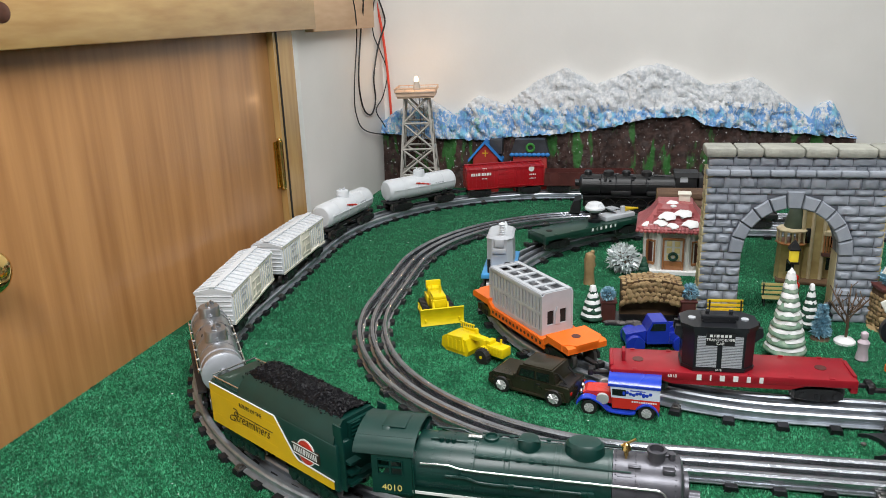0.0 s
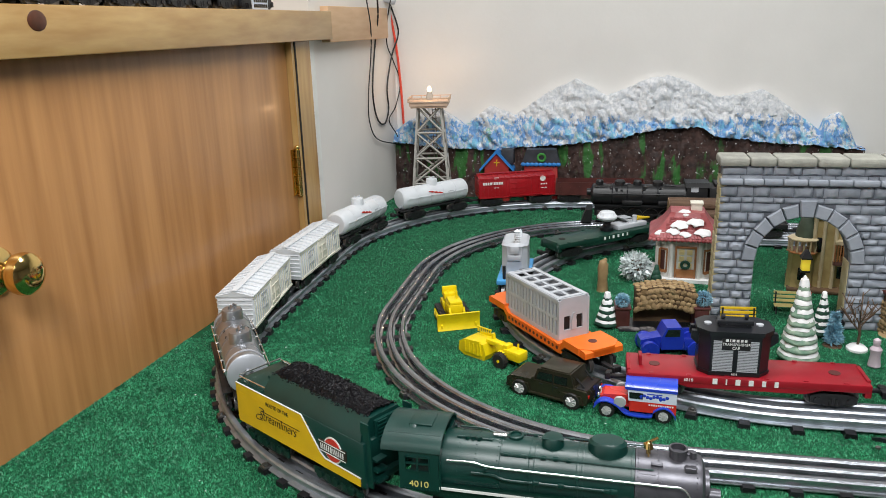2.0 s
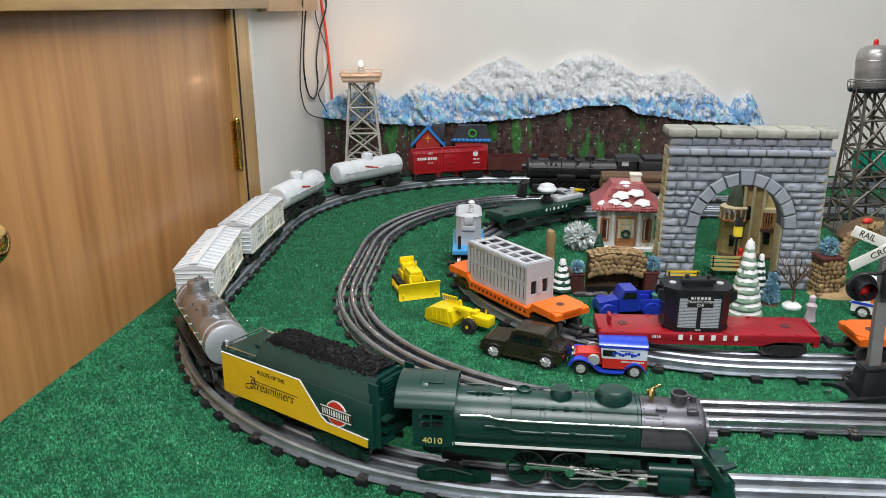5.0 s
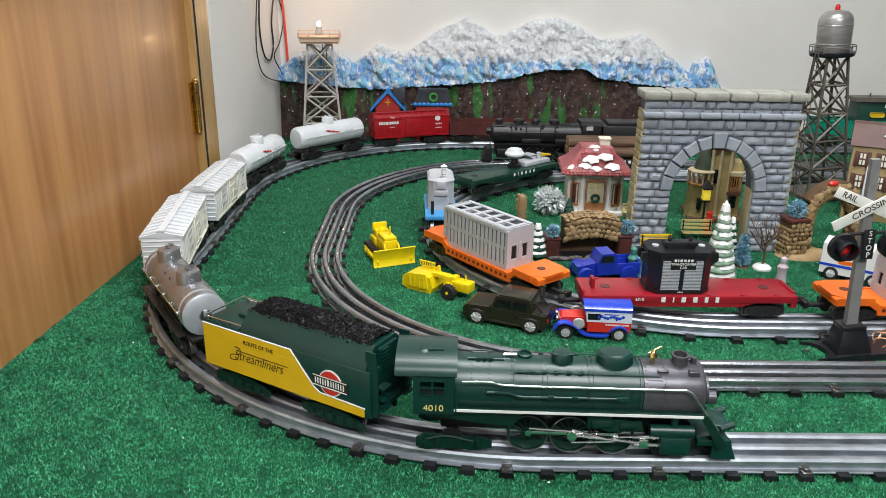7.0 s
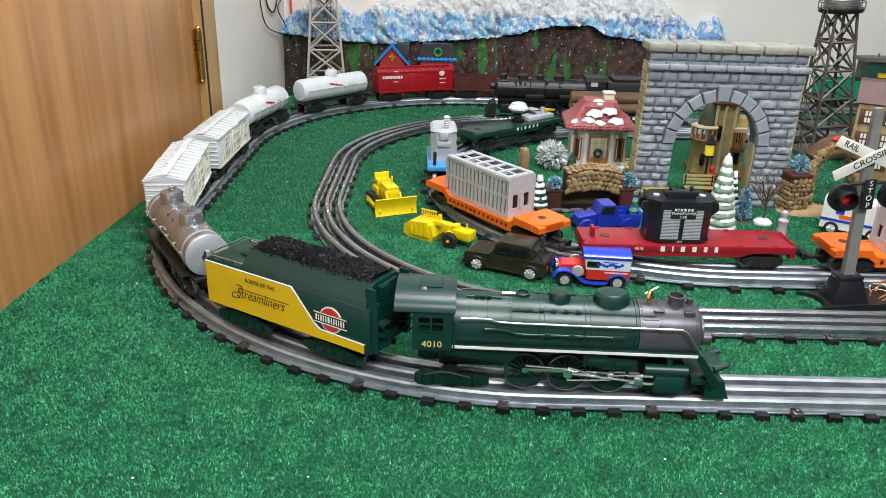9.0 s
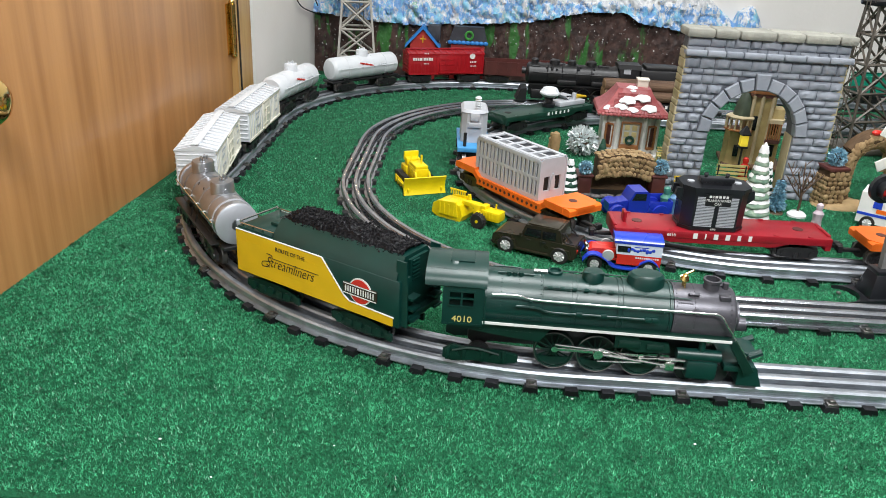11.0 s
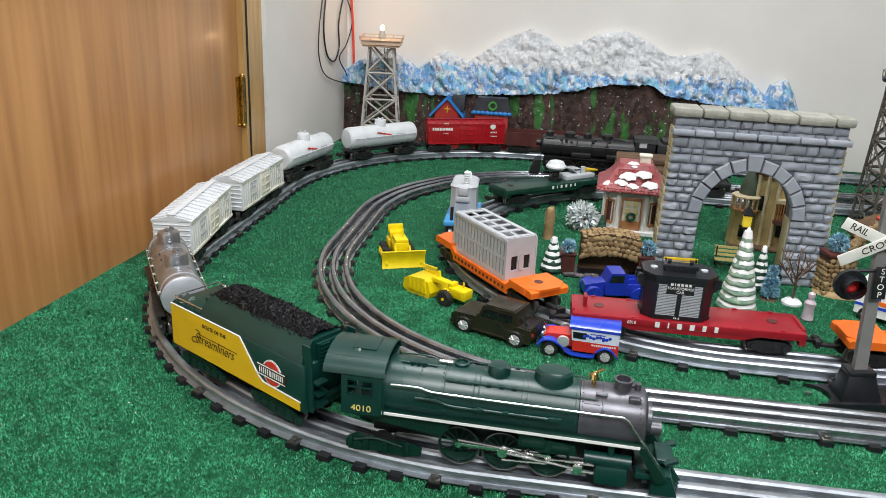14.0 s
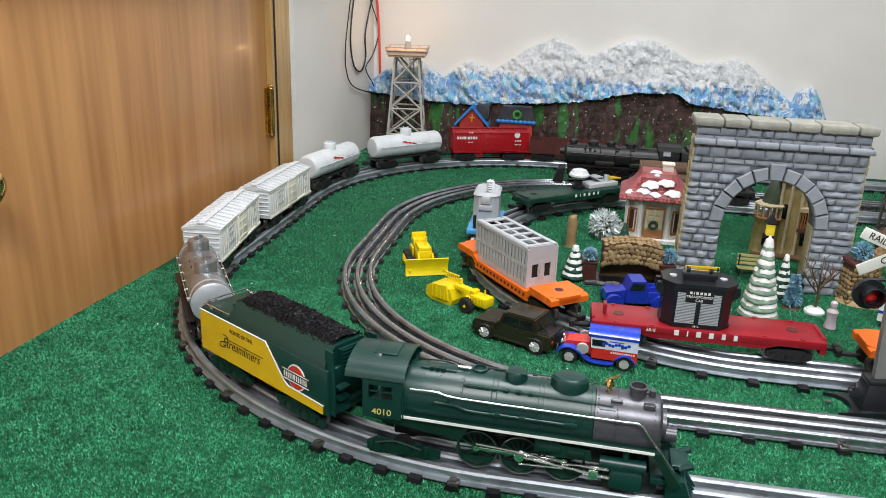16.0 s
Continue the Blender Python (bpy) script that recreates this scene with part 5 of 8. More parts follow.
lathe(b, [(0.012, 0.019), (0.0185, 0.024), (0.0185, 0.027), (0.014, 0.031), (0.0125, 0.035), (0.008, 0.0365)], 28, (-0.012, 0, 0))
for j in range(14):
    a = 2 * math.pi * j / 14
    cyl(b, (-0.012 + 0.0185 * math.cos(a), 0.0185 * math.sin(a), 0.025), (-0.012 + 0.0125 * math.cos(a), 0.0125 * math.sin(a), 0.0345), 0.0007, seg=6)
part("dome", b, M["ivory"], rd)
b = B()
for k in range(6):
    box(b, (0.026 + k * 0.0035, 0.006, 0.017), (0.002, 0.024, 0.001), m=pose(0, 0, 0, 0, 35, 0))
box(b, (0.034, 0.006, 0.012), (0.02, 0.02, 0.002), m=pose(0, 0, 0, 0, 35, 0))
cyl(b, (0.052, -0.004, 0.008), (0.052, -0.004, 0.02), 0.0045, seg=14)
part("antenna", b, M["grey"], rd)
b = B()
cyl(b, (0.06, 0.0, 0.013), (0.098, 0.006, 0.007), 0.0045, 0.002, seg=12)
part("rocket", b, M["bench"], rd)

# log car behind the shop
LOG_M = pose(0.216, 1.529, RAILTOP, 0, 0, 0)
lc = flat_car(LOG_M, "black toy flat car loaded with brown logs", M["black"], 0.23, six_letters(-0.02, 0.006, 0.006, 0.005))
for y, z in ((-0.017, 0.0425), (0.004, 0.0425), (0.021, 0.0415), (-0.007, 0.0605), (0.012, 0.06)):
    lg = solid("log", B(), M["log"], "short brown bark-covered log on a flat car", "log", "logs on the car", m=LOG_M @ pose(0.0, y, z, 0, 0, random.uniform(-1.5, 1.5)))
    bb = B()
    n = 14
    rings = []
    for i in range(10):
        x = -0.098 + 0.196 * i / 9
        rings.append([bb.verts.new((x, (0.0102 + 0.0007 * noise.noise((x * 60, j, y * 100))) * math.cos(2 * math.pi * j / n), (0.0102 + 0.0007 * noise.noise((x * 60, j + 5, y * 100))) * math.sin(2 * math.pi * j / n))) for j in range(n)])
    for A, C in zip(rings, rings[1:]):
        for j in range(n):
            bb.faces.new((A[j], C[j], C[(j + 1) % n], A[(j + 1) % n]))
    bb.faces.new(rings[0])
    bb.faces.new(rings[-1][::-1])
    bmesh.ops.recalc_face_normals(bb, faces=bb.faces[:])
    bb.to_mesh(lg.data)
    bb.free()
    for e in (-1, 1):
        bb = B()
        cyl(bb, (e * 0.098, 0, 0), (e * 0.0988, 0, 0), 0.0095, seg=14)
        part("cut_end", bb, M["logend"], lg)


# black locomotive and its tender on the middle loop
def black_loco():
    c = thing("steam_locomotive", pose(0.072, 1.617, RAILTOP, 0, 0, 179), "black toy steam locomotive standing behind the shop", "toy locomotive", "toy locomotives")
    R, zc = 0.0215, 0.058
    b = B()
    lathe(b, [(R * 0.3, -0.104), (R * 0.8, -0.102), (R, -0.098), (R, 0.075), (R * 1.08, 0.08), (R * 1.08, 0.1)][::1], 36, (0, 0, zc), pose(0, 0, 0, 0, -90, 0))
    part("boiler", b, M["loco_black"], c)
    for x in (0.06, 0.03, 0.0, -0.03):
        b = B()
        lathe(b, [(R * 1.02, -0.001), (R * 1.05, 0), (R * 1.02, 0.001)], 36, (x, 0, zc), pose(0, 0, 0, 0, 90, 0))
        part("boiler_band", b, M["black_gloss"], c)
    gg = random.Random(8)
    for q in range(26):
        b = B()
        a = radians(gg.uniform(15, 165))
        x = gg.uniform(-0.075, 0.09)
        p = (x, R * math.cos(a), zc + R * math.sin(a))
        if q % 3:
            box(b, p, (gg.uniform(0.004, 0.012), 0.005, gg.uniform(0.003, 0.006)), 0.0008)
        else:
            cyl(b, (p[0] - 0.008, p[1] * 1.06, p[2] + 0.001), (p[0] + 0.012, p[1] * 1.06, p[2] + 0.001), 0.0014, seg=8)
        part("boiler_fitting", b, M["black_gloss"] if q % 2 else M["loco_black"], c)
    for x, r in ((0.086, 0.008), (0.045, 0.011), (0.01, 0.009), (-0.03, 0.011)):
        b = B()
        lathe(b, [(r, -0.003), (r * 0.96, 0.006), (r * 0.7, 0.0085), (r * 0.3, 0.009)], 20, (x, 0, zc + R))
        part("dome", b, M["loco_black"], c)
    b = B()
    box(b, (-0.105, 0, 0.062), (0.04, 0.056, 0.036), 0.001)
    prism(b, [(-0.03, 0.08), (0.03, 0.08), (0.02, 0.088), (-0.02, 0.088)], -0.128, -0.082)
    part("cab", b, M["loco_black"], c)
    b = B()
    for s in (-1, 1):
        box(b, (0, s * 0.023, 0.039), (0.19, 0.01, 0.002))
        box(b, (0.078, s * 0.022, 0.02), (0.026, 0.012, 0.02), 0.003)
        for x in (-0.05, 0.02):
            box(b, (x, s * 0.024, 0.046), (0.04, 0.008, 0.01), 0.002)
        sweep(b, [(-0.08, s * 0.025, 0.064), (0.09, s * 0.025, 0.064)], 0.0009, 6)
        box(b, (0.0, s * 0.02, 0.02), (0.09, 0.002, 0.004))
    box(b, (0, 0, 0.025), (0.19, 0.024, 0.02))
    part("frame", b, M["loco_black"], c)
    b = B()
    prism(b, [(0.1, 0.03), (0.112, 0.028), (0.122, 0.003), (0.1, 0.003)], -0.024, 0.024, "y")
    cyl(b, (0.1, 0, 0.062), (0.112, 0, 0.062), 0.007, seg=16)
    part("pilot", b, M["loco_black"], c)
    for x in (-0.05, -0.018, 0.014, 0.046):
        for s in (-1, 1):
            spoked_wheel(c, x, 0.0165, s, mat_key="loco_black")
    b = B()
    box(b, (-0.1, 0.0275, 0.076), (0.014, 0.003, 0.01))
    part("number_board", b, M["grey"], c)
    t = thing("tender", pose(0.275, 1.617, RAILTOP, 0, 0, 180), "black toy tender coupled behind a black locomotive", "toy train car", "toy train cars")
    b = B()
    box(b, (0, 0, 0.051), (0.15, 0.054, 0.058), 0.002)
    box(b, (0.03, 0, 0.083), (0.07, 0.044, 0.008), 0.002)
    part("body", b, M["loco_black"], t)
    truck(t, -0.045)
    truck(t, 0.045)


black_loco()
g = thing("gondola", pose(-0.015, 1.807, RAILTOP, 0, 0, 2), "dark maroon toy gondola behind the red boxcar", "toy train car", "toy train cars")
b = B()
for s in (-1, 1):
    box(b, (0, s * 0.026, 0.034), (0.2, 0.002, 0.03))
    box(b, (s * 0.099, 0, 0.034), (0.002, 0.052, 0.03))
    for k in range(9):
        box(b, (-0.09 + k * 0.0225, s * 0.0277, 0.034), (0.003, 0.0016, 0.028))
box(b, (0, 0, 0.02), (0.198, 0.052, 0.003))
part("body", b, M["brown_car"], g)
truck(g, -0.068)
truck(g, 0.068)


def work_caboose():
    c = thing("work_caboose", pose(0.845, 1.807, RAILTOP, 0, 0, 0), "bright green toy work caboose with dark cabin", "toy train car", "toy train cars")
    b = B()
    box(b, (0, 0, 0.02), (0.21, 0.056, 0.006), 0.001)
    part("deck", b, M["black"], c)
    b = B()
    for s in (-1, 1):
        box(b, (-0.01, s * 0.027, 0.043), (0.19, 0.002, 0.04))
        for k in range(9):
            box(b, (-0.1 + k * 0.0225, s * 0.0288, 0.043), (0.004, 0.002, 0.038))
        box(b, (-0.01, s * 0.028, 0.0625), (0.192, 0.004, 0.003))
    part("side", b, M["caboose"], c)
    b = B()
    box(b, (0.025, 0, 0.067), (0.075, 0.05, 0.088), 0.001)
    part("cabin", b, M["caboose_dk"], c)
    b = B()
    prism(b, [(-0.031, 0.108), (0.031, 0.108), (0.02, 0.1165), (-0.02, 0.1165)], -0.025, 0.08)
    cyl(b, (0.02, 0, 0.115), (0.02, 0, 0.124), 0.002, seg=8)
    part("cabin_roof", b, M["wt"], c)
    b = B()
    box(b, (0.03, -0.0258, 0.078), (0.034, 0.0012, 0.011), 0.004)
    part("oval_mark", b, M["bench"], c)
    b = B()
    box(b, (0.048, -0.0256, 0.098), (0.006, 0.001, 0.008))
    part("window", b, M["sign"], c)
    truck(c, -0.072)
    truck(c, 0.072)


work_caboose()

# ---- mountains along the wall ----
TOP = [(-0.53, 0.165), (-0.518, 0.174), (-0.47, 0.205), (-0.435, 0.236), (-0.371, 0.195), (-0.349, 0.179), (-0.285, 0.226), (-0.222, 0.203), (-0.146, 0.257), (-0.076, 0.288), (-0.004, 0.247), (0.054, 0.27), (0.092, 0.286), (0.137, 0.293), (0.182, 0.278), (0.248, 0.242), (0.298, 0.246), (0.346, 0.259), (0.391, 0.229), (0.437, 0.194), (0.474, 0.164), (0.482, 0.19), (0.514, 0.207), (0.536, 0.171), (0.556, 0.13), (0.575, 0.126)]
EDGE = [(-0.53, 0.141), (-0.513, 0.139), (-0.425, 0.128), (-0.282, 0.121), (-0.143, 0.133), (-0.008, 0.142), (0.058, 0.159), (0.122, 0.173), (0.211, 0.176), (0.251, 0.154), (0.352, 0.141), (0.474, 0.133), (0.575, 0.122)]


def line_at(pts, x):
    for (xa, za), (xb, zb) in zip(pts, pts[1:]):
        if xa <= x <= xb:
            return za + (zb - za) * (x - xa) / (xb - xa)
    return pts[0][1] if x < pts[0][0] else pts[-1][1]


def relief(bm, nx, nz, low, high, y_of, thick):
    """A rough plaster face between two outlines, with a back."""
    grid = []
    for i in range(nx + 1):
        x = -0.528 + 1.1 * i / nx
        lo, hi = low(x), high(x)
        row = []
        for j in range(nz + 1):
            z = lo + (hi - lo) * j / nz
            row.append(bm.verts.new((x, y_of(x, z, j / nz), z)))
        row.append(bm.verts.new((x, WALL_Y - 0.0005, hi)))
        grid.append(row)
    for i in range(nx):
        for j in range(nz + 1):
            bm.faces.new((grid[i][j], grid[i + 1][j], grid[i + 1][j + 1], grid[i][j + 1]))


def edge_z(x):
    return line_at(EDGE, x) + 0.004 * noise.noise((x * 40, 1, 0)) + 0.003 * noise.noise((x * 130, 7, 0))


def top_z(x):
    return line_at(TOP, x) + 0.003 * noise.noise((x * 45, 3, 0)) + 0.003 * noise.noise((x * 140, 5, 0))


def snow_y(x, z, k):
    ridge = 0.016 * noise.noise((x * 22, z * 10, 2)) + 0.010 * (1 - 2.4 * abs(noise.noise((x * 42 + z * 20, z * 34, 4)))) + 0.0065 * noise.noise((x * 230, z * 150, 6))
    return WALL_Y - 0.016 - 0.026 * (1 - k) ** 0.7 * 1.0 + ridge * (1 - 0.5 * k) - 0.004


def soil_y(x, z, k):
    return WALL_Y - 0.034 + 0.010 * k + 0.006 * noise.noise((x * 40, z * 14, 9)) + 0.004 * noise.noise((x * 160, z * 90, 11))


mt = thing("mountain_backdrop", pose(0, 0, 0), "painted plaster mountain relief with snowy peaks against the wall", "mountain relief")
bm = B()
relief(bm, 330, 26, edge_z, top_z, snow_y, 0.03)
snow = part("snow_cap", bm, M["mt_snow"], mt, "white and blue dabbed snow", 50)
bm = B()
relief(bm, 300, 26, lambda x: 0.0, lambda x: edge_z(x) + 0.004, soil_y, 0.03)
part("soil_face", bm, M["mt_brown"], mt, "dark brown plaster with green dabs", 50)


def paint_snow(m):
    """Blue and green dabs low on the snow, in streaks that run down."""
    nt = m.node_tree
    n, l = nt.nodes, nt.links
    b = n["Principled BSDF"]
    old = b.inputs["Base Color"].links[0].from_socket
    tc = n.new("ShaderNodeTexCoord")
    mp = n.new("ShaderNodeMapping")
    mp.inputs["Scale"].default_value = (1.0, 1.0, 0.6)
    l.new(tc.outputs["Object"], mp.inputs["Vector"])
    sep = n.new("ShaderNodeSeparateXYZ")
    l.new(tc.outputs["Object"], sep.inputs[0])
    for scale, thr, col, z_lo, z_hi, seed in ((70, 0.49, (0.08, 0.3, 0.66), 0.240, 0.185, 0.0), (45, 0.55, (0.22, 0.55, 0.72), 0.245, 0.19, 3.0), (34, 0.6, (0.2, 0.45, 0.3), 0.24, 0.19, 7.0), (130, 0.66, (0.2, 0.24, 0.26), 0.5, 0.12, 11.0)):
        nz = n.new("ShaderNodeTexNoise")
        nz.noise_dimensions = "4D"
        nz.inputs["W"].default_value = seed
        nz.inputs["Scale"].default_value, nz.inputs["Detail"].default_value, nz.inputs["Roughness"].default_value = scale, 8, 0.75
        l.new(mp.outputs[0], nz.inputs["Vector"])
        hr = n.new("ShaderNodeMapRange")
        l.new(sep.outputs["Z"], hr.inputs[0])
        hr.inputs[1].default_value, hr.inputs[2].default_value = z_lo, z_hi
        hr.inputs[3].default_value, hr.inputs[4].default_value = -0.3, 0.03
        ad = n.new("ShaderNodeMath")
        l.new(nz.outputs["Fac"], ad.inputs[0])
        l.new(hr.outputs[0], ad.inputs[1])
        th = n.new("ShaderNodeMapRange")
        l.new(ad.outputs[0], th.inputs[0])
        th.inputs[1].default_value, th.inputs[2].default_value = thr, thr + 0.06
        th.inputs[4].default_value = 0.85
        mx = n.new("ShaderNodeMix")
        mx.data_type = "RGBA"
        l.new(th.outputs[0], mx.inputs[0])
        l.new(old, mx.inputs[6])
        mx.inputs[7].default_value = (*col, 1)
        old = mx.outputs[2]
    l.new(old, b.inputs["Base Color"])


def paint_soil(m):
    """Upright green streaks and white flecks on the brown."""
    nt = m.node_tree
    n, l = nt.nodes, nt.links
    b = n["Principled BSDF"]
    old = b.inputs["Base Color"].links[0].from_socket
    tc = n.new("ShaderNodeTexCoord")
    for scale, stretch, thr, col, det in ((30, (1, 1, 0.22), 0.555, (0.03, 0.14, 0.025), 7), (170, (1, 1, 0.8), 0.665, (0.6, 0.6, 0.6), 3)):
        mp = n.new("ShaderNodeMapping")
        mp.inputs["Scale"].default_value = stretch
        l.new(tc.outputs["Object"], mp.inputs["Vector"])
        nz = n.new("ShaderNodeTexNoise")
        nz.inputs["Scale"].default_value, nz.inputs["Detail"].default_value = scale, det
        l.new(mp.outputs[0], nz.inputs["Vector"])
        th = n.new("ShaderNodeMapRange")
        l.new(nz.outputs["Fac"], th.inputs[0])
        th.inputs[1].default_value, th.inputs[2].default_value = thr, thr + 0.05
        mx = n.new("ShaderNodeMix")
        mx.data_type = "RGBA"
        l.new(th.outputs[0], mx.inputs[0])
        l.new(old, mx.inputs[6])
        mx.inputs[7].default_value = (*col, 1)
        old = mx.outputs[2]
    l.new(old, b.inputs["Base Color"])


paint_snow(M["mt_snow"])
paint_soil(M["mt_brown"])


# ---- stone gateway ----
GATE = pose(0.2610, 1.105, 0, 0, 0, -1) @ Matrix.Diagonal((0.93, 1, 0.98, 1))
gate = thing("stone_gateway", GATE, "grey painted stone arch gateway with buff coping", "toy gateway")
GW0, GW1, GH, GD = 0.1235, 0.1195, 0.236, 0.036       # half widths at foot and top, height, depth
OW, SPRING = 0.0655, 0.097                          # opening's half width and springing


def gate_half(z):
    return GW0 + (GW1 - GW0) * z / GH


bm = B()
prof = [(-GW0 + 0.002, 0), (-OW - 0.001, 0), (-OW - 0.001, SPRING)] + [((-OW - 0.001) * math.cos(a), SPRING + (OW + 0.001) * math.sin(a)) for a in (math.pi * i / 20 for i in range(1, 20))] + [(OW + 0.001, SPRING), (OW + 0.001, 0), (GW0 - 0.002, 0), (GW1 - 0.002, GH - 0.004), (-GW1 + 0.002, GH - 0.004)]
prism(bm, prof, 0.003, GD, "y")
core = part("core", bm, M["mortar"], gate)
rng = random.Random(11)


def stone_block(x0, x1, z0, z1, y=0.0, d=0.008):
    """One rough block: a lumpy face that rolls back to worn edges."""
    b = B()
    nx, nz = (5 if x1 - x0 > 0.02 else 4), 4
    seed = rng.uniform(0, 90)
    f = rng.uniform(-0.0014, 0.0008)
    tilt = rng.uniform(-0.0012, 0.0012)
    grid = []
    for i in range(nx + 1):
        u = i / nx
        row = []
        for k in range(nz + 1):
            v = k / nz
            edge = min(u, 1 - u) * (x1 - x0), min(v, 1 - v) * (z1 - z0)
            roll = min(1, min(edge) / 0.0024)
            px, pz = x0 + (x1 - x0) * u, z0 + (z1 - z0) * v
            bump = 0.0016 * noise.noise((px * 190, pz * 190, seed)) + 0.0008 * noise.noise((px * 520, pz * 520, seed))
            row.append(b.verts.new((px + (0.0006 * noise.noise((pz * 300, seed, 1)) if 0 < i < nx else 0), y + 0.0022 - roll * 0.0034 + (f + bump + tilt * (v - 0.5)) * roll, pz)))
        grid.append(row)
    for i in range(nx):
        for k in range(nz):
            b.faces.new((grid[i][k], grid[i + 1][k], grid[i + 1][k + 1], grid[i][k + 1]))
    rim = [grid[i][0] for i in range(nx + 1)] + [grid[nx][k] for k in range(1, nz + 1)] + [grid[i][nz] for i in range(nx - 1, -1, -1)] + [grid[0][k] for k in range(nz - 1, 0, -1)]
    back = [b.verts.new((v.co.x, y + d, v.co.z)) for v in rim]
    for i in range(len(rim)):
        k = (i + 1) % len(rim)
        b.faces.new((rim[i], back[i], back[k], rim[k]))
    bmesh.ops.recalc_face_normals(b, faces=b.faces[:])
    return b


rows = 19
zs = [0.0]
for i in range(rows):
    zs.append(zs[-1] + rng.uniform(0.7, 1.3))
zs = [z * (GH - 0.004) / zs[-1] for z in zs]
for z0, z1 in zip(zs, zs[1:]):
    zm = (z0 + z1) / 2
    hw = gate_half(zm)
    spans = []
    ring = OW + 0.019
    if zm < SPRING:
        gap = OW + 0.0002
    elif zm < SPRING + ring:
        gap = math.sqrt(max(0, ring ** 2 - (zm - SPRING) ** 2))
    else:
        gap = 0
    spans = [(-hw, -gap), (gap, hw)] if gap else [(-hw, hw)]
    for a, c in spans:
        x = a
        while x < c - 0.001:
            w = min(rng.uniform(0.013, 0.034), c - x)
            if c - x - w < 0.009:
                w = c - x
            part("stone", stone_block(x + 0.0004, x + w - 0.0004, z0 + 0.0004, z1 - 0.0004), M["stone"], gate, smooth=50)
            x += w
for i in range(11):                                  # ring of arch stones
    a0, a1 = math.pi * i / 11 + 0.012, math.pi * (i + 1) / 11 - 0.012
    b = B()
    key = i == 5
    r0, r1 = OW, OW + (0.0245 if key else 0.0185)
    y0, y1 = (-0.004 if key else -0.0026), 0.012
    vs = []
    for y, k in ((y0, 0.0016), (y0 + 0.002, 0), (y1, 0)):
        vs.append([b.verts.new((-r * math.cos(a), y, SPRING + r * math.sin(a))) for r, a in ((r0 + k, a0 + k * 12), (r1 - k, a0 + k * 10), (r1 - k, a1 - k * 10), (r0 + k, a1 - k * 12))])
    b.faces.new(vs[0])
    for A, C in zip(vs, vs[1:]):
        for q in range(4):
            b.faces.new((A[q], A[(q + 1) % 4], C[(q + 1) % 4], C[q]))
    bmesh.ops.recalc_face_normals(b, faces=b.faces[:])
    part("arch_stone", b, M["stone"], gate, smooth=0)
for s in (-1, 1):                                    # side faces and reveals
    z = 0.0
    while z < GH - 0.02:
        h = min(rng.uniform(0.009, 0.015), GH - 0.02 - z)
        x = s * gate_half(z + h / 2)
        b = B()
        box(b, (x - s * 0.003, GD / 2, z + h / 2), (0.008 + rng.uniform(0, 0.002), GD - 0.004, h - 0.0008), 0.0015)
        part("stone", b, M["stone_side"], gate, smooth=0)
        z += h
    b = B()
    box(b, (s * (OW + 0.0008), GD / 2 + 0.004, SPRING / 2), (0.003, GD - 0.008, SPRING), 0.0006)
    part("reveal", b, M["stone_side"], gate)
x = -GW1 - 0.006
while x < GW1 + 0.005:                               # coping and string course
    w = min(rng.uniform(0.03, 0.055), GW1 + 0.006 - x)
    b = B()
    box(b, (x + w / 2, GD / 2, GH + 0.002), (w - 0.0008, GD + 0.012 + rng.uniform(-0.001, 0.001), 0.0125), 0.0035)
    part("coping_stone", b, M["stone_cap"], gate)
    x += w
x = -GW1 - 0.003
while x < GW1 + 0.002:
    w = min(rng.uniform(0.025, 0.04), GW1 + 0.003 - x)
    b = B()
    box(b, (x + w / 2, 0.003, GH - 0.0255), (w - 0.0006, 0.019, 0.0085), 0.0025)
    part("course_stone", b, M["stone"], gate)
    x += w


# ---- village pieces ----
def snow_patch(parent, c, r, s, m=None):
    b = B()
    vs = ball(b, (0, 0, 0), r, s, 14, 8)
    for v in vs:
        v.co += Vector((noise.noise(v.co * 200 + Vector(c) * 9), noise.noise(v.co * 170 + Vector(c) * 5), 0)) * r * 0.35
    bmesh.ops.transform(b, matrix=Matrix.Translation(c) @ (m or Matrix()), verts=vs)
    part("snow", b, M["snow"], parent)


def pane_window(parent, x, y, z, w, h, frame_mat, pane_mat, d=0.002):
    f = B()
    for xx in (x - w / 2, x, x + w / 2):
        box(f, (xx, y, z), (0.0016, d, h))
    for zz in (z - h / 2, z, z + h / 2):
        box(f, (x, y, zz), (w + 0.0016, d, 0.0016))
    win = part("window", f, frame_mat, parent)
    p = B()
    box(p, (x, y + 0.0006, z), (w, 0.001, h))
    part("pane", p, pane_mat, win)


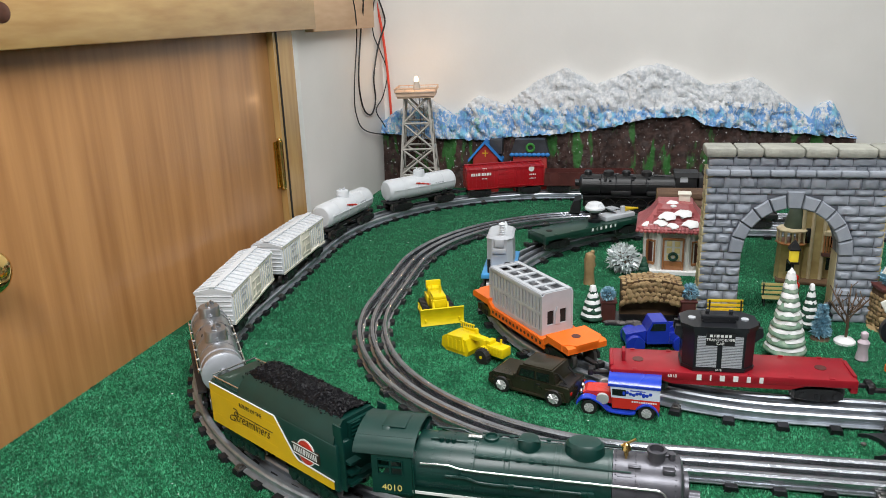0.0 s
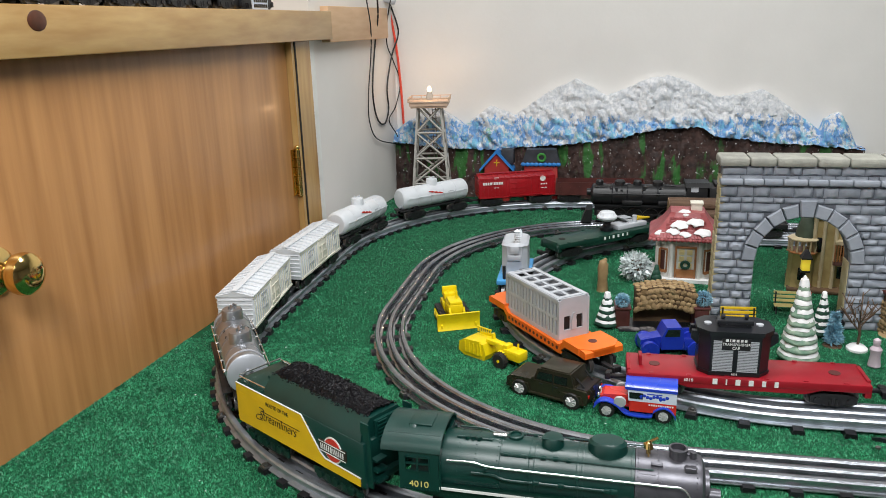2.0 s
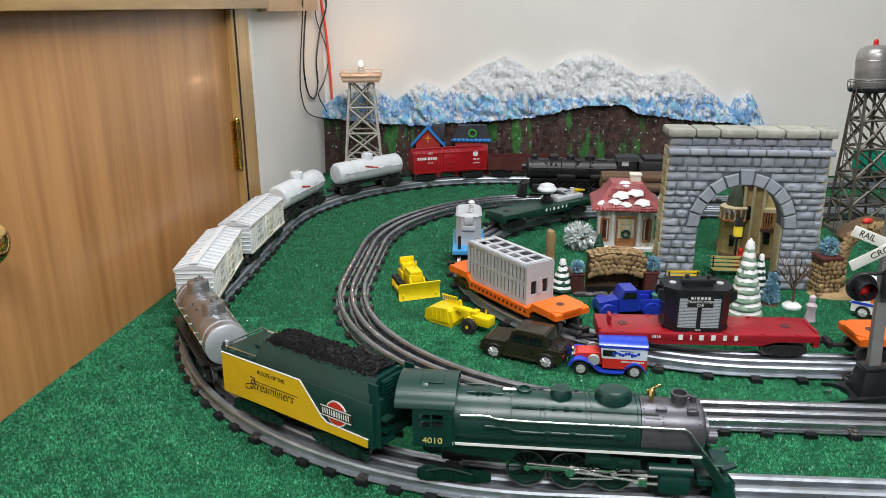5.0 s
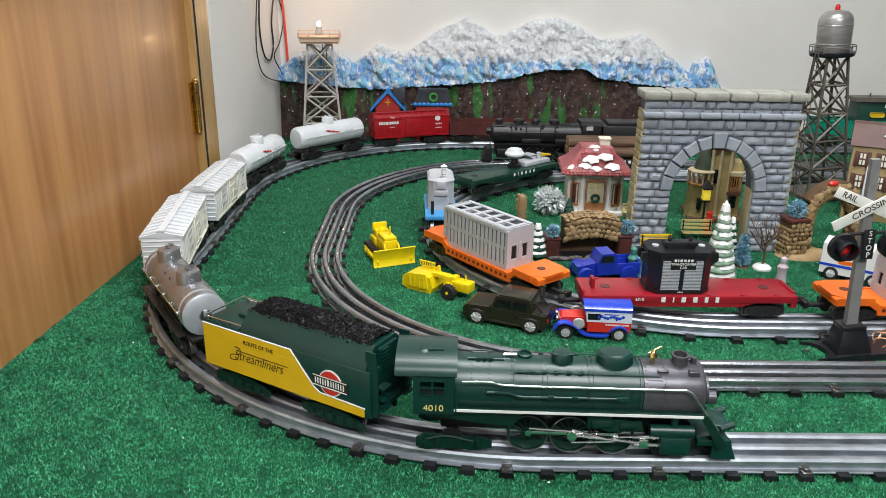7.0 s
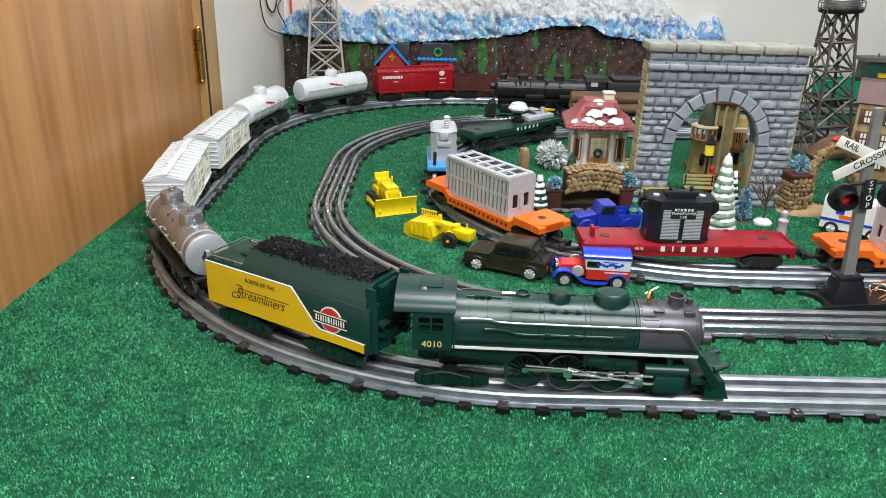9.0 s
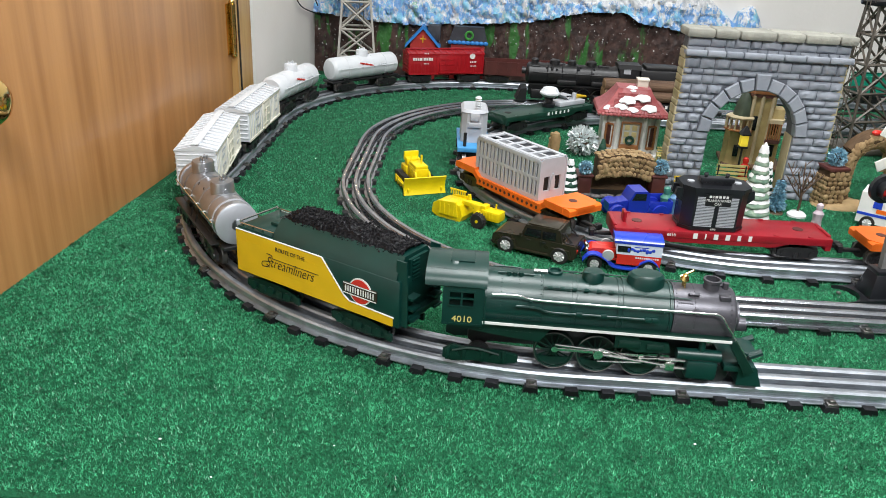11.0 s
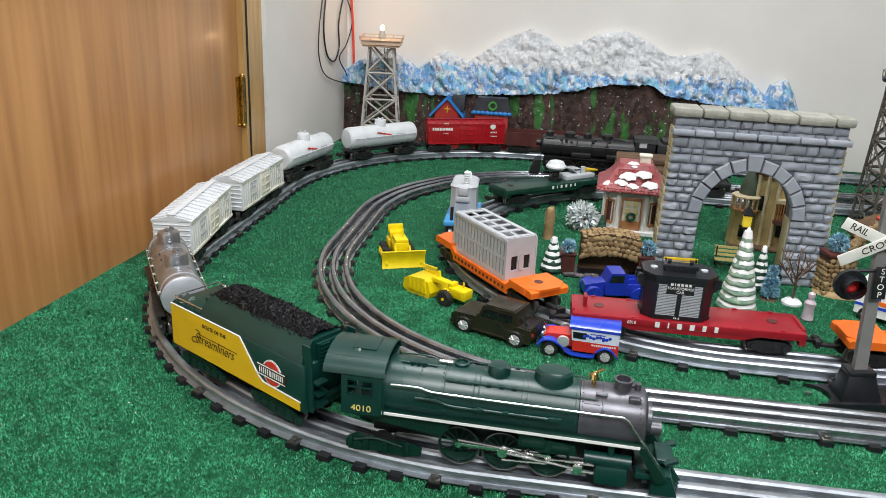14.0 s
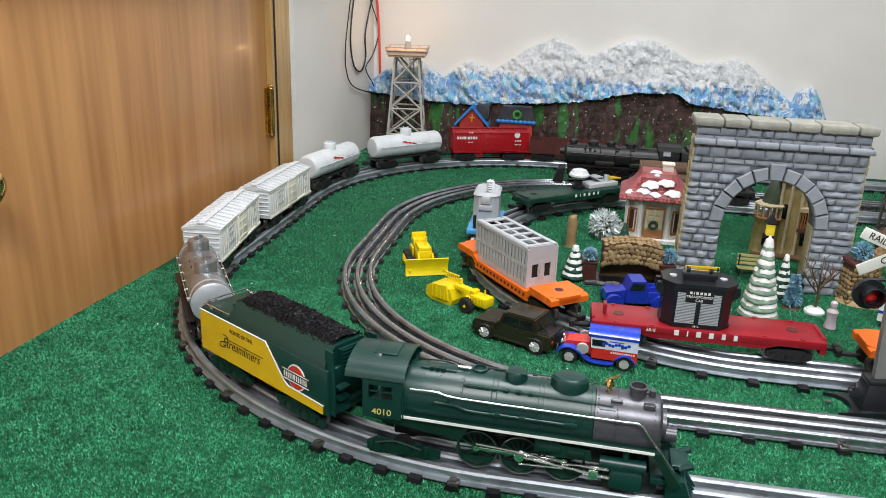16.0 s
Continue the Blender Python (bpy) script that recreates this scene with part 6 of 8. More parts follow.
def shop():
    c = thing("toy_shop", pose(0.129, 1.290, 0.0005, 0, 0, -4) @ Matrix.Diagonal((1, 1, 0.93, 1)), "small porcelain shop with snowy red roof and wreathed door", "toy house", "toy village houses")
    W, D, H = 0.045, 0.04, 0.082
    b = B()
    prism(b, [(-W, 0.012), (-W * 0.72, 0.0), (W * 0.72, 0.0), (W, 0.012), (W, D * 2), (-W, D * 2)], 0.004, H, "z")
    part("wall", b, M["porcelain"], c)
    b = B()
    prof = [(-W * 1.2, -0.012), (W * 1.2, -0.012), (W * 1.3, 0.02), (W * 1.2, D * 2), (-W * 1.2, D * 2), (-W * 1.3, 0.02)]
    prism(b, prof, 0, 0.006, "z", [(u * 0.97, v * 0.97) for u, v in prof])
    part("base", b, M["snow"], c, "white snowy base")
    b = B()                                          # bell-cast roof
    rings = []
    for k, (s, z) in enumerate(((1.34, H - 0.004), (1.3, H + 0.001), (1.08, H + 0.008), (0.88, H + 0.018), (0.68, H + 0.032), (0.6, H + 0.039), (0.3, H + 0.040))):
        rings.append([b.verts.new((u * s, D + (v - D) * s, z)) for u, v in ((-W, 0.006), (-W * 0.7, -0.002), (W * 0.7, -0.002), (W, 0.006), (W, D * 2), (-W, D * 2))])
    for A, C in zip(rings, rings[1:]):
        for j in range(6):
            b.faces.new((A[j], A[(j + 1) % 6], C[(j + 1) % 6], C[j]))
    b.faces.new(rings[-1])
    b.faces.new(rings[0][::-1])
    bmesh.ops.recalc_face_normals(b, faces=b.faces[:])
    rf = part("roof", b, M["roofred"], c, "glazed red shingle roof", 20)
    shm = B()
    box(shm, (0, 0, 0), (0.0052, 0.0016, 0.0052), 0.0006)
    SH = mesh_of("shingle", shm, M["roofred"], 0)
    rows_ = ((1.27, H + 0.0025, 62), (1.17, H + 0.0056, 52), (1.05, H + 0.0098, 45), (0.95, H + 0.0145, 40), (0.86, H + 0.0195, 36), (0.79, H + 0.0245, 33), (0.72, H + 0.0295, 31))
    for k, (s, z, tilt) in enumerate(rows_):
        n = int(2 * W * s * 0.9 / 0.0058)
        for i in range(n):
            piece("shingle", SH, rf, pose(-W * s * 0.8 + (i + 0.5 * (k % 2)) * 2 * W * s * 0.8 / n, D + (-0.002 - D) * s - 0.0006, z, 90 - tilt - 60, 0, 0))
    for i in range(19):                              # scalloped eave
        b = B()
        ball(b, (-W * 1.28 + i * W * 2.56 / 18, D + (-0.002 - D) * 1.33 + (0.003 if i in (0, 18) else 0), H - 0.003), 0.0033, (1, 0.7, 1), 10, 6)
        part("scallop", b, M["roofred"], c)
    for x in (-W * 0.98, -W * 0.5, W * 0.5, W * 0.98):
        b = B()
        cyl(b, (x, 0.006 if abs(x) > W * 0.7 else -0.002, 0.006), (x, 0.006 if abs(x) > W * 0.7 else -0.002, H), 0.0042, seg=12)
        part("pillar", b, M["porcelain"], c)
    b = B()
    for s in (-1, 1):
        box(b, (s * 0.0155, -0.0015, 0.034), (0.003, 0.004, 0.056), 0.0008)
    box(b, (0, -0.0015, 0.0625), (0.034, 0.004, 0.004), 0.0008)
    box(b, (0, -0.0012, 0.014), (0.028, 0.003, 0.016), 0.0008)
    dr = part("door", b, M["tanwood"], c, "brown framed door")
    for ix in (-1, 1):
        for iz in range(3):
            b = B()
            box(b, (ix * 0.0062, -0.0012, 0.0285 + iz * 0.0125), (0.0085, 0.0016, 0.0095), 0.0006)
            part("pane", b, M["pane_lit"], dr)
    b = B()
    for j in range(16):
        a = 2 * math.pi * j / 16
        ball(b, (0.0 + 0.006 * math.cos(a), -0.004, 0.031 + 0.006 * math.sin(a)), 0.0026, u=6, v=5)
    part("wreath", b, M["fir"], c, "small dark wreath")
    for s in (-1, 1):
        b = B()
        for (dx, w) in ((-0.006, 0.0025), (0.006, 0.0025)):
            box(b, (s * W * 0.78 + dx, 0.001, 0.037), (w, 0.004, 0.044), 0.0006, pose(0, 0, 0, 0, 0, s * 38))
        box(b, (s * W * 0.78, 0.0018, 0.058), (0.013, 0.004, 0.003), 0.0005, pose(0, 0, 0, 0, 0, s * 38))
        box(b, (s * W * 0.78, 0.0018, 0.017), (0.013, 0.004, 0.005), 0.0005, pose(0, 0, 0, 0, 0, s * 38))
        sw = part("side_window", b, M["tanwood"], c)
        b = B()
        box(b, (s * W * 0.79, 0.0032, 0.037), (0.008, 0.002, 0.036), m=pose(0, 0, 0, 0, 0, s * 38))
        part("pane", b, M["house_brown"], sw)
    b = B()
    box(b, (0.014, D, H + 0.045), (0.018, 0.016, 0.014), 0.001)
    box(b, (0.014, D, H + 0.0525), (0.021, 0.019, 0.004), 0.001)
    part("chimney", b, M["cream"], c)
    for x, y, z, r in ((-0.012, 0.0, H + 0.021, 0.012), (0.012, 0.004, H + 0.0255, 0.012), (-0.022, -0.007, H + 0.0105, 0.009), (0.024, -0.008, H + 0.01, 0.011), (-0.003, -0.011, H + 0.007, 0.008), (-0.005, 0.018, H + 0.0385, 0.009), (-0.04, -0.005, H + 0.006, 0.009)):
        snow_patch(c, (x, y, z), r, (1.2, 0.7, 0.24), pose(0, 0, 0, 38))
    b = B()
    for k in range(3):
        box(b, (W * 1.25, -0.012, 0.014 + k * 0.005), (0.02, 0.0015, 0.0032), 0.0005)
    box(b, (W * 1.25, -0.018, 0.011), (0.02, 0.01, 0.0015), 0.0005)
    for s in (-1, 1):
        box(b, (W * 1.25 + s * 0.009, -0.015, 0.008), (0.0018, 0.01, 0.016), 0.0004)
    part("bench", b, M["bench_pale"], c)


shop()


def leaf_cloud(name, m, label, category, material, n, place, size, group="", trunk=None, kind=""):
    """A crown of many small flat leaves or needles."""
    rng_ = random.Random(len(label) + n)
    vs, fs = [], []
    for _ in range(n):
        p, nrm = place(rng_)
        t = Vector((rng_.gauss(0, 1), rng_.gauss(0, 1), rng_.gauss(0, 1))).normalized()
        d = (Vector(nrm) + t * 0.6).normalized()
        s = d.cross(t).normalized()
        k = len(vs)
        L = size * rng_.uniform(0.6, 1.3)
        w = L * 0.28
        q = Vector(p)
        vs += [q - s * w, q + s * w, q + d * L]
        fs.append((k, k + 1, k + 2))
    me = bpy.data.meshes.new(name)
    me.from_pydata([tuple(v) for v in vs], [], fs)
    me.materials.append(material)
    return me


def ball_place(c, r):
    def f(g):
        v = Vector((g.gauss(0, 1), g.gauss(0, 1), g.gauss(0, 1))).normalized()
        return Vector(c) + v * r * g.uniform(0.45, 0.95), v
    return f


def bush(x, y, z, r, label, material):
    t = thing("frosted_bush", pose(x, y, z), label, "toy bush", "frosted bushes")
    ob = new("foliage", leaf_cloud("foliage", None, label, "", material, 1500, ball_place((0, 0, r), r), r * 0.35))
    ob.parent = t
    tagged(ob, kind="stuff")
    b = B()
    ball(b, (0, 0, r * 0.95), r * 0.75, (1, 1, 1), 12, 8)
    cyl(b, (0, 0, 0), (0, 0, r), r * 0.2, seg=8)
    part("core", b, M["twig"], t)


bush(0.05, 1.287, 0, 0.0235, "round frosted white tinsel bush beside the shop", M["tinsel"])


def tiered_tree(m, h, r, tiers, material, label, drift=None):
    t = thing("fir_tree", m, label, "toy tree", "toy fir trees")
    b = B()
    cyl(b, (0, 0, 0), (0, 0, h * 0.5), r * 0.12, seg=10)
    part("trunk", b, M["twig"], t)
    for k in range(tiers):
        z = h * (0.08 + 0.84 * k / tiers)
        rr = r * (1 - 0.82 * k / tiers)
        hh = h * 0.92 / tiers
        seg = 22
        b = B()
        rings = []
        for f, zz in ((0.8, -0.15), (1.0, 0.0), (1.02, 0.22), (0.86, 0.62), (0.62, 1.15), (0.2, 1.3)):
            rings.append([b.verts.new(((rr * f * (1 + 0.12 * noise.noise((j * 0.9, k * 3.1, f * 2)))) * math.cos(2 * math.pi * j / seg), rr * f * (1 + 0.12 * noise.noise((j * 0.9, k * 3.1, f * 2))) * math.sin(2 * math.pi * j / seg), z + hh * (zz + 0.16 * noise.noise((j * 1.1, k * 2, 5)) * (1.2 - zz)))) for j in range(seg)])
        for A, C in zip(rings, rings[1:]):
            for j in range(seg):
                b.faces.new((A[j], A[(j + 1) % seg], C[(j + 1) % seg], C[j]))
        b.faces.new(rings[0][::-1])
        b.faces.new(rings[-1])
        part("tier", b, material, t, smooth=60)
        if drift:
            b = B()
            ring2 = []
            for f, zz in ((0.9, 0.5), (0.88, 0.62), (0.78, 0.86), (0.6, 1.28), (0.2, 1.34)):
                ring2.append([b.verts.new((rr * (f + 0.04) * (1 + 0.14 * noise.noise((j * 1.3, k * 2.1, 1))) * math.cos(2 * math.pi * j / seg), rr * (f + 0.04) * (1 + 0.14 * noise.noise((j * 1.3, k * 2.1, 1))) * math.sin(2 * math.pi * j / seg), z + hh * (zz + 0.22 * noise.noise((j * 1.7, k * 2, 9)) * (1.2 - zz)))) for j in range(seg)])
            for A, C in zip(ring2, ring2[1:]):
                for j in range(seg):
                    b.faces.new((A[j], A[(j + 1) % seg], C[(j + 1) % seg], C[j]))
            b.faces.new(ring2[-1])
            part("snow", b, drift, t, smooth=60)
    b = B()
    lathe(b, [(r * 0.22, h * 0.86), (r * 0.16, h * 0.95), (r * 0.03, h * 1.0)], 14)
    part("tip", b, drift or material, t)


tiered_tree(pose(0.238, 0.985, 0, 0, -1, 20), 0.116, 0.0245, 9, M["icefir"], "tall porcelain fir with thick snow on pale green tiers", M["snow"])
tiered_tree(pose(0.003, 1.075, 0, 0, 0, 50), 0.052, 0.017, 5, M["fir"], "small dark green fir dusted with snow beside the crate", M["snow"])
tiered_tree(pose(0.083, 1.275, 0, 0, 0, 0), 0.032, 0.011, 4, M["fir"], "tiny dark green fir beside the shop door")
tiered_tree(pose(0.286, 1.075, 0, 0, 0, 0), 0.066, 0.013, 6, M["fir"], "dark fir with snow-tipped boughs behind the pale fir", M["snow"])


def needle_tree(x, y, h, r, material, label):
    t = thing("fir_tree", pose(x, y, 0), label, "toy tree", "toy fir trees")
    b = B()
    cyl(b, (0, 0, 0), (0, 0, h), 0.0016, seg=8)
    part("trunk", b, M["twig"], t)

    def place(g):
        z = h * g.uniform(0.12, 1.0)
        a = g.uniform(0, 2 * math.pi)
        rr = r * (1.05 - z / h) * g.uniform(0.3, 1)
        return (rr * math.cos(a), rr * math.sin(a), z), (math.cos(a), math.sin(a), 0.1)
    ob = new("needles", leaf_cloud("needles", None, label, "", material, 1600, place, 0.006))
    ob.parent = t
    tagged(ob, kind="stuff")
    b = B()
    lathe(b, [(0.012, 0), (0.011, 0.002), (0.004, 0.0035)], 14)
    part("foot", b, M["twig"], t)


needle_tree(0.294, 1.045, 0.046, 0.011, M["bluefir"], "small blue tinsel fir on a round foot")


def bare_tree(x, y, h):
    t = thing("bare_tree", pose(x, y, 0), "leafless brown twig tree on a snowy base", "toy tree")
    b = B()
    g = random.Random(5)
    sweep(b, smooth_path([(0, 0, 0), (0.001, 0, h * 0.3), (-0.001, 0.001, h * 0.5)]), 0.0018, 8)
    part("trunk", b, M["twig"], t)
    for i in range(13):
        a = g.uniform(0, 2 * math.pi)
        z0 = h * g.uniform(0.3, 0.5)
        L = h * g.uniform(0.3, 0.6)
        b = B()
        d = Vector((math.cos(a) * 0.95, math.sin(a) * 0.95, 1)).normalized()
        p = [Vector((0, 0, z0)), Vector((0, 0, z0)) + d * L * 0.5, Vector((0, 0, z0)) + d * L + Vector((0, 0, L * 0.1))]
        sweep(b, smooth_path(p, 4), 0.0008, 6)
        for q in range(3):
            o = p[0].lerp(p[2], g.uniform(0.4, 0.9))
            sweep(b, [o, o + Vector((g.uniform(-1, 1), g.uniform(-1, 1), 1.2)).normalized() * L * 0.3], 0.0005, 5)
        part("limb", b, M["twig"], t)
    b = B()
    lathe(b, [(0.013, 0), (0.013, 0.003), (0.009, 0.0065), (0.002, 0.008)], 16)
    part("base", b, M["snow"], t, "white snowy base")


bare_tree(0.321, 1.036, 0.078)


def stone_shell(parent, place, n, size, seed):
    """Small rounded field stones laid over a form."""
    g = random.Random(seed)
    shapes = []
    for q in range(5):
        b = B()
        vs = bmesh.ops.create_icosphere(b, subdivisions=1, radius=1.0)["verts"]
        for v in vs:
            v.co *= 1 + g.uniform(-0.18, 0.18)
            v.co.z *= 0.4
        shapes.append(mesh_of("stone", b, M["tanstone"], 60))
    for i in range(n):
        p, nrm = place(g, i)
        q = Vector(nrm).to_track_quat("Z", "Y").to_matrix().to_4x4()
        s = size * g.uniform(0.75, 1.25)
        piece("stone", g.choice(shapes), parent, Matrix.Translation(p) @ q @ pose(0, 0, 0, 0, 0, g.uniform(0, 360)) @ Matrix.Diagonal((s * g.uniform(0.9, 1.4), s, s, 1)))


def footbridge():
    c = thing("stone_footbridge", pose(0.082, 1.072, 0, 0, 0, 3), "low tan stone footbridge with dark piers over a dark stream", "toy bridge")
    W, D = 0.0405, 0.03
    deck = lambda x: 0.053 + 0.0105 * math.cos(x / W * 1.35) ** 0.8
    under = lambda x: 0.023 + 0.009 * math.cos(x / W * 1.35)
    b = B()
    xs = [-W + 2 * W * i / 16 for i in range(17)]
    prism(b, [(x, deck(x)) for x in xs] + [(x, under(x)) for x in xs[::-1]], 0, D, "y")
    part("core", b, M["tanjoint"], c)

    def front(g, i):
        r, k = divmod(i, 11)
        x = -W + 2 * W * (k + 0.35 + 0.4 * (r % 2)) / 11
        return (x, 0.0002, under(x) + 0.0035 + r * 0.0072 * (deck(x) - under(x)) / 0.031), (0, -1, 0)

    def over(g, i):
        r, k = divmod(i, 11)
        x = -W + 2 * W * (k + 0.5) / 11
        return (x, 0.003 + r * 0.0085, deck(x)), (0, 0, 1)
    stone_shell(c, front, 44, 0.0044, 3)
    stone_shell(c, over, 44, 0.0044, 4)
    for x0, z1 in ((-W - 0.017, 0.030), (W + 0.009, 0.033)):
        b = B()
        box(b, (x0, D / 2 - 0.004, z1 / 2), (0.02, 0.03, z1), 0.003)
        box(b, (x0, D / 2 - 0.004, z1 + 0.001), (0.023, 0.034, 0.004), 0.0015)
        part("pier", b, M["brown_car"], c, "dark reddish brown pier")
    b = B()
    box(b, (-0.004, D / 2 - 0.002, 0.001), (W * 2.9, D * 1.7, 0.002))
    part("stream", b, M["black_gloss"], c)
    g = random.Random(17)
    for i in range(26):
        b = B()
        x, y, rr = g.uniform(-W - 0.02, W + 0.012), g.uniform(-0.016, 0.0), g.uniform(0.003, 0.0065)
        vs = ball(b, (x, y, 0.002), rr, (1.3, 0.9, 0.6), 8, 6)
        for v in vs:
            v.co += Vector((0.0012, 0.0012, 0.0012)) * noise.noise(v.co * 260)
        part("rock", b, M["streamrock"], c)
    b = B()
    box(b, (0, D - 0.002, 0.015), (W * 2, 0.003, 0.03))
    part("back_wall", b, M["tanjoint"], c, "shaded brown back wall")


footbridge()
bush(0.024, 1.068, 0.0332, 0.0095, "small blue frosted bush on a bridge pier", M["bluefir"])
bush(0.133, 1.078, 0.0362, 0.0105, "small blue frosted bush on the other bridge pier", M["bluefir"])


def bench(x, y, turn, material, label):
    c = thing("park_bench", pose(x, y, 0, 0, 0, turn), label, "toy bench", "toy benches")
    for k in range(3):
        b = B()
        box(b, (0, 0.008 + k * 0.001, 0.017 + k * 0.0058), (0.048, 0.0014, 0.0042), 0.0005)
        part("back_slat", b, material, c)
    for k in range(3):
        b = B()
        box(b, (0, -0.006 + k * 0.0048, 0.0125), (0.048, 0.0038, 0.0014), 0.0005)
        part("seat_slat", b, material, c)
    for s in (-1, 1):
        b = B()
        box(b, (s * 0.021, -0.006, 0.006), (0.002, 0.002, 0.012))
        box(b, (s * 0.021, 0.008, 0.015), (0.002, 0.002, 0.03))
        box(b, (s * 0.021, 0, 0.0115), (0.002, 0.016, 0.0016))
        part("leg", b, M["black"], c)


bench(0.183, 1.085, 4, M["bench"], "bright yellow slatted park bench before the gateway")
bench(0.267, 1.16, -2, M["bench_pale"], "pale yellow slatted park bench in the gateway")


def ruin():
    c = thing("stone_ruin", pose(0.39, 1.085, 0, 0, 0, 12), "broken tan stone arch with brick pier and blue bush", "toy ruin")
    b = B()
    box(b, (-0.004, 0.01, 0.028), (0.03, 0.03, 0.056), 0.002, taper=0.9)
    part("pier", b, M["tanjoint"], c)
    b = B()
    pts = smooth_path([(0.022, 0.02, 0.0), (0.02, 0.02, 0.05), (0.026, 0.02, 0.078), (0.05, 0.02, 0.096), (0.08, 0.02, 0.094), (0.104, 0.02, 0.07), (0.11, 0.02, 0.04), (0.112, 0.02, 0.0)], 5)
    sweep(b, pts, 0.0145, 10)
    part("arch_core", b, M["tanjoint"], c)

    def pier_face(g, i):
        if i < 32:
            r, k = divmod(i, 4)
            return (-0.016 + k * 0.0078 + 0.002 * (r % 2), -0.0052, 0.004 + r * 0.0066), (0, -1, 0)
        r, k = divmod(i - 32, 4)
        return (-0.0188, -0.001 + k * 0.0075, 0.004 + r * 0.0066), (-1, 0, 0)

    def arch_face(g, i):
        p = pts[int(i * 0.37) % len(pts)]
        a = g.uniform(-2.6, 0.6)
        q = pts[min(len(pts) - 1, int(i * 0.37) % len(pts) + 1)] - p
        q = (q.normalized() if q.length > 0 else Vector((0, 0, 1)))
        s = q.cross(Vector((0, 1, 0))).normalized()
        nrm = -Vector((0, 1, 0)) * math.cos(a) + s * math.sin(a)
        return p + nrm * 0.0138, nrm
    stone_shell(c, pier_face, 60, 0.0042, 7)
    stone_shell(c, arch_face, 250, 0.005, 8)
    b = B()
    box(b, (-0.004, 0.01, 0.058), (0.033, 0.033, 0.005), 0.0012)
    part("pier_cap", b, M["brown_car"], c, "dark red pier cap")
    b = B()
    vs = ball(b, (0.02, 0.008, 0.0), 0.03, (1.5, 1.0, 0.3), 18, 10)
    for v in vs:
        v.co.z = max(0.0, v.co.z + 0.004 * noise.noise(v.co * 120))
    part("rubble_base", b, M["tanstone"], c)
    b = B()
    ball(b, (0.05, 0.008, 0.109), 0.006, (1.4, 0.8, 0.7), 12, 8)
    part("red_bird", b, M["van_red"], c, "small red ornament")


ruin()
bush(0.386, 1.094, 0.06, 0.0125, "round blue frosted bush on the brick pier", M["bluefir"])


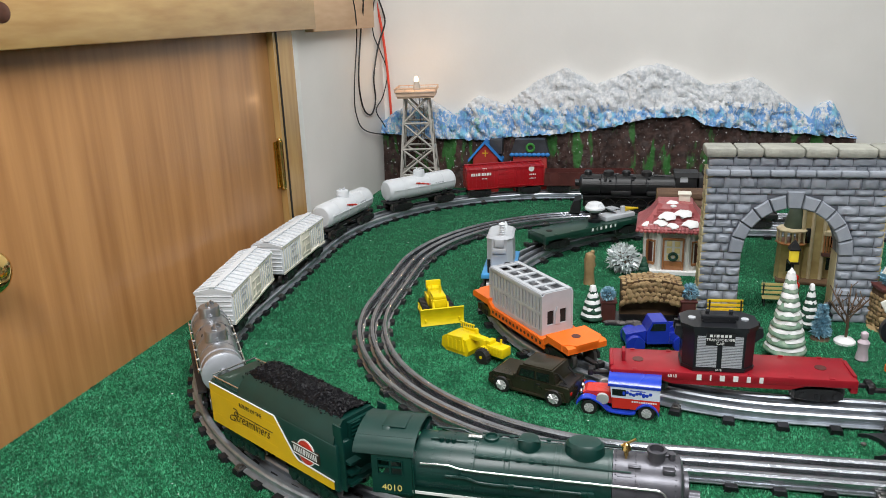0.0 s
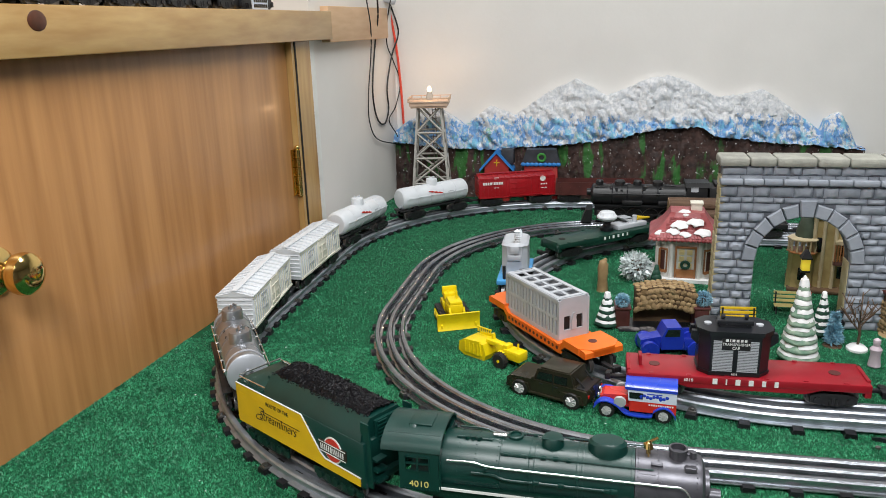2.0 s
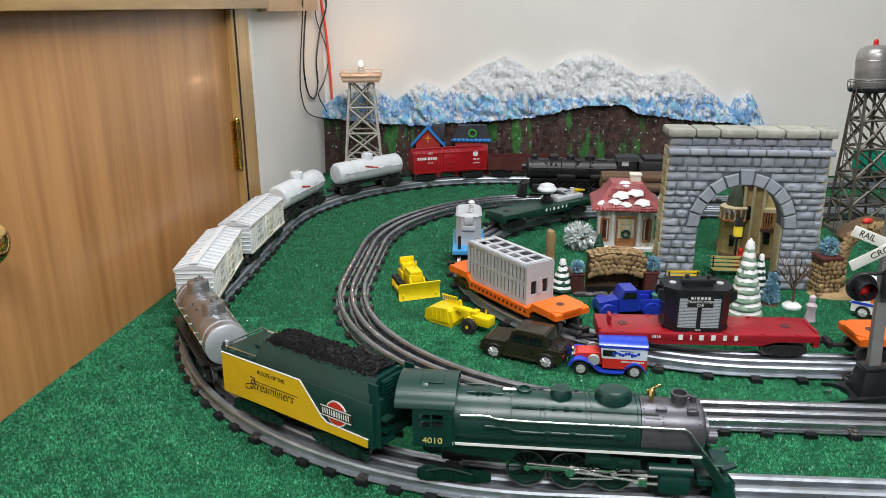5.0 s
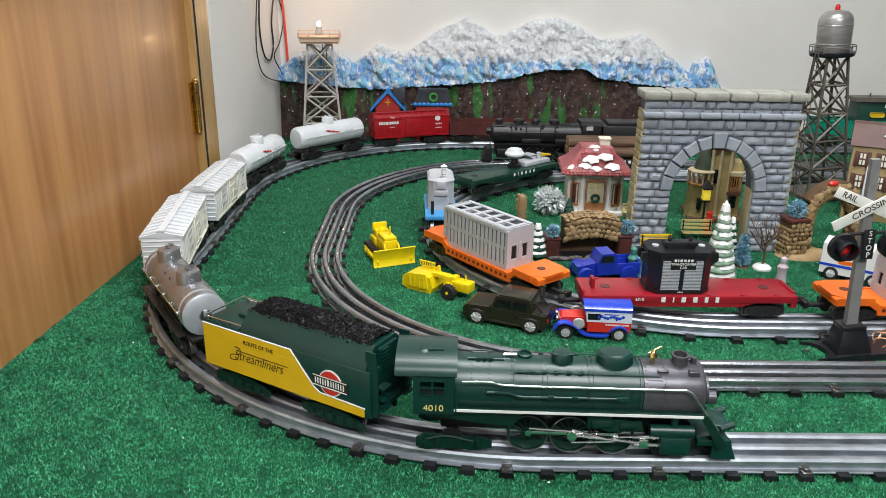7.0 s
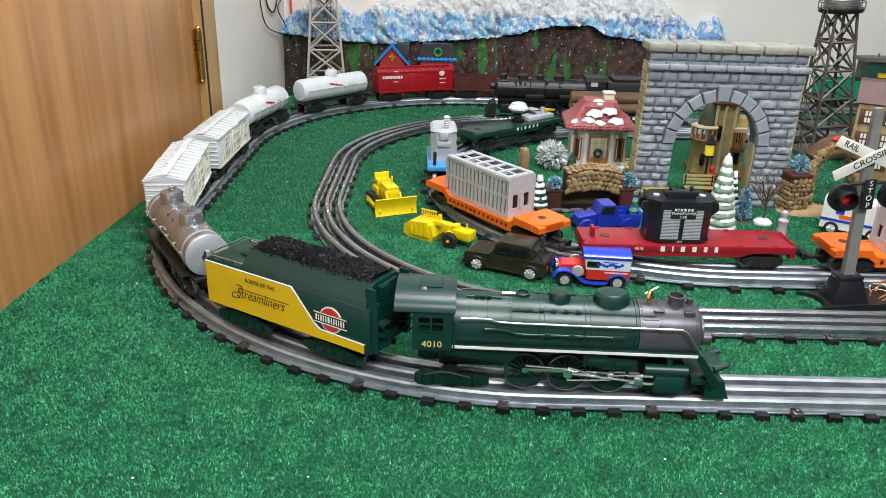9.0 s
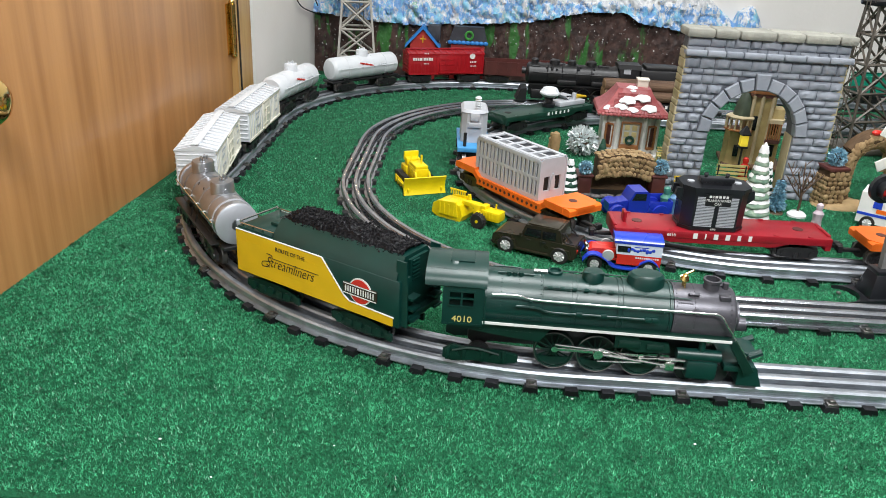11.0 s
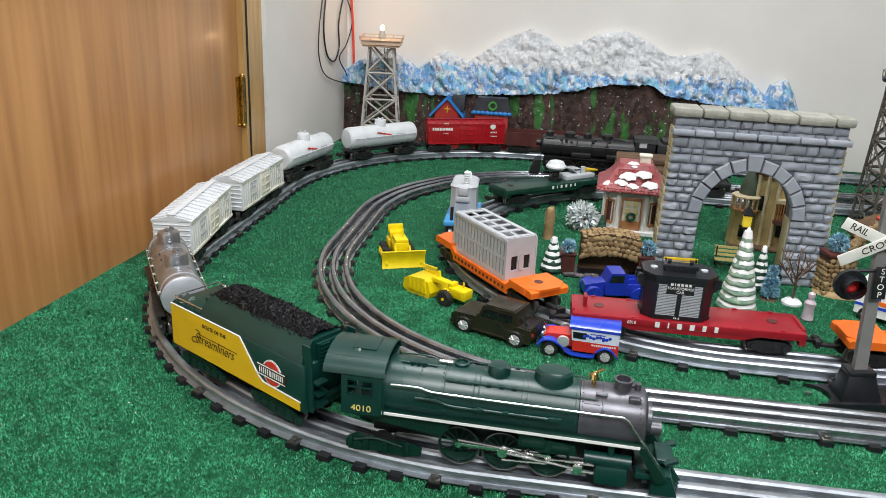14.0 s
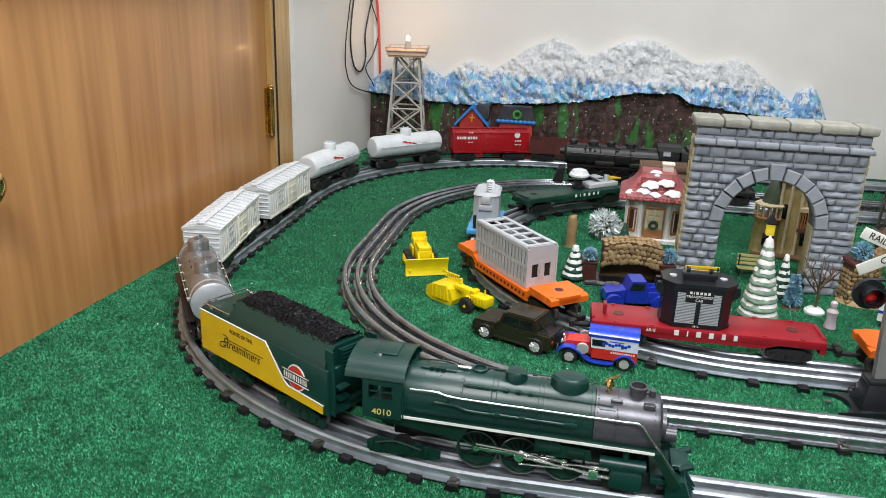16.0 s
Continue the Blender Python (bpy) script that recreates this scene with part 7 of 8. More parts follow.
def cottage():
    c = thing("toy_cottage", pose(0.335, 1.275, 0, 0, 0, -10), "golden porcelain tower house with balustraded turret and balcony", "toy house", "toy village houses")
    b = B()
    prism(b, [(-0.022, 0.0), (-0.015, -0.008), (0.012, -0.008), (0.02, 0.0), (0.02, 0.05), (-0.022, 0.05)], 0, 0.122, "z")
    part("tower", b, M["gold_stucco"], c)
    for x in (-0.0165, -0.003, 0.0135):
        b = B()
        cyl(b, (x, -0.0085, 0.004), (x, -0.0085, 0.12), 0.0028, seg=8)
        part("pilaster", b, M["cream_stucco"], c)
    for z, k, m in ((0.118, 1.12, "house_brown"), (0.1235, 1.22, "tanwood"), (0.129, 1.05, "house_brown")):
        b = B()
        prism(b, [(-0.022 * k, 0.0), (-0.015 * k, -0.009 * k), (0.012 * k, -0.009 * k), (0.02 * k, 0.0), (0.02 * k, 0.05), (-0.022 * k, 0.05)], z, z + 0.0055, "z")
        part("cornice", b, M[m], c)
    b = B()
    lathe(b, [(0.021, 0.0), (0.02, 0.058), (0.0225, 0.062)], 8, (-0.031, -0.002, 0))
    part("turret", b, M["gold_stucco"], c)
    for z, m in ((0.06, "tanwood"), (0.081, "cream_stucco")):
        b = B()
        lathe(b, [(0.021, 0), (0.0238, 0.0012), (0.0238, 0.003), (0.021, 0.0042)], 8, (-0.031, -0.002, z))
        part("band", b, M[m], c)
    for i in range(14):
        b = B()
        a = 2 * math.pi * (i + 0.5) / 14
        cyl(b, (-0.031 + 0.0212 * math.cos(a), -0.002 + 0.0212 * math.sin(a), 0.064), (-0.031 + 0.0212 * math.cos(a), -0.002 + 0.0212 * math.sin(a), 0.082), 0.0016, seg=6)
        part("baluster", b, M["cream_stucco"], c)
    b = B()
    lathe(b, [(0.017, 0.083), (0.0155, 0.096), (0.009, 0.118), (0.001, 0.128)], 10, (-0.027, 0.004, 0))
    part("turret_roof", b, M["slate_green"], c, "dark green-grey cone roof")
    for z in (0.045, 0.078):
        b = B()
        prism(b, [(0.008, 0.0), (0.013, -0.014), (0.034, -0.012), (0.04, 0.004), (0.036, 0.03), (0.01, 0.03)], z, z + 0.006, "z")
        part("balcony", b, M["house_brown"] if z < 0.06 else M["cream_stucco"], c)
    for i in range(6):
        b = B()
        x = 0.014 + i * 0.0038
        cyl(b, (x, -0.0125, 0.051), (x, -0.0125, 0.078), 0.0012, seg=6)
        part("baluster", b, M["tanwood"], c)
    b = B()
    box(b, (0.025, 0.014, 0.05), (0.024, 0.03, 0.1), 0.0015)
    part("side_wing", b, M["gold_stucco"], c)
    for x, y, z, w, h in ((0.0255, -0.0015, 0.03, 0.01, 0.02), (0.0255, -0.0015, 0.066, 0.009, 0.018), (-0.0325, -0.0235, 0.03, 0.008, 0.02), (-0.009, -0.0088, 0.075, 0.007, 0.024)):
        b = B()
        box(b, (x, y, z), (w, 0.002, h), 0.0008)
        part("window", b, M["glass_dark"], c)
    b = B()
    box(b, (0.0, 0.016, 0.003), (0.1, 0.085, 0.006), 0.002)
    part("base", b, M["tanjoint"], c)
    ln = thing("street_lantern", pose(0.296, 1.222, 0), "small black street lantern with lit yellow panes", "toy lamp")
    b = B()
    cyl(b, (0, 0, 0), (0, 0, 0.045), 0.0018, seg=8)
    lathe(b, [(0.006, 0), (0.004, 0.004), (0.002, 0.006)], 12)
    part("post", b, M["black"], ln)
    b = B()
    lathe(b, [(0.0105, 0.066), (0.011, 0.068), (0.004, 0.078), (0.001, 0.081)], 4, m=pose(0, 0, 0, 0, 0, 45))
    box(b, (0, 0, 0.0465), (0.013, 0.013, 0.003))
    part("lantern_cap", b, M["black"], ln)
    b = B()
    box(b, (0, 0, 0.057), (0.0115, 0.0115, 0.018), 0.001)
    part("lantern_pane", b, M["lantern"], ln)


cottage()


def town_house():
    c = thing("town_house", pose(0.600, 1.265, 0, 0, 0, -28), "tan toy town house with brown shutters and dark roof", "toy house", "toy village houses")
    W, D, H = 0.047, 0.07, 0.130
    b = B()
    box(b, (0, D / 2, H / 2), (W * 2, D, H), 0.001)
    part("wall", b, M["house_tan"], c)
    b = B()
    prism(b, [(-0.004, H - 0.002), (D + 0.004, H - 0.002), (D * 0.75, H + 0.032), (D * 0.25, H + 0.032)], -W - 0.005, W + 0.005)
    part("roof", b, M["house_brown"], c)
    snow_patch(c, (0.008, 0.006, H + 0.016), 0.01, (1.2, 0.7, 0.5))
    b = B()
    box(b, (0.026, 0.02, H + 0.03), (0.018, 0.016, 0.04), 0.001)
    part("chimney", b, M["roofred"], c)
    for z in (0.03, 0.068, 0.106):
        for x in (-0.03, 0.002, 0.032):
            b = B()
            box(b, (x, -0.001, z), (0.012, 0.002, 0.024), 0.0005)
            w = part("window", b, M["house_brown"], c)
            for ix in (-1, 1):
                for iz in (-1, 1):
                    p = B()
                    box(p, (x + ix * 0.0026, -0.0024, z + iz * 0.0055), (0.0036, 0.001, 0.008))
                    part("pane", p, M["cream"], w)
            for s in (-1, 1):
                b = B()
                box(b, (x + s * 0.0095, -0.0015, z), (0.006, 0.003, 0.026), 0.0006)
                part("shutter", b, M["house_brown"], c)
    b = B()
    box(b, (-0.014, -0.003, 0.05), (0.014, 0.006, 0.09), 0.001)
    part("downpipe", b, M["van_white"], c)


town_house()

# gable houses behind the red boxcar
gh = thing("gable_house", pose(-0.262, 1.862, 0), "small red gable house with blue bargeboards", "toy house", "toy village houses")
b = B()
prism(b, [(-0.03, 0), (0.03, 0), (0.03, 0.085), (0, 0.118), (-0.03, 0.085)], 0, 0.03, "y")
part("wall", b, M["gable_red"], gh)
for s in (-1, 1):
    b = B()
    prism(b, [(s * 0.042, 0.073), (s * 0.042, 0.08), (0, 0.127), (0, 0.118)], -0.006, 0.032, "y")
    part("roof_slope", b, M["gable_blue"], gh, "blue bargeboard")
b = B()
box(b, (0.026, 0.016, 0.11), (0.03, 0.03, 0.035), 0.001)
part("rear_block", b, M["slate"], gh)
b = B()
box(b, (0, -0.001, 0.094), (0.002, 0.002, 0.016))
box(b, (0, -0.001, 0.095), (0.014, 0.002, 0.002))
part("window_bars", b, M["bench"], gh)
rh = thing("slate_roof_house", pose(-0.155, 1.862, 0), "small house with dark roof, green wreath and blue scalloped eave", "toy house", "toy village houses")
b = B()
box(b, (0, 0.014, 0.046), (0.08, 0.03, 0.092), 0.001)
part("wall", b, M["gable_red"], rh)
b = B()
prism(b, [(-0.046, 0.092), (0.046, 0.092), (0.036, 0.128), (-0.034, 0.128)], -0.004, 0.024, "y")
part("roof", b, M["slate"], rh)
for i in range(9):
    b = B()
    ball(b, (-0.042 + i * 0.0105, -0.005, 0.092), 0.0062, (1, 0.5, 0.8), 10, 6)
    part("scallop", b, M["gable_blue"], rh)
b = B()
for j in range(18):
    a = 2 * math.pi * j / 18
    ball(b, (0.002 + 0.0085 * math.cos(a), -0.006, 0.109 + 0.0085 * math.sin(a)), 0.0032, u=6, v=5)
part("wreath", b, M["wreath"], rh)


# ---- towers ----
def strut(bm, a, b, w):
    cyl(bm, a, b, w, seg=4)


def lattice(c, r0, r1, z0, z1, levels, material, w, zfirst=None):
    zl = [z0 + (z1 - z0) * k / levels for k in range(levels + 1)]
    rad = lambda z: r0 + (r1 - r0) * (z - z0) / (z1 - z0)
    cor = ((-1, -1), (1, -1), (1, 1), (-1, 1))
    for sx, sy in cor:
        b = B()
        strut(b, (sx * r0, sy * r0, z0), (sx * r1, sy * r1, z1), w * 1.25)
        part("leg", b, material, c)
    for k in range(levels):
        za, zb = zl[k], zl[k + 1]
        ra, rb = rad(za), rad(zb)
        for i in range(4):
            p, q = cor[i], cor[(i + 1) % 4]
            b = B()
            strut(b, (p[0] * ra, p[1] * ra, za), (q[0] * rb, q[1] * rb, zb), w)
            strut(b, (q[0] * ra, q[1] * ra, za), (p[0] * rb, p[1] * rb, zb), w)
            part("cross_brace", b, material, c)
            b = B()
            strut(b, (p[0] * rb, p[1] * rb, zb), (q[0] * rb, q[1] * rb, zb), w)
            part("girt", b, material, c)


bt = thing("beacon_tower", pose(-0.413, 1.812, 0, 0, 0, 8), "pale grey plastic lattice tower with a lit beacon", "toy tower")
lattice(bt, 0.046, 0.027, 0.0, 0.238, 4, M["tower"], 0.0025)
b = B()
box(b, (0, 0, 0.239), (0.084, 0.084, 0.004), 0.001)
box(b, (0, 0, 0.2515), (0.096, 0.096, 0.0025), 0.0008)
part("platform", b, M["tower_top"], bt, "pale terracotta deck")
for i in range(4):
    b = B()
    a = i * math.pi / 2
    mm = pose(0, 0, 0, 0, 0, i * 90)
    vs = box(b, (0, -0.047, 0.2585), (0.096, 0.0016, 0.002))
    for k in range(5):
        vs += box(b, (-0.046 + k * 0.023, -0.047, 0.2555), (0.0016, 0.0016, 0.007))
    vs += box(b, (0, -0.044, 0.2455), (0.088, 0.0016, 0.008))
    bmesh.ops.transform(b, matrix=mm, verts=list(b.verts))
    part("railing", b, M["tower_top"], bt)
b = B()
lathe(b, [(0.009, 0.2525), (0.008, 0.262), (0.006, 0.268), (0.006, 0.271)], 18)
part("lamp_socket", b, M["tower"], bt)
b = B()
lathe(b, [(0.003, 0.271), (0.0045, 0.274), (0.0046, 0.278), (0.003, 0.282), (0.0006, 0.2832)], 18)
part("lamp_bulb", b, M["bulb"], bt, "small lit bulb")
b = B()
sweep(b, [(0.01, -0.02, 0.0), (0.006, -0.012, 0.24)], 0.0009, 6)
sweep(b, [(0.018, -0.02, 0.0), (0.014, -0.012, 0.24)], 0.0009, 6)
for k in range(22):
    z = 0.01 + k * 0.0105
    cyl(b, (0.0095 - 0.00002 * k, -0.0195 + z * 0.033, z), (0.0175, -0.0195 + z * 0.033, z), 0.0006, seg=5)
part("ladder", b, M["wt"], bt)
glow = bpy.data.lights.new("beacon_light", "POINT")
glow.energy, glow.color, glow.shadow_soft_size = 0.12, (1.0, 0.6, 0.3), 0.006
gl = new("beacon_light", glow)
gl.matrix_world = pose(-0.413, 1.812, 0.298)

wt = thing("water_tower", pose(0.578, 1.425, 0, 0, -3.5, 6) @ Matrix.Diagonal((0.84, 0.84, 0.94, 1)), "grey toy water tower with a silver tank and red lamp", "toy tower")
lattice(wt, 0.044, 0.023, 0.012, 0.278, 5, M["wt"], 0.0026)
b = B()
box(b, (0, 0, 0.006), (0.104, 0.104, 0.012), 0.003)
part("base", b, M["wt"], wt)
b = B()
lathe(b, [(0.043, 0.278), (0.045, 0.281), (0.045, 0.286), (0.036, 0.287)], 28)
part("platform", b, M["black_gloss"], wt)
b = B()
sweep(b, [(0.045 * math.cos(2 * math.pi * j / 28), 0.045 * math.sin(2 * math.pi * j / 28), 0.297) for j in range(28)], 0.0009, 6, True)
for j in range(10):
    a = 2 * math.pi * j / 10
    cyl(b, (0.045 * math.cos(a), 0.045 * math.sin(a), 0.284), (0.045 * math.cos(a), 0.045 * math.sin(a), 0.297), 0.0009, seg=6)
part("railing", b, M["wt"], wt)
b = B()
lathe(b, [(0.033, 0.286), (0.034, 0.289), (0.0345, 0.335), (0.0335, 0.345), (0.029, 0.354), (0.02, 0.36), (0.006, 0.362)], 36)
for z in (0.3, 0.335):
    lathe(b, [(0.0347, z), (0.0352, z + 0.0008), (0.0347, z + 0.0016)], 36)
part("tank", b, M["wt_tank"], wt, "brushed silver tank")
b = B()
lathe(b, [(0.005, 0.361), (0.005, 0.368), (0.003, 0.3715), (0.0005, 0.3725)], 14)
part("red_lamp", b, M["redlens"], wt)
b = B()
for s in (-1, 1):
    sweep(b, [(-0.066 + 0.0, s * 0.006 - 0.03, 0.0), (-0.046, s * 0.006 - 0.02, 0.29)], 0.001, 6)
for k in range(28):
    z = 0.01 + k * 0.0102
    x = -0.066 + 0.02 * z / 0.29
    y = -0.03 + 0.01 * z / 0.29
    cyl(b, (x, y - 0.006, z), (x, y + 0.006, z), 0.0007, seg=5)
part("ladder", b, M["wt"], wt)


# ---- crossing signal ----
sg = thing("crossing_signal", pose(0.312, 0.780, 0, 0, -3.5, 4), "grey railroad crossing signal on a black base", "toy signal")
b = B()
prism(b, [(-0.062 + 0.019 * (1 - math.cos(a)), 0.0205 * math.sin(a)) for a in (math.pi * (0.5 + i / 10) for i in range(11))] + [(0.06, -0.0205), (0.06, 0.0205)], 0, 0.0075, "z")
part("base_plate", b, M["black_gloss"], sg)
b = B()
box(b, (0.0, 0, 0.018), (0.042, 0.034, 0.03), 0.0012, taper=0.62)
box(b, (0.0, 0, 0.035), (0.026, 0.022, 0.005), 0.001)
part("pedestal", b, M["black_gloss"], sg)
b = B()
lathe(b, [(0.0026, 0.0072), (0.0026, 0.009), (0.001, 0.0094)], 10, (-0.045, 0, 0))
part("screw", b, M["steel"], sg)
b = B()
prism(b, [(-0.0062, -0.0035), (0.0062, -0.0035), (0.0062, 0.0035), (-0.0062, 0.0035)], 0.036, 0.222, "z", [(-0.0046, -0.003), (0.0046, -0.003), (0.0046, 0.003), (-0.0046, 0.003)])
part("mast", b, M["mast"], sg)
for s in (-1, 1):
    b = B()
    mm = Matrix.Translation((0.0, -0.0075 - (0.0012 if s > 0 else 0), 0.1735)) @ pose(0, 0, 0, 0, s * -25, 0)
    vs = box(b, (0, 0, 0), (0.090, 0.0016, 0.0112), 0.0004)
    bmesh.ops.transform(b, matrix=mm, verts=list(b.verts))
    bl = part("crossbuck_blade", b, M["sign"], sg, "white lettered blade")
    if s > 0:
        text(bl, "CROSSING", 0.0092, mm @ pose(0, -0.0011, 0) @ SIDE, M["lettering"], wide=1.08)
    else:
        text(bl, "RAIL", 0.0092, mm @ pose(-0.029, -0.0011, 0) @ SIDE, M["lettering"])
        text(bl, "ROAD", 0.0092, mm @ pose(0.03, -0.0011, 0) @ SIDE, M["lettering"])
b = B()
cyl(b, (-0.03, -0.004, 0.1435), (0.034, -0.004, 0.1435), 0.0018, seg=10)
part("lamp_arm", b, M["black"], sg)
for s in (-1, 1):
    b = B()
    cyl(b, (s * 0.027, -0.006, 0.131), (s * 0.027, -0.011, 0.131), 0.015, seg=24)
    lathe(b, [(0.0095, 0.0), (0.0098, 0.012), (0.0088, 0.012), (0.0085, 0.001)], 22, (s * 0.027, -0.011, 0.131), pose(0, 0, 0, 90, 0, 0))
    lp = part("lamp_head", b, M["black_gloss"], sg)
    b = B()
    ball(b, (s * 0.027, -0.011, 0.131), 0.0078, (1, 0.55, 1), 16, 10)
    part("lens", b, M["redlens"], lp, "dark red lens")
b = B()
box(b, (0.001, -0.0085, 0.1325), (0.0125, 0.002, 0.033), 0.0006)
st = part("stop_plate", b, M["black"], sg, "black plate lettered white")
for k, ch in enumerate("STOP"):
    text(st, ch, 0.0082, pose(0.001, -0.0098, 0.1445 - k * 0.0079) @ SIDE, M["white"])
b = B()
g = random.Random(3)
for i in range(7):
    x, y = 0.035 + g.uniform(-0.01, 0.02), g.uniform(-0.012, 0.014)
    sweep(b, smooth_path([(x, y, 0.004), (x + g.uniform(0, 0.02), y + g.uniform(-0.01, 0.01), 0.014), (x + g.uniform(0.015, 0.05), y + g.uniform(-0.015, 0.015), 0.008), (x + g.uniform(0.03, 0.07), y + g.uniform(-0.02, 0.02), 0.005)], 5), 0.0008, 6)
part("bare_wire", b, M["copper"], sg, "tangle of bare copper wire")


# ---- toy vehicles ----
def wheel(parent, x, y, r, w, side, rim=True, name="wheel"):
    b = B()
    lathe(b, [(r * 0.62, -w / 2), (r * 0.93, -w / 2), (r, -w * 0.3), (r, w * 0.3), (r * 0.93, w / 2), (r * 0.62, w / 2)], 22, (x, y, r), pose(0, 0, 0, 90, 0, 0))
    t = part(name, b, M["rubber"], parent)
    if rim:
        b = B()
        for j in range(8):
            a = 2 * math.pi * j / 8
            cyl(b, (x, y + side * w * 0.6, r), (x + r * 0.6 * math.cos(a), y + side * w * 0.53, r + r * 0.6 * math.sin(a)), r * 0.1, seg=5)
        cyl(b, (x, y + side * w * 0.3, r), (x, y + side * w * 0.53, r), r * 0.6, seg=20)
        cyl(b, (x, y + side * w * 0.4, r), (x, y + side * w * 0.62, r), r * 0.18, seg=10)
        part("rim", b, M["rim"], t, "chrome rim, its shine put into the paint")


def dozer():
    c = thing("bulldozer", pose(-0.219, 1.068, 0, 0, 0, -67) @ Matrix.Diagonal((0.86, 0.86, 0.95, 1)), "yellow plastic toy bulldozer with wide blade", "toy vehicle", "yellow construction toys")
    for s in (-1, 1):
        b = B()
        prof = [(-0.036, 0.004), (-0.03, 0.0), (0.026, 0.0), (0.032, 0.004), (0.033, 0.012), (0.028, 0.017), (-0.032, 0.019), (-0.038, 0.014)]
        prism(b, prof, s * 0.016, s * 0.026, "y")
        for k in range(11):
            box(b, (-0.032 + k * 0.006, s * 0.021, 0.0186 - k * 0.0001), (0.0024, 0.0105, 0.0015))
        part("crawler", b, M["rubber"], c)
        b = B()
        prism(b, [(-0.03, 0.004), (0.026, 0.004), (0.027, 0.011), (-0.03, 0.013)], s * 0.0255, s * 0.028, "y")
        for k in range(4):
            cyl(b, (-0.022 + k * 0.014, s * 0.027, 0.007), (-0.022 + k * 0.014, s * 0.0295, 0.007), 0.004, seg=12)
        box(b, (0.022, s * 0.0285, 0.008), (0.05, 0.003, 0.005), 0.0006)
        part("track_frame", b, M["cat"], c)
    b = B()
    box(b, (0.008, 0, 0.022), (0.04, 0.024, 0.024), 0.0015)
    box(b, (0.01, 0, 0.036), (0.034, 0.022, 0.006), 0.0015)
    box(b, (-0.024, 0, 0.02), (0.028, 0.03, 0.016), 0.0012)
    for k in range(4):
        box(b, (0.004 + k * 0.007, -0.0125, 0.026), (0.004, 0.001, 0.01))
    part("body", b, M["cat"], c)
    b = B()
    box(b, (-0.022, 0, 0.034), (0.014, 0.024, 0.012), 0.002)
    box(b, (-0.03, 0, 0.041), (0.005, 0.026, 0.014), 0.0015)
    part("seat", b, M["cat"], c)
    b = B()
    cyl(b, (0.012, 0.004, 0.038), (0.012, 0.004, 0.052), 0.0018, seg=10)
    for y in (-0.006, 0.005):
        cyl(b, (-0.01, y, 0.036), (-0.012, y, 0.046), 0.0009, seg=6)
    part("exhaust", b, M["cat"], c)
    b = B()
    prism(b, [(0.04, 0.0), (0.047, 0.001), (0.0435, 0.008), (0.0432, 0.018), (0.048, 0.027), (0.045, 0.0275), (0.0405, 0.018), (0.0405, 0.008)], -0.036, 0.036, "y")
    part("blade", b, M["cat"], c)
    b = B()
    for s in (-1, 1):
        cyl(b, (0.028, s * 0.012, 0.03), (0.042, s * 0.012, 0.016), 0.002, seg=8)
    part("blade_ram", b, M["cat"], c)


dozer()


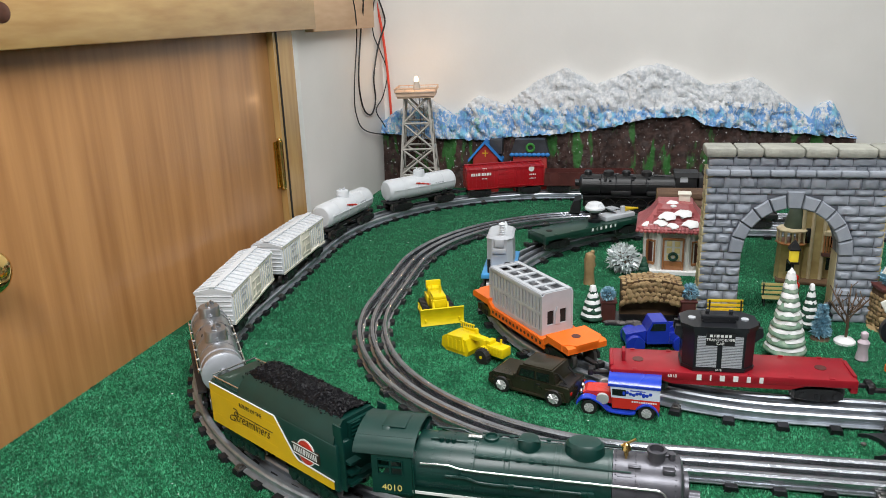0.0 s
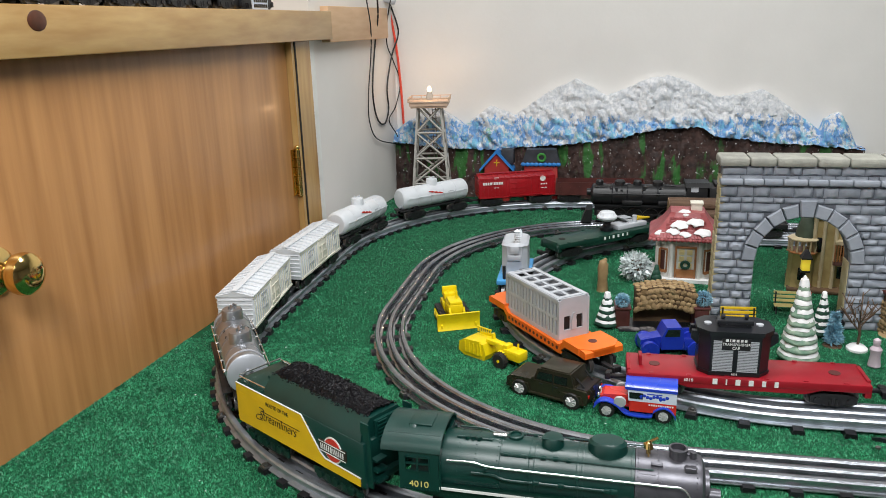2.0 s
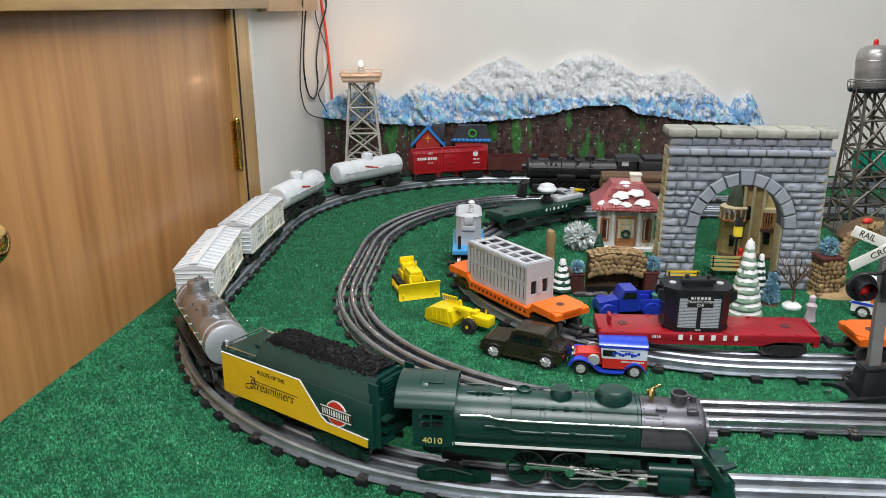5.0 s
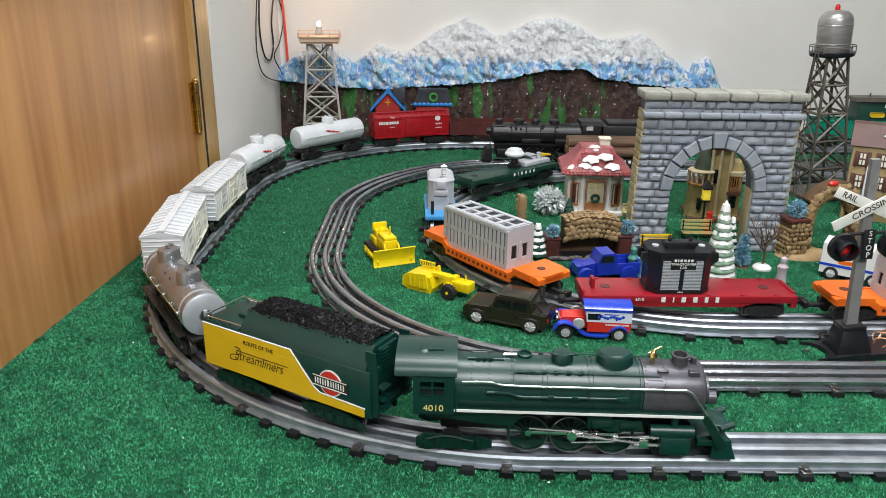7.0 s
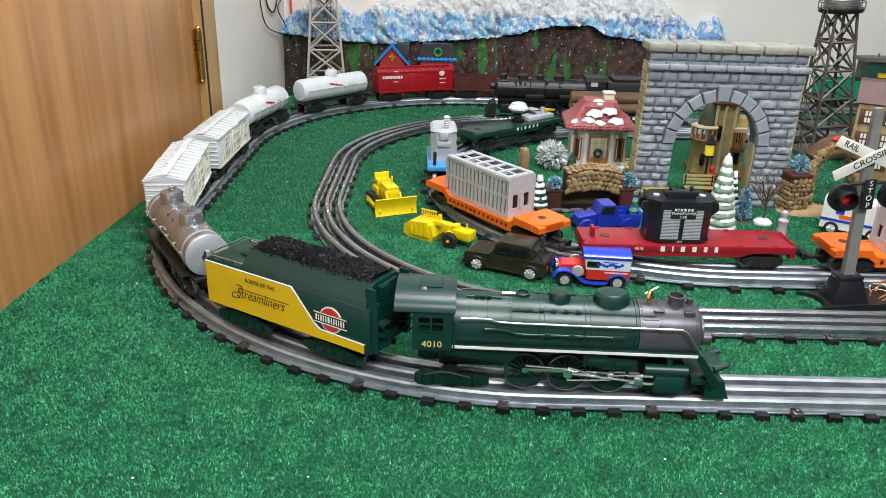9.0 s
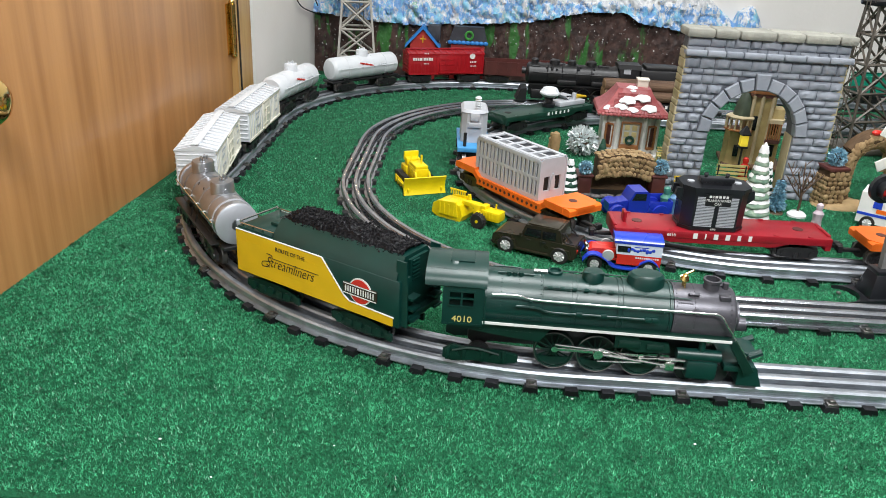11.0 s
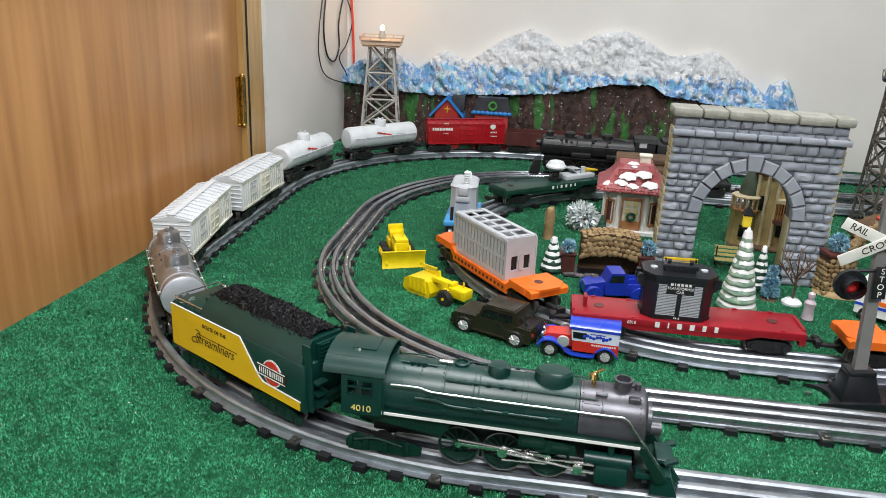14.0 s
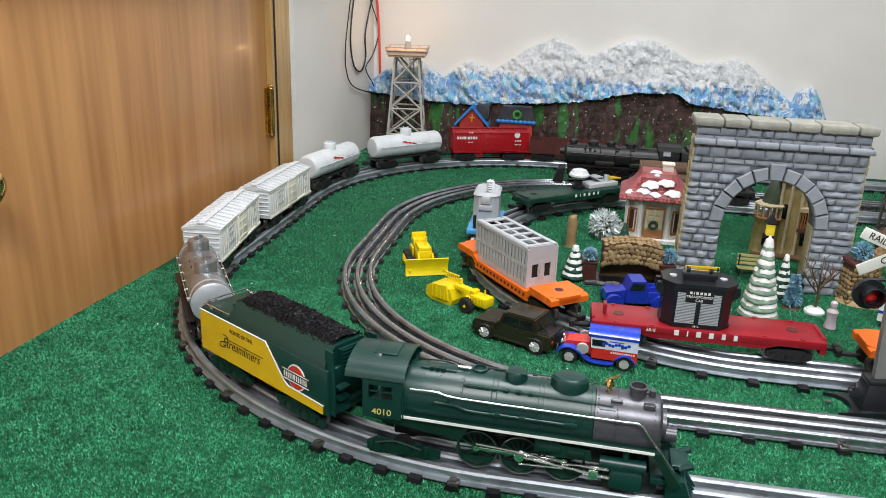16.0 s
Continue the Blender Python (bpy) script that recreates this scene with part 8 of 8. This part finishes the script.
def scraper():
    c = thing("motor_scraper", pose(-0.141, 0.942, 0, 0, 0, -32) @ Matrix.Diagonal((0.79, 0.8, 0.8, 1)), "yellow plastic toy scraper with two-wheeled tractor", "toy vehicle", "yellow construction toys")
    b = B()
    prism(b, [(-0.062, 0.006), (-0.05, 0.0), (-0.006, 0.0), (-0.002, 0.010), (-0.008, 0.028), (-0.05, 0.028), (-0.06, 0.022)], -0.018, 0.018, "y")
    for s in (-1, 1):
        prism(b, [(-0.05, 0.008), (-0.01, 0.008), (-0.014, 0.033), (-0.046, 0.03)], s * 0.018, s * 0.021, "y")
        for k in range(4):
            box(b, (-0.044 + k * 0.009, s * 0.0215, 0.018), (0.002, 0.002, 0.018))
    part("bowl", b, M["cat"], c)
    b = B()
    for k in range(7):
        box(b, (-0.045 + k * 0.0045, 0.013, 0.037), (0.0016, 0.0016, 0.008))
    box(b, (-0.0315, 0.013, 0.0415), (0.032, 0.002, 0.002))
    part("apron_rail", b, M["cat"], c)
    b = B()
    box(b, (0.004, 0, 0.03), (0.032, 0.012, 0.008), 0.0015)
    box(b, (0.018, 0, 0.022), (0.014, 0.014, 0.022), 0.002)
    cyl(b, (-0.002, 0.004, 0.032), (-0.004, 0.004, 0.043), 0.003, seg=10)
    part("gooseneck", b, M["cat"], c)
    b = B()
    box(b, (0.045, 0, 0.021), (0.034, 0.022, 0.016), 0.002)
    box(b, (0.026, 0, 0.018), (0.014, 0.026, 0.012), 0.0015)
    box(b, (0.03, 0, 0.03), (0.01, 0.016, 0.01), 0.002)
    cyl(b, (0.048, 0.004, 0.028), (0.048, 0.004, 0.038), 0.0015, seg=8)
    for k in range(4):
        box(b, (0.038 + k * 0.006, -0.0115, 0.022), (0.003, 0.001, 0.009))
    part("tractor", b, M["cat"], c)
    for x, s in ((0.03, -1), (0.03, 1)):
        b = B()
        lathe(b, [(0.006, -0.005), (0.011, -0.005), (0.0128, -0.003), (0.0128, 0.003), (0.011, 0.005), (0.006, 0.005)], 24, (x, s * 0.02, 0.0128), pose(0, 0, 0, 90, 0, 0))
        for j in range(16):
            a = 2 * math.pi * j / 16
            box(b, (x + 0.0128 * math.cos(a), s * 0.02, 0.0128 + 0.0128 * math.sin(a)), (0.0016, 0.009, 0.0016), m=pose(0, 0, 0, 0, -math.degrees(a), 0))
        t = part("wheel", b, M["rubber"], c)
        b = B()
        cyl(b, (x, s * 0.0205, 0.0128), (x, s * 0.0245, 0.0128), 0.0062, seg=18)
        cyl(b, (x, s * 0.024, 0.0128), (x, s * 0.0262, 0.0128), 0.0025, seg=12)
        part("hub", b, M["cat"], t)


scraper()


def suv():
    c = thing("off_road_car", pose(-0.058, 0.853, 0, 0, 0, 157) @ Matrix.Diagonal((1, 1, 0.92, 1)), "dark olive brown die-cast toy off-road pickup", "toy vehicle", "toy cars")
    W = 0.0205
    b = B()
    prism(b, [(-0.05, 0.009), (-0.052, 0.02), (-0.05, 0.0265), (0.016, 0.0265), (0.046, 0.025), (0.051, 0.021), (0.051, 0.009), (0.044, 0.007), (-0.045, 0.007)], -W, W, "y")
    for s in (-1, 1):
        for x in (-0.033, 0.033):
            prism(b, [(x - 0.014, 0.009), (x - 0.0105, 0.02), (x + 0.0105, 0.02), (x + 0.014, 0.009)], s * W, s * (W + 0.0022), "y")
        box(b, (0, s * (W + 0.0006), 0.0085), (0.045, 0.003, 0.003), 0.0006)
    part("body", b, M["olive"], c)
    b = B()
    prism(b, [(0.017, 0.026), (0.011, 0.0425), (-0.030, 0.0435), (-0.034, 0.026)], -W + 0.0015, W - 0.0015, "y", )
    box(b, (-0.01, 0, 0.0437), (0.036, W * 1.7, 0.0016), 0.0005)
    part("cabin", b, M["olive"], c)
    for s in (-1, 1):
        for xa, xb in ((-0.026, -0.0105), (-0.008, 0.009)):
            b = B()
            prism(b, [(xa, 0.0285), (xb + (0.0035 if xb > 0 else 0), 0.0285), (xb, 0.0385), (xa, 0.039)], s * (W - 0.0012), s * (W - 0.0006), "y")
            part("side_window", b, M["glass_dark"], c)
        b = B()
        box(b, (-0.009, s * (W + 0.0002), 0.024), (0.0005, 0.0008, 0.014))
        for x in (-0.013, 0.006):
            box(b, (x, s * (W + 0.0006), 0.0235), (0.005, 0.0012, 0.0014), 0.0003)
        part("door_line", b, M["black"], c)
        b = B()
        box(b, (0.015, s * (W + 0.0025), 0.0295), (0.003, 0.0045, 0.0055), 0.0008)
        part("mirror", b, M["olive"], c)
    b = B()
    prism(b, [(0.0158, 0.0285), (0.0162, 0.0285), (0.0112, 0.0395), (0.0106, 0.0395)], -W + 0.004, W - 0.004, "y")
    part("windscreen", b, M["glass_dark"], c)
    b = B()
    box(b, (-0.043, 0, 0.0268), (0.013, W * 1.7, 0.001))
    for s in (-1, 1):
        cyl(b, (-0.044, s * 0.012, 0.027), (-0.034, s * 0.012, 0.038), 0.0012, seg=8)
    part("load_bed", b, M["black"], c)
    b = B()
    for k in range(7):
        box(b, (0.0512, -0.009 + k * 0.003, 0.018), (0.0008, 0.0018, 0.006))
    box(b, (0.0515, 0, 0.0105), (0.004, W * 1.9, 0.003), 0.0008)
    part("grille", b, M["black"], c)
    b = B()
    for s in (-1, 1):
        box(b, (-0.0522, s * 0.0175, 0.02), (0.001, 0.003, 0.004), 0.0003)
    part("tail_light", b, M["van_red"], c)
    b = B()
    for k in range(4):
        box(b, (0.0 - k * 0.008, 0, 0.0438), (0.0012, W * 1.5, 0.0012))
    for s in (-1, 1):
        box(b, (-0.012, s * W * 0.75, 0.0438), (0.03, 0.0012, 0.0012))
    part("roof_rack", b, M["olive"], c)
    for x in (-0.033, 0.033):
        for s in (-1, 1):
            wheel(c, x, s * (W - 0.0006), 0.0108, 0.0066, s)


suv()


def delivery_van():
    c = thing("delivery_van", pose(0.034, 0.822, 0, 0, 0, 175), "vintage red, white and blue die-cast toy delivery van", "toy vehicle", "toy cars")
    W = 0.0165
    b = B()
    prism(b, [(-0.043, 0.011), (0.006, 0.011), (0.006, 0.023), (-0.043, 0.023)], -W, W, "y")
    prism(b, [(0.006, 0.0125), (0.037, 0.0125), (0.037, 0.0225), (0.034, 0.025), (0.006, 0.0265)], -W * 0.62, W * 0.62, "y")
    part("body", b, M["van_red"], c)
    b = B()
    prism(b, [(-0.043, 0.0232), (0.007, 0.0232), (0.0085, 0.0365), (-0.043, 0.0365)], -W, W, "y")
    part("panel", b, M["van_white"], c, "pale blue-white upper panel")
    b = B()
    prof = [(-W - 0.001, 0.0365), (W + 0.001, 0.0365), (W + 0.001, 0.0395), (W * 0.8, 0.0425), (0, 0.0437), (-W * 0.8, 0.0425), (-W - 0.001, 0.0395)]
    prism(b, prof, -0.0435, 0.011)
    part("roof", b, M["van_blue"], c)
    for s in (-1, 1):
        b = B()
        prism(b, [(0.0, 0.0262), (0.006, 0.0262), (0.0065, 0.0335), (-0.008, 0.0335), (-0.008, 0.0262)], s * (W + 0.0001), s * (W + 0.0005), "y")
        part("cab_window", b, M["glass_dark"], c)
        b = B()                                      # sweeping wings and running board
        pts = smooth_path([(0.044, s * (W - 0.001), 0.012), (0.038, s * (W - 0.001), 0.0195), (0.029, s * (W - 0.001), 0.021), (0.019, s * (W - 0.001), 0.0165), (0.008, s * (W - 0.001), 0.008), (-0.016, s * (W - 0.001), 0.0075), (-0.02, s * (W - 0.001), 0.014), (-0.03, s * (W - 0.001), 0.0195), (-0.039, s * (W - 0.001), 0.015), (-0.043, s * (W - 0.001), 0.008)], 5)
        rings = []
        for p in pts:
            rings.append([b.verts.new((p.x, p.y + dy, p.z + dz)) for dy, dz in ((-0.0042, -0.0008), (0.0042, -0.0012), (0.0042, 0.0004), (-0.0042, 0.0012))])
        for A, C in zip(rings, rings[1:]):
            for j in range(4):
                b.faces.new((A[j], A[(j + 1) % 4], C[(j + 1) % 4], C[j]))
        b.faces.new(rings[0])
        b.faces.new(rings[-1][::-1])
        bmesh.ops.recalc_face_normals(b, faces=b.faces[:])
        part("wing", b, M["van_blue"], c)
        b = B()                                      # maker's mark as a plain wavy shape
        for i in range(9):
            ball(b, (-0.006 - i * 0.0034, s * (W + 0.0002), 0.0295 + 0.0012 * math.sin(i * 1.7)), 0.0024, (0.8, 0.25, 1.2 if i in (0, 6) else 0.8), 8, 6)
        box(b, (-0.02, s * (W + 0.0004), 0.0333), (0.016, 0.0006, 0.0008))
        part("blue_mark", b, M["van_blue"], c)
        b = B()
        bars(b, -0.04, 0.0205, [0.0016] * 11, 0.0018, 0.0008, s * (W + 0.0004))
        part("white_marks", b, M["white"], c)
    for y in (-W * 0.85 - 0.002, W * 0.85 + 0.005):
        b = B()
        lathe(b, [(0.002, 0), (0.0066, 0.0005), (0.0066, 0.0035), (0.002, 0.004)], 20, (0.016, y, 0.0205), pose(0, 0, 0, 80, 0, 0))
        part("spare_wheel", b, M["rim"], c)
    b = B()
    for s in (-1, 1):
        ball(b, (0.0395, s * 0.0075, 0.022), 0.0032, (0.8, 1, 1), 12, 8)
        cyl(b, (0.0455, s * 0.012, 0.0105), (0.0455, -s * 0.012, 0.0105), 0.001, seg=6)
    box(b, (0.0375, 0, 0.0185), (0.002, 0.014, 0.012), 0.001)
    part("headlight", b, M["chrome"], c)
    for x in (0.030, -0.030):
        for s in (-1, 1):
            wheel(c, x, s * (W - 0.001), 0.0088, 0.0045, s)


delivery_van()


def pickup():
    c = thing("pickup_truck", pose(0.083, 0.995, 0, 0, 0, 190), "glossy blue die-cast toy pickup behind the flat car", "toy vehicle", "toy cars")
    W = 0.017
    b = B()
    prism(b, [(0.012, 0.01), (0.04, 0.01), (0.04, 0.022), (0.012, 0.027)], -W * 0.6, W * 0.6, "y")
    prism(b, [(-0.014, 0.01), (0.014, 0.01), (0.014, 0.027), (0.008, 0.04), (-0.01, 0.0405), (-0.014, 0.036)], -W * 0.88, W * 0.88, "y")
    part("cab", b, M["truck_blue"], c)
    b = B()
    for s in (-1, 1):
        box(b, (-0.03, s * W, 0.019), (0.032, 0.002, 0.016), 0.0005)
        for x in (0.029, -0.03):
            lathe(b, [(0.0118, -0.004), (0.0125, 0.0), (0.0118, 0.004)], 18, (x, s * W, 0.0105), pose(0, 0, 0, 90, 0, 0))
    box(b, (-0.03, 0, 0.012), (0.034, W * 2, 0.003))
    box(b, (-0.046, 0, 0.019), (0.002, W * 2, 0.016))
    part("load_bed", b, M["truck_blue"], c)
    for s in (-1, 1):
        b = B()
        prism(b, [(-0.009, 0.028), (0.0105, 0.028), (0.0065, 0.0375), (-0.009, 0.0375)], s * W * 0.88, s * (W * 0.88 + 0.0005), "y")
        part("side_window", b, M["glass_dark"], c)
        for x in (0.029, -0.03):
            wheel(c, x, s * W, 0.0095, 0.0045, s)


pickup()

# white van behind the signal
wv = thing("service_van", pose(0.432, 1.0, 0, 0, 0, -35) @ Matrix.Diagonal((0.9, 0.9, 0.9, 1)), "white toy service van with orange and blue marks", "toy vehicle", "toy cars")
b = B()
prism(b, [(-0.045, 0.01), (0.048, 0.01), (0.049, 0.026), (0.036, 0.032), (0.024, 0.056), (-0.045, 0.057)], -0.022, 0.022, "y")
part("body", b, M["white"], wv)
for s in (-1, 1):
    b = B()
    box(b, (-0.005, s * 0.0222, 0.024), (0.08, 0.001, 0.004))
    box(b, (-0.02, s * 0.0224, 0.04), (0.012, 0.001, 0.01))
    part("blue_mark", b, M["van_blue"], wv)
    b = B()
    box(b, (-0.005, s * 0.0222, 0.031), (0.03, 0.001, 0.006))
    part("orange_mark", b, M["orange"], wv)
    for x in (-0.028, 0.03):
        wheel(wv, x, s * 0.0205, 0.0105, 0.006, s)
b = B()
box(b, (-0.0455, 0, 0.042), (0.001, 0.034, 0.018), 0.0005)
part("rear_window", b, M["glass_dark"], wv)


# small painted figures, each one plain shape
def figure(x, y, h, material, label):
    b = B()
    lathe(b, [(h * 0.16, 0), (h * 0.2, h * 0.05), (h * 0.15, h * 0.4), (h * 0.19, h * 0.62), (h * 0.09, h * 0.74), (h * 0.12, h * 0.84), (h * 0.11, h * 0.94), (h * 0.03, h)], 14)
    solid("figurine", b, material, label, "figurine", "painted figurines", m=pose(x, y, 0))


figure(0.139, 1.000, 0.046, M["blue_coat"], "small blue painted figurine beside the pickup")
figure(0.127, 1.006, 0.042, M["green_coat"], "small green painted figurine beside the pickup")
figure(0.326, 0.985, 0.038, M["pale_coat"], "small lilac painted figurine near the bare tree")
figure(0.292, 1.185, 0.04, M["van_red"], "small red painted figurine in the gateway")
figure(0.303, 1.062, 0.045, M["black_gloss"], "small dark painted figurine beside the blue fir")
figure(0.0, 1.31, 0.03, M["tanstone"], "small tan stone ornament on the turf")
b = B()
lathe(b, [(0.009, 0), (0.0075, 0.02), (0.0085, 0.04), (0.006, 0.05), (0.002, 0.053)], 14)
solid("stone_post", b, M["tanstone"], "small tan stone post on the turf behind the crate", "toy post", m=pose(-0.004, 1.225, 0))


# ---- cables in the corner ----
def cable(pts, r, material, label):
    b = B()
    sweep(b, smooth_path(pts, 8), r, 8)
    solid("cable", b, material, label, "cable", "cables in the corner")


cable([wall_at(0.26, 0.48, 0.03), wall_at(0.22, 0.42, 0.022), wall_at(0.19, 0.36, 0.008), wall_at(0.215, 0.27, 0.006), wall_at(0.215, 0.21, 0.006), wall_at(0.165, 0.165, 0.006), wall_at(0.02, 0.13, 0.012), (-0.50, WALL_Y - 0.03, 0.115)], 0.0014, M["wire"], "thin black cable looping down the wall")
cable([wall_at(0.19, 0.48, 0.03), wall_at(0.17, 0.44, 0.022), wall_at(0.155, 0.38, 0.006), wall_at(0.18, 0.28, 0.004), wall_at(0.16, 0.215, 0.004), wall_at(0.11, 0.195, 0.004), wall_at(0.075, 0.225, 0.004), wall_at(0.078, 0.28, 0.004), wall_at(0.04, 0.35, 0.006), wall_at(0.0, 0.40, 0.012), (-0.515, WALL_Y - 0.012, 0.43), (-0.53, WALL_Y - 0.012, 0.475)], 0.002, M["wire"], "thick black cable hanging in a loop")
cable([wall_at(0.10, 0.48, 0.03), wall_at(0.085, 0.43, 0.014), wall_at(0.07, 0.38, 0.006), wall_at(0.03, 0.34, 0.006), wall_at(0.0, 0.285, 0.012), wall_at(0.03, 0.23, 0.008), wall_at(0.08, 0.20, 0.006), wall_at(0.04, 0.16, 0.01), (-0.51, WALL_Y - 0.03, 0.125)], 0.0014, M["wire"], "thin black cable crossing the others")
cable([(-0.535, WALL_Y - 0.02, 0.50), (-0.53, WALL_Y - 0.012, 0.45), (-0.52, WALL_Y - 0.008, 0.38), (-0.512, WALL_Y - 0.008, 0.28), (-0.508, WALL_Y - 0.008, 0.165)], 0.003, M["orange_wire"], "red-orange extension cable down the corner")
b = B()
box(b, (0.0, 0, 0), (0.05, 0.028, 0.014), 0.004, pose(0, 0, 0, 0, 20, 10))
solid("plug_strip", b, M["silver_end"], "pale plug end of a cable on the shelf", "plug", m=Matrix.Translation(wall_at(0.05, 0.484, 0.0)))


# ---- toy trains on the shelf: only their lower parts come into view ----
def shelf_train(s, L, material, label):
    m = Matrix.Translation(wall_at(s, Z_LINTEL + 0.052, -0.032)) @ pose(0, 0, 0, 0, 0, -WALL_TURN - 90)
    c = thing("shelf_train", m, label, "toy train car", "toy trains on the shelf")
    b = B()
    box(b, (0, 0, 0.045), (L, 0.05, 0.05), 0.001)
    for k in range(5):
        box(b, (-L * 0.4 + k * L * 0.2, -0.0258, 0.045), (0.003, 0.002, 0.046))
    part("body", b, material, c)
    b = B()
    box(b, (0, 0, 0.018), (L * 1.02, 0.046, 0.005))
    part("frame", b, M["black"], c)
    truck(c, -L * 0.34)
    truck(c, L * 0.34)


s_at = 0.62
for L, key, lb in ((0.10, "black_gloss", "black toy train car on the shelf"), (0.1, "flat_red", "dark red toy train car on the shelf"), (0.08, "caboose_dk", "dark green toy train car on the shelf"), (0.1, "black_gloss", "black toy tank engine on the shelf"), (0.12, "flat_red", "maroon toy boxcar on the shelf"), (0.14, "black_gloss", "black toy tender on the shelf"), (0.14, "loco_black", "black toy locomotive on the shelf")):
    shelf_train(s_at + L / 2, L, M[key], lb)
    s_at += L + 0.03
b = B()
box(b, (0, 0, 0.02), (0.003, 0.05, 0.04), 0.0005)
cd = solid("name_card", b, M["van_white"], "pale lilac card with dark writing on the shelf", "card", m=Matrix.Translation(wall_at(0.70, Z_LINTEL + 0.052, 0.012)) @ pose(0, 0, 0, 0, 0, -WALL_TURN))
b = B()
for k in range(2):
    for q in range(7):
        box(b, (0.0018, -0.02 + q * 0.0065, 0.006 + k * 0.008), (0.0005, 0.005, 0.005))
part("dark_bars", b, M["lettering"], cd)


# ---- turf fibres and loose specks ----
def fibres(n, y0, y1, x0, x1, seed):
    g = np.random.RandomState(seed)
    x = g.uniform(x0, x1, n)
    y = g.uniform(y0, y1, n)
    a = g.uniform(0, 2 * np.pi, n)
    L = g.uniform(0.0012, 0.0026, n)
    w = g.uniform(0.0003, 0.00055, n)
    lean = g.uniform(0.2, 1.1, n)
    b = g.uniform(0, 2 * np.pi, n)
    v = np.zeros((n, 3, 3))
    v[:, 0] = np.c_[x - w * np.cos(a), y - w * np.sin(a), np.zeros(n)]
    v[:, 1] = np.c_[x + w * np.cos(a), y + w * np.sin(a), np.zeros(n)]
    v[:, 2] = np.c_[x + L * lean * np.cos(b), y + L * lean * np.sin(b), L]
    me = bpy.data.meshes.new("turf_fibres")
    me.vertices.add(n * 3)
    me.vertices.foreach_set("co", v.reshape(-1))
    me.loops.add(n * 3)
    me.loops.foreach_set("vertex_index", np.arange(n * 3))
    me.polygons.add(n)
    me.polygons.foreach_set("loop_start", np.arange(n) * 3)
    me.polygons.foreach_set("loop_total", np.full(n, 3))
    me.update()
    me.materials.append(M["blade"])
    return me


tagged(new("turf_fibres", fibres(520000, 0.40, 0.95, -0.63, 0.62, 1)), "short shiny green plastic turf fibres on the table", "turf", kind="stuff")
tagged(new("turf_fibres", fibres(380000, 0.95, 1.85, -0.57, 0.9, 2)), "short green plastic turf fibres between the tracks", "turf", kind="stuff")
g = random.Random(21)
b = B()
for i in range(60):
    x, y = g.uniform(-0.55, 0.45), g.uniform(0.42, 1.5)
    ball(b, (x, y, 0.0022), g.uniform(0.0004, 0.0011), (1.3, 1, 0.6), 6, 4)
solid("loose_specks", b, M["snow"], "tiny white specks scattered on the turf", "specks", kind="stuff")

# unseen ceiling fixtures; the second goes with the added front lamp
for fx, fy in ((0.15, 0.85), (0.35, -0.6)):
    f = thing("ceiling_lamp", pose(fx, fy, CEIL), "long white ceiling light fitting, unseen", "lamp", "ceiling lamps")
    b = B()
    box(b, (0, 0, -0.018), (0.96, 0.3, 0.036), 0.004)
    part("housing", b, M["ceiling"], f)
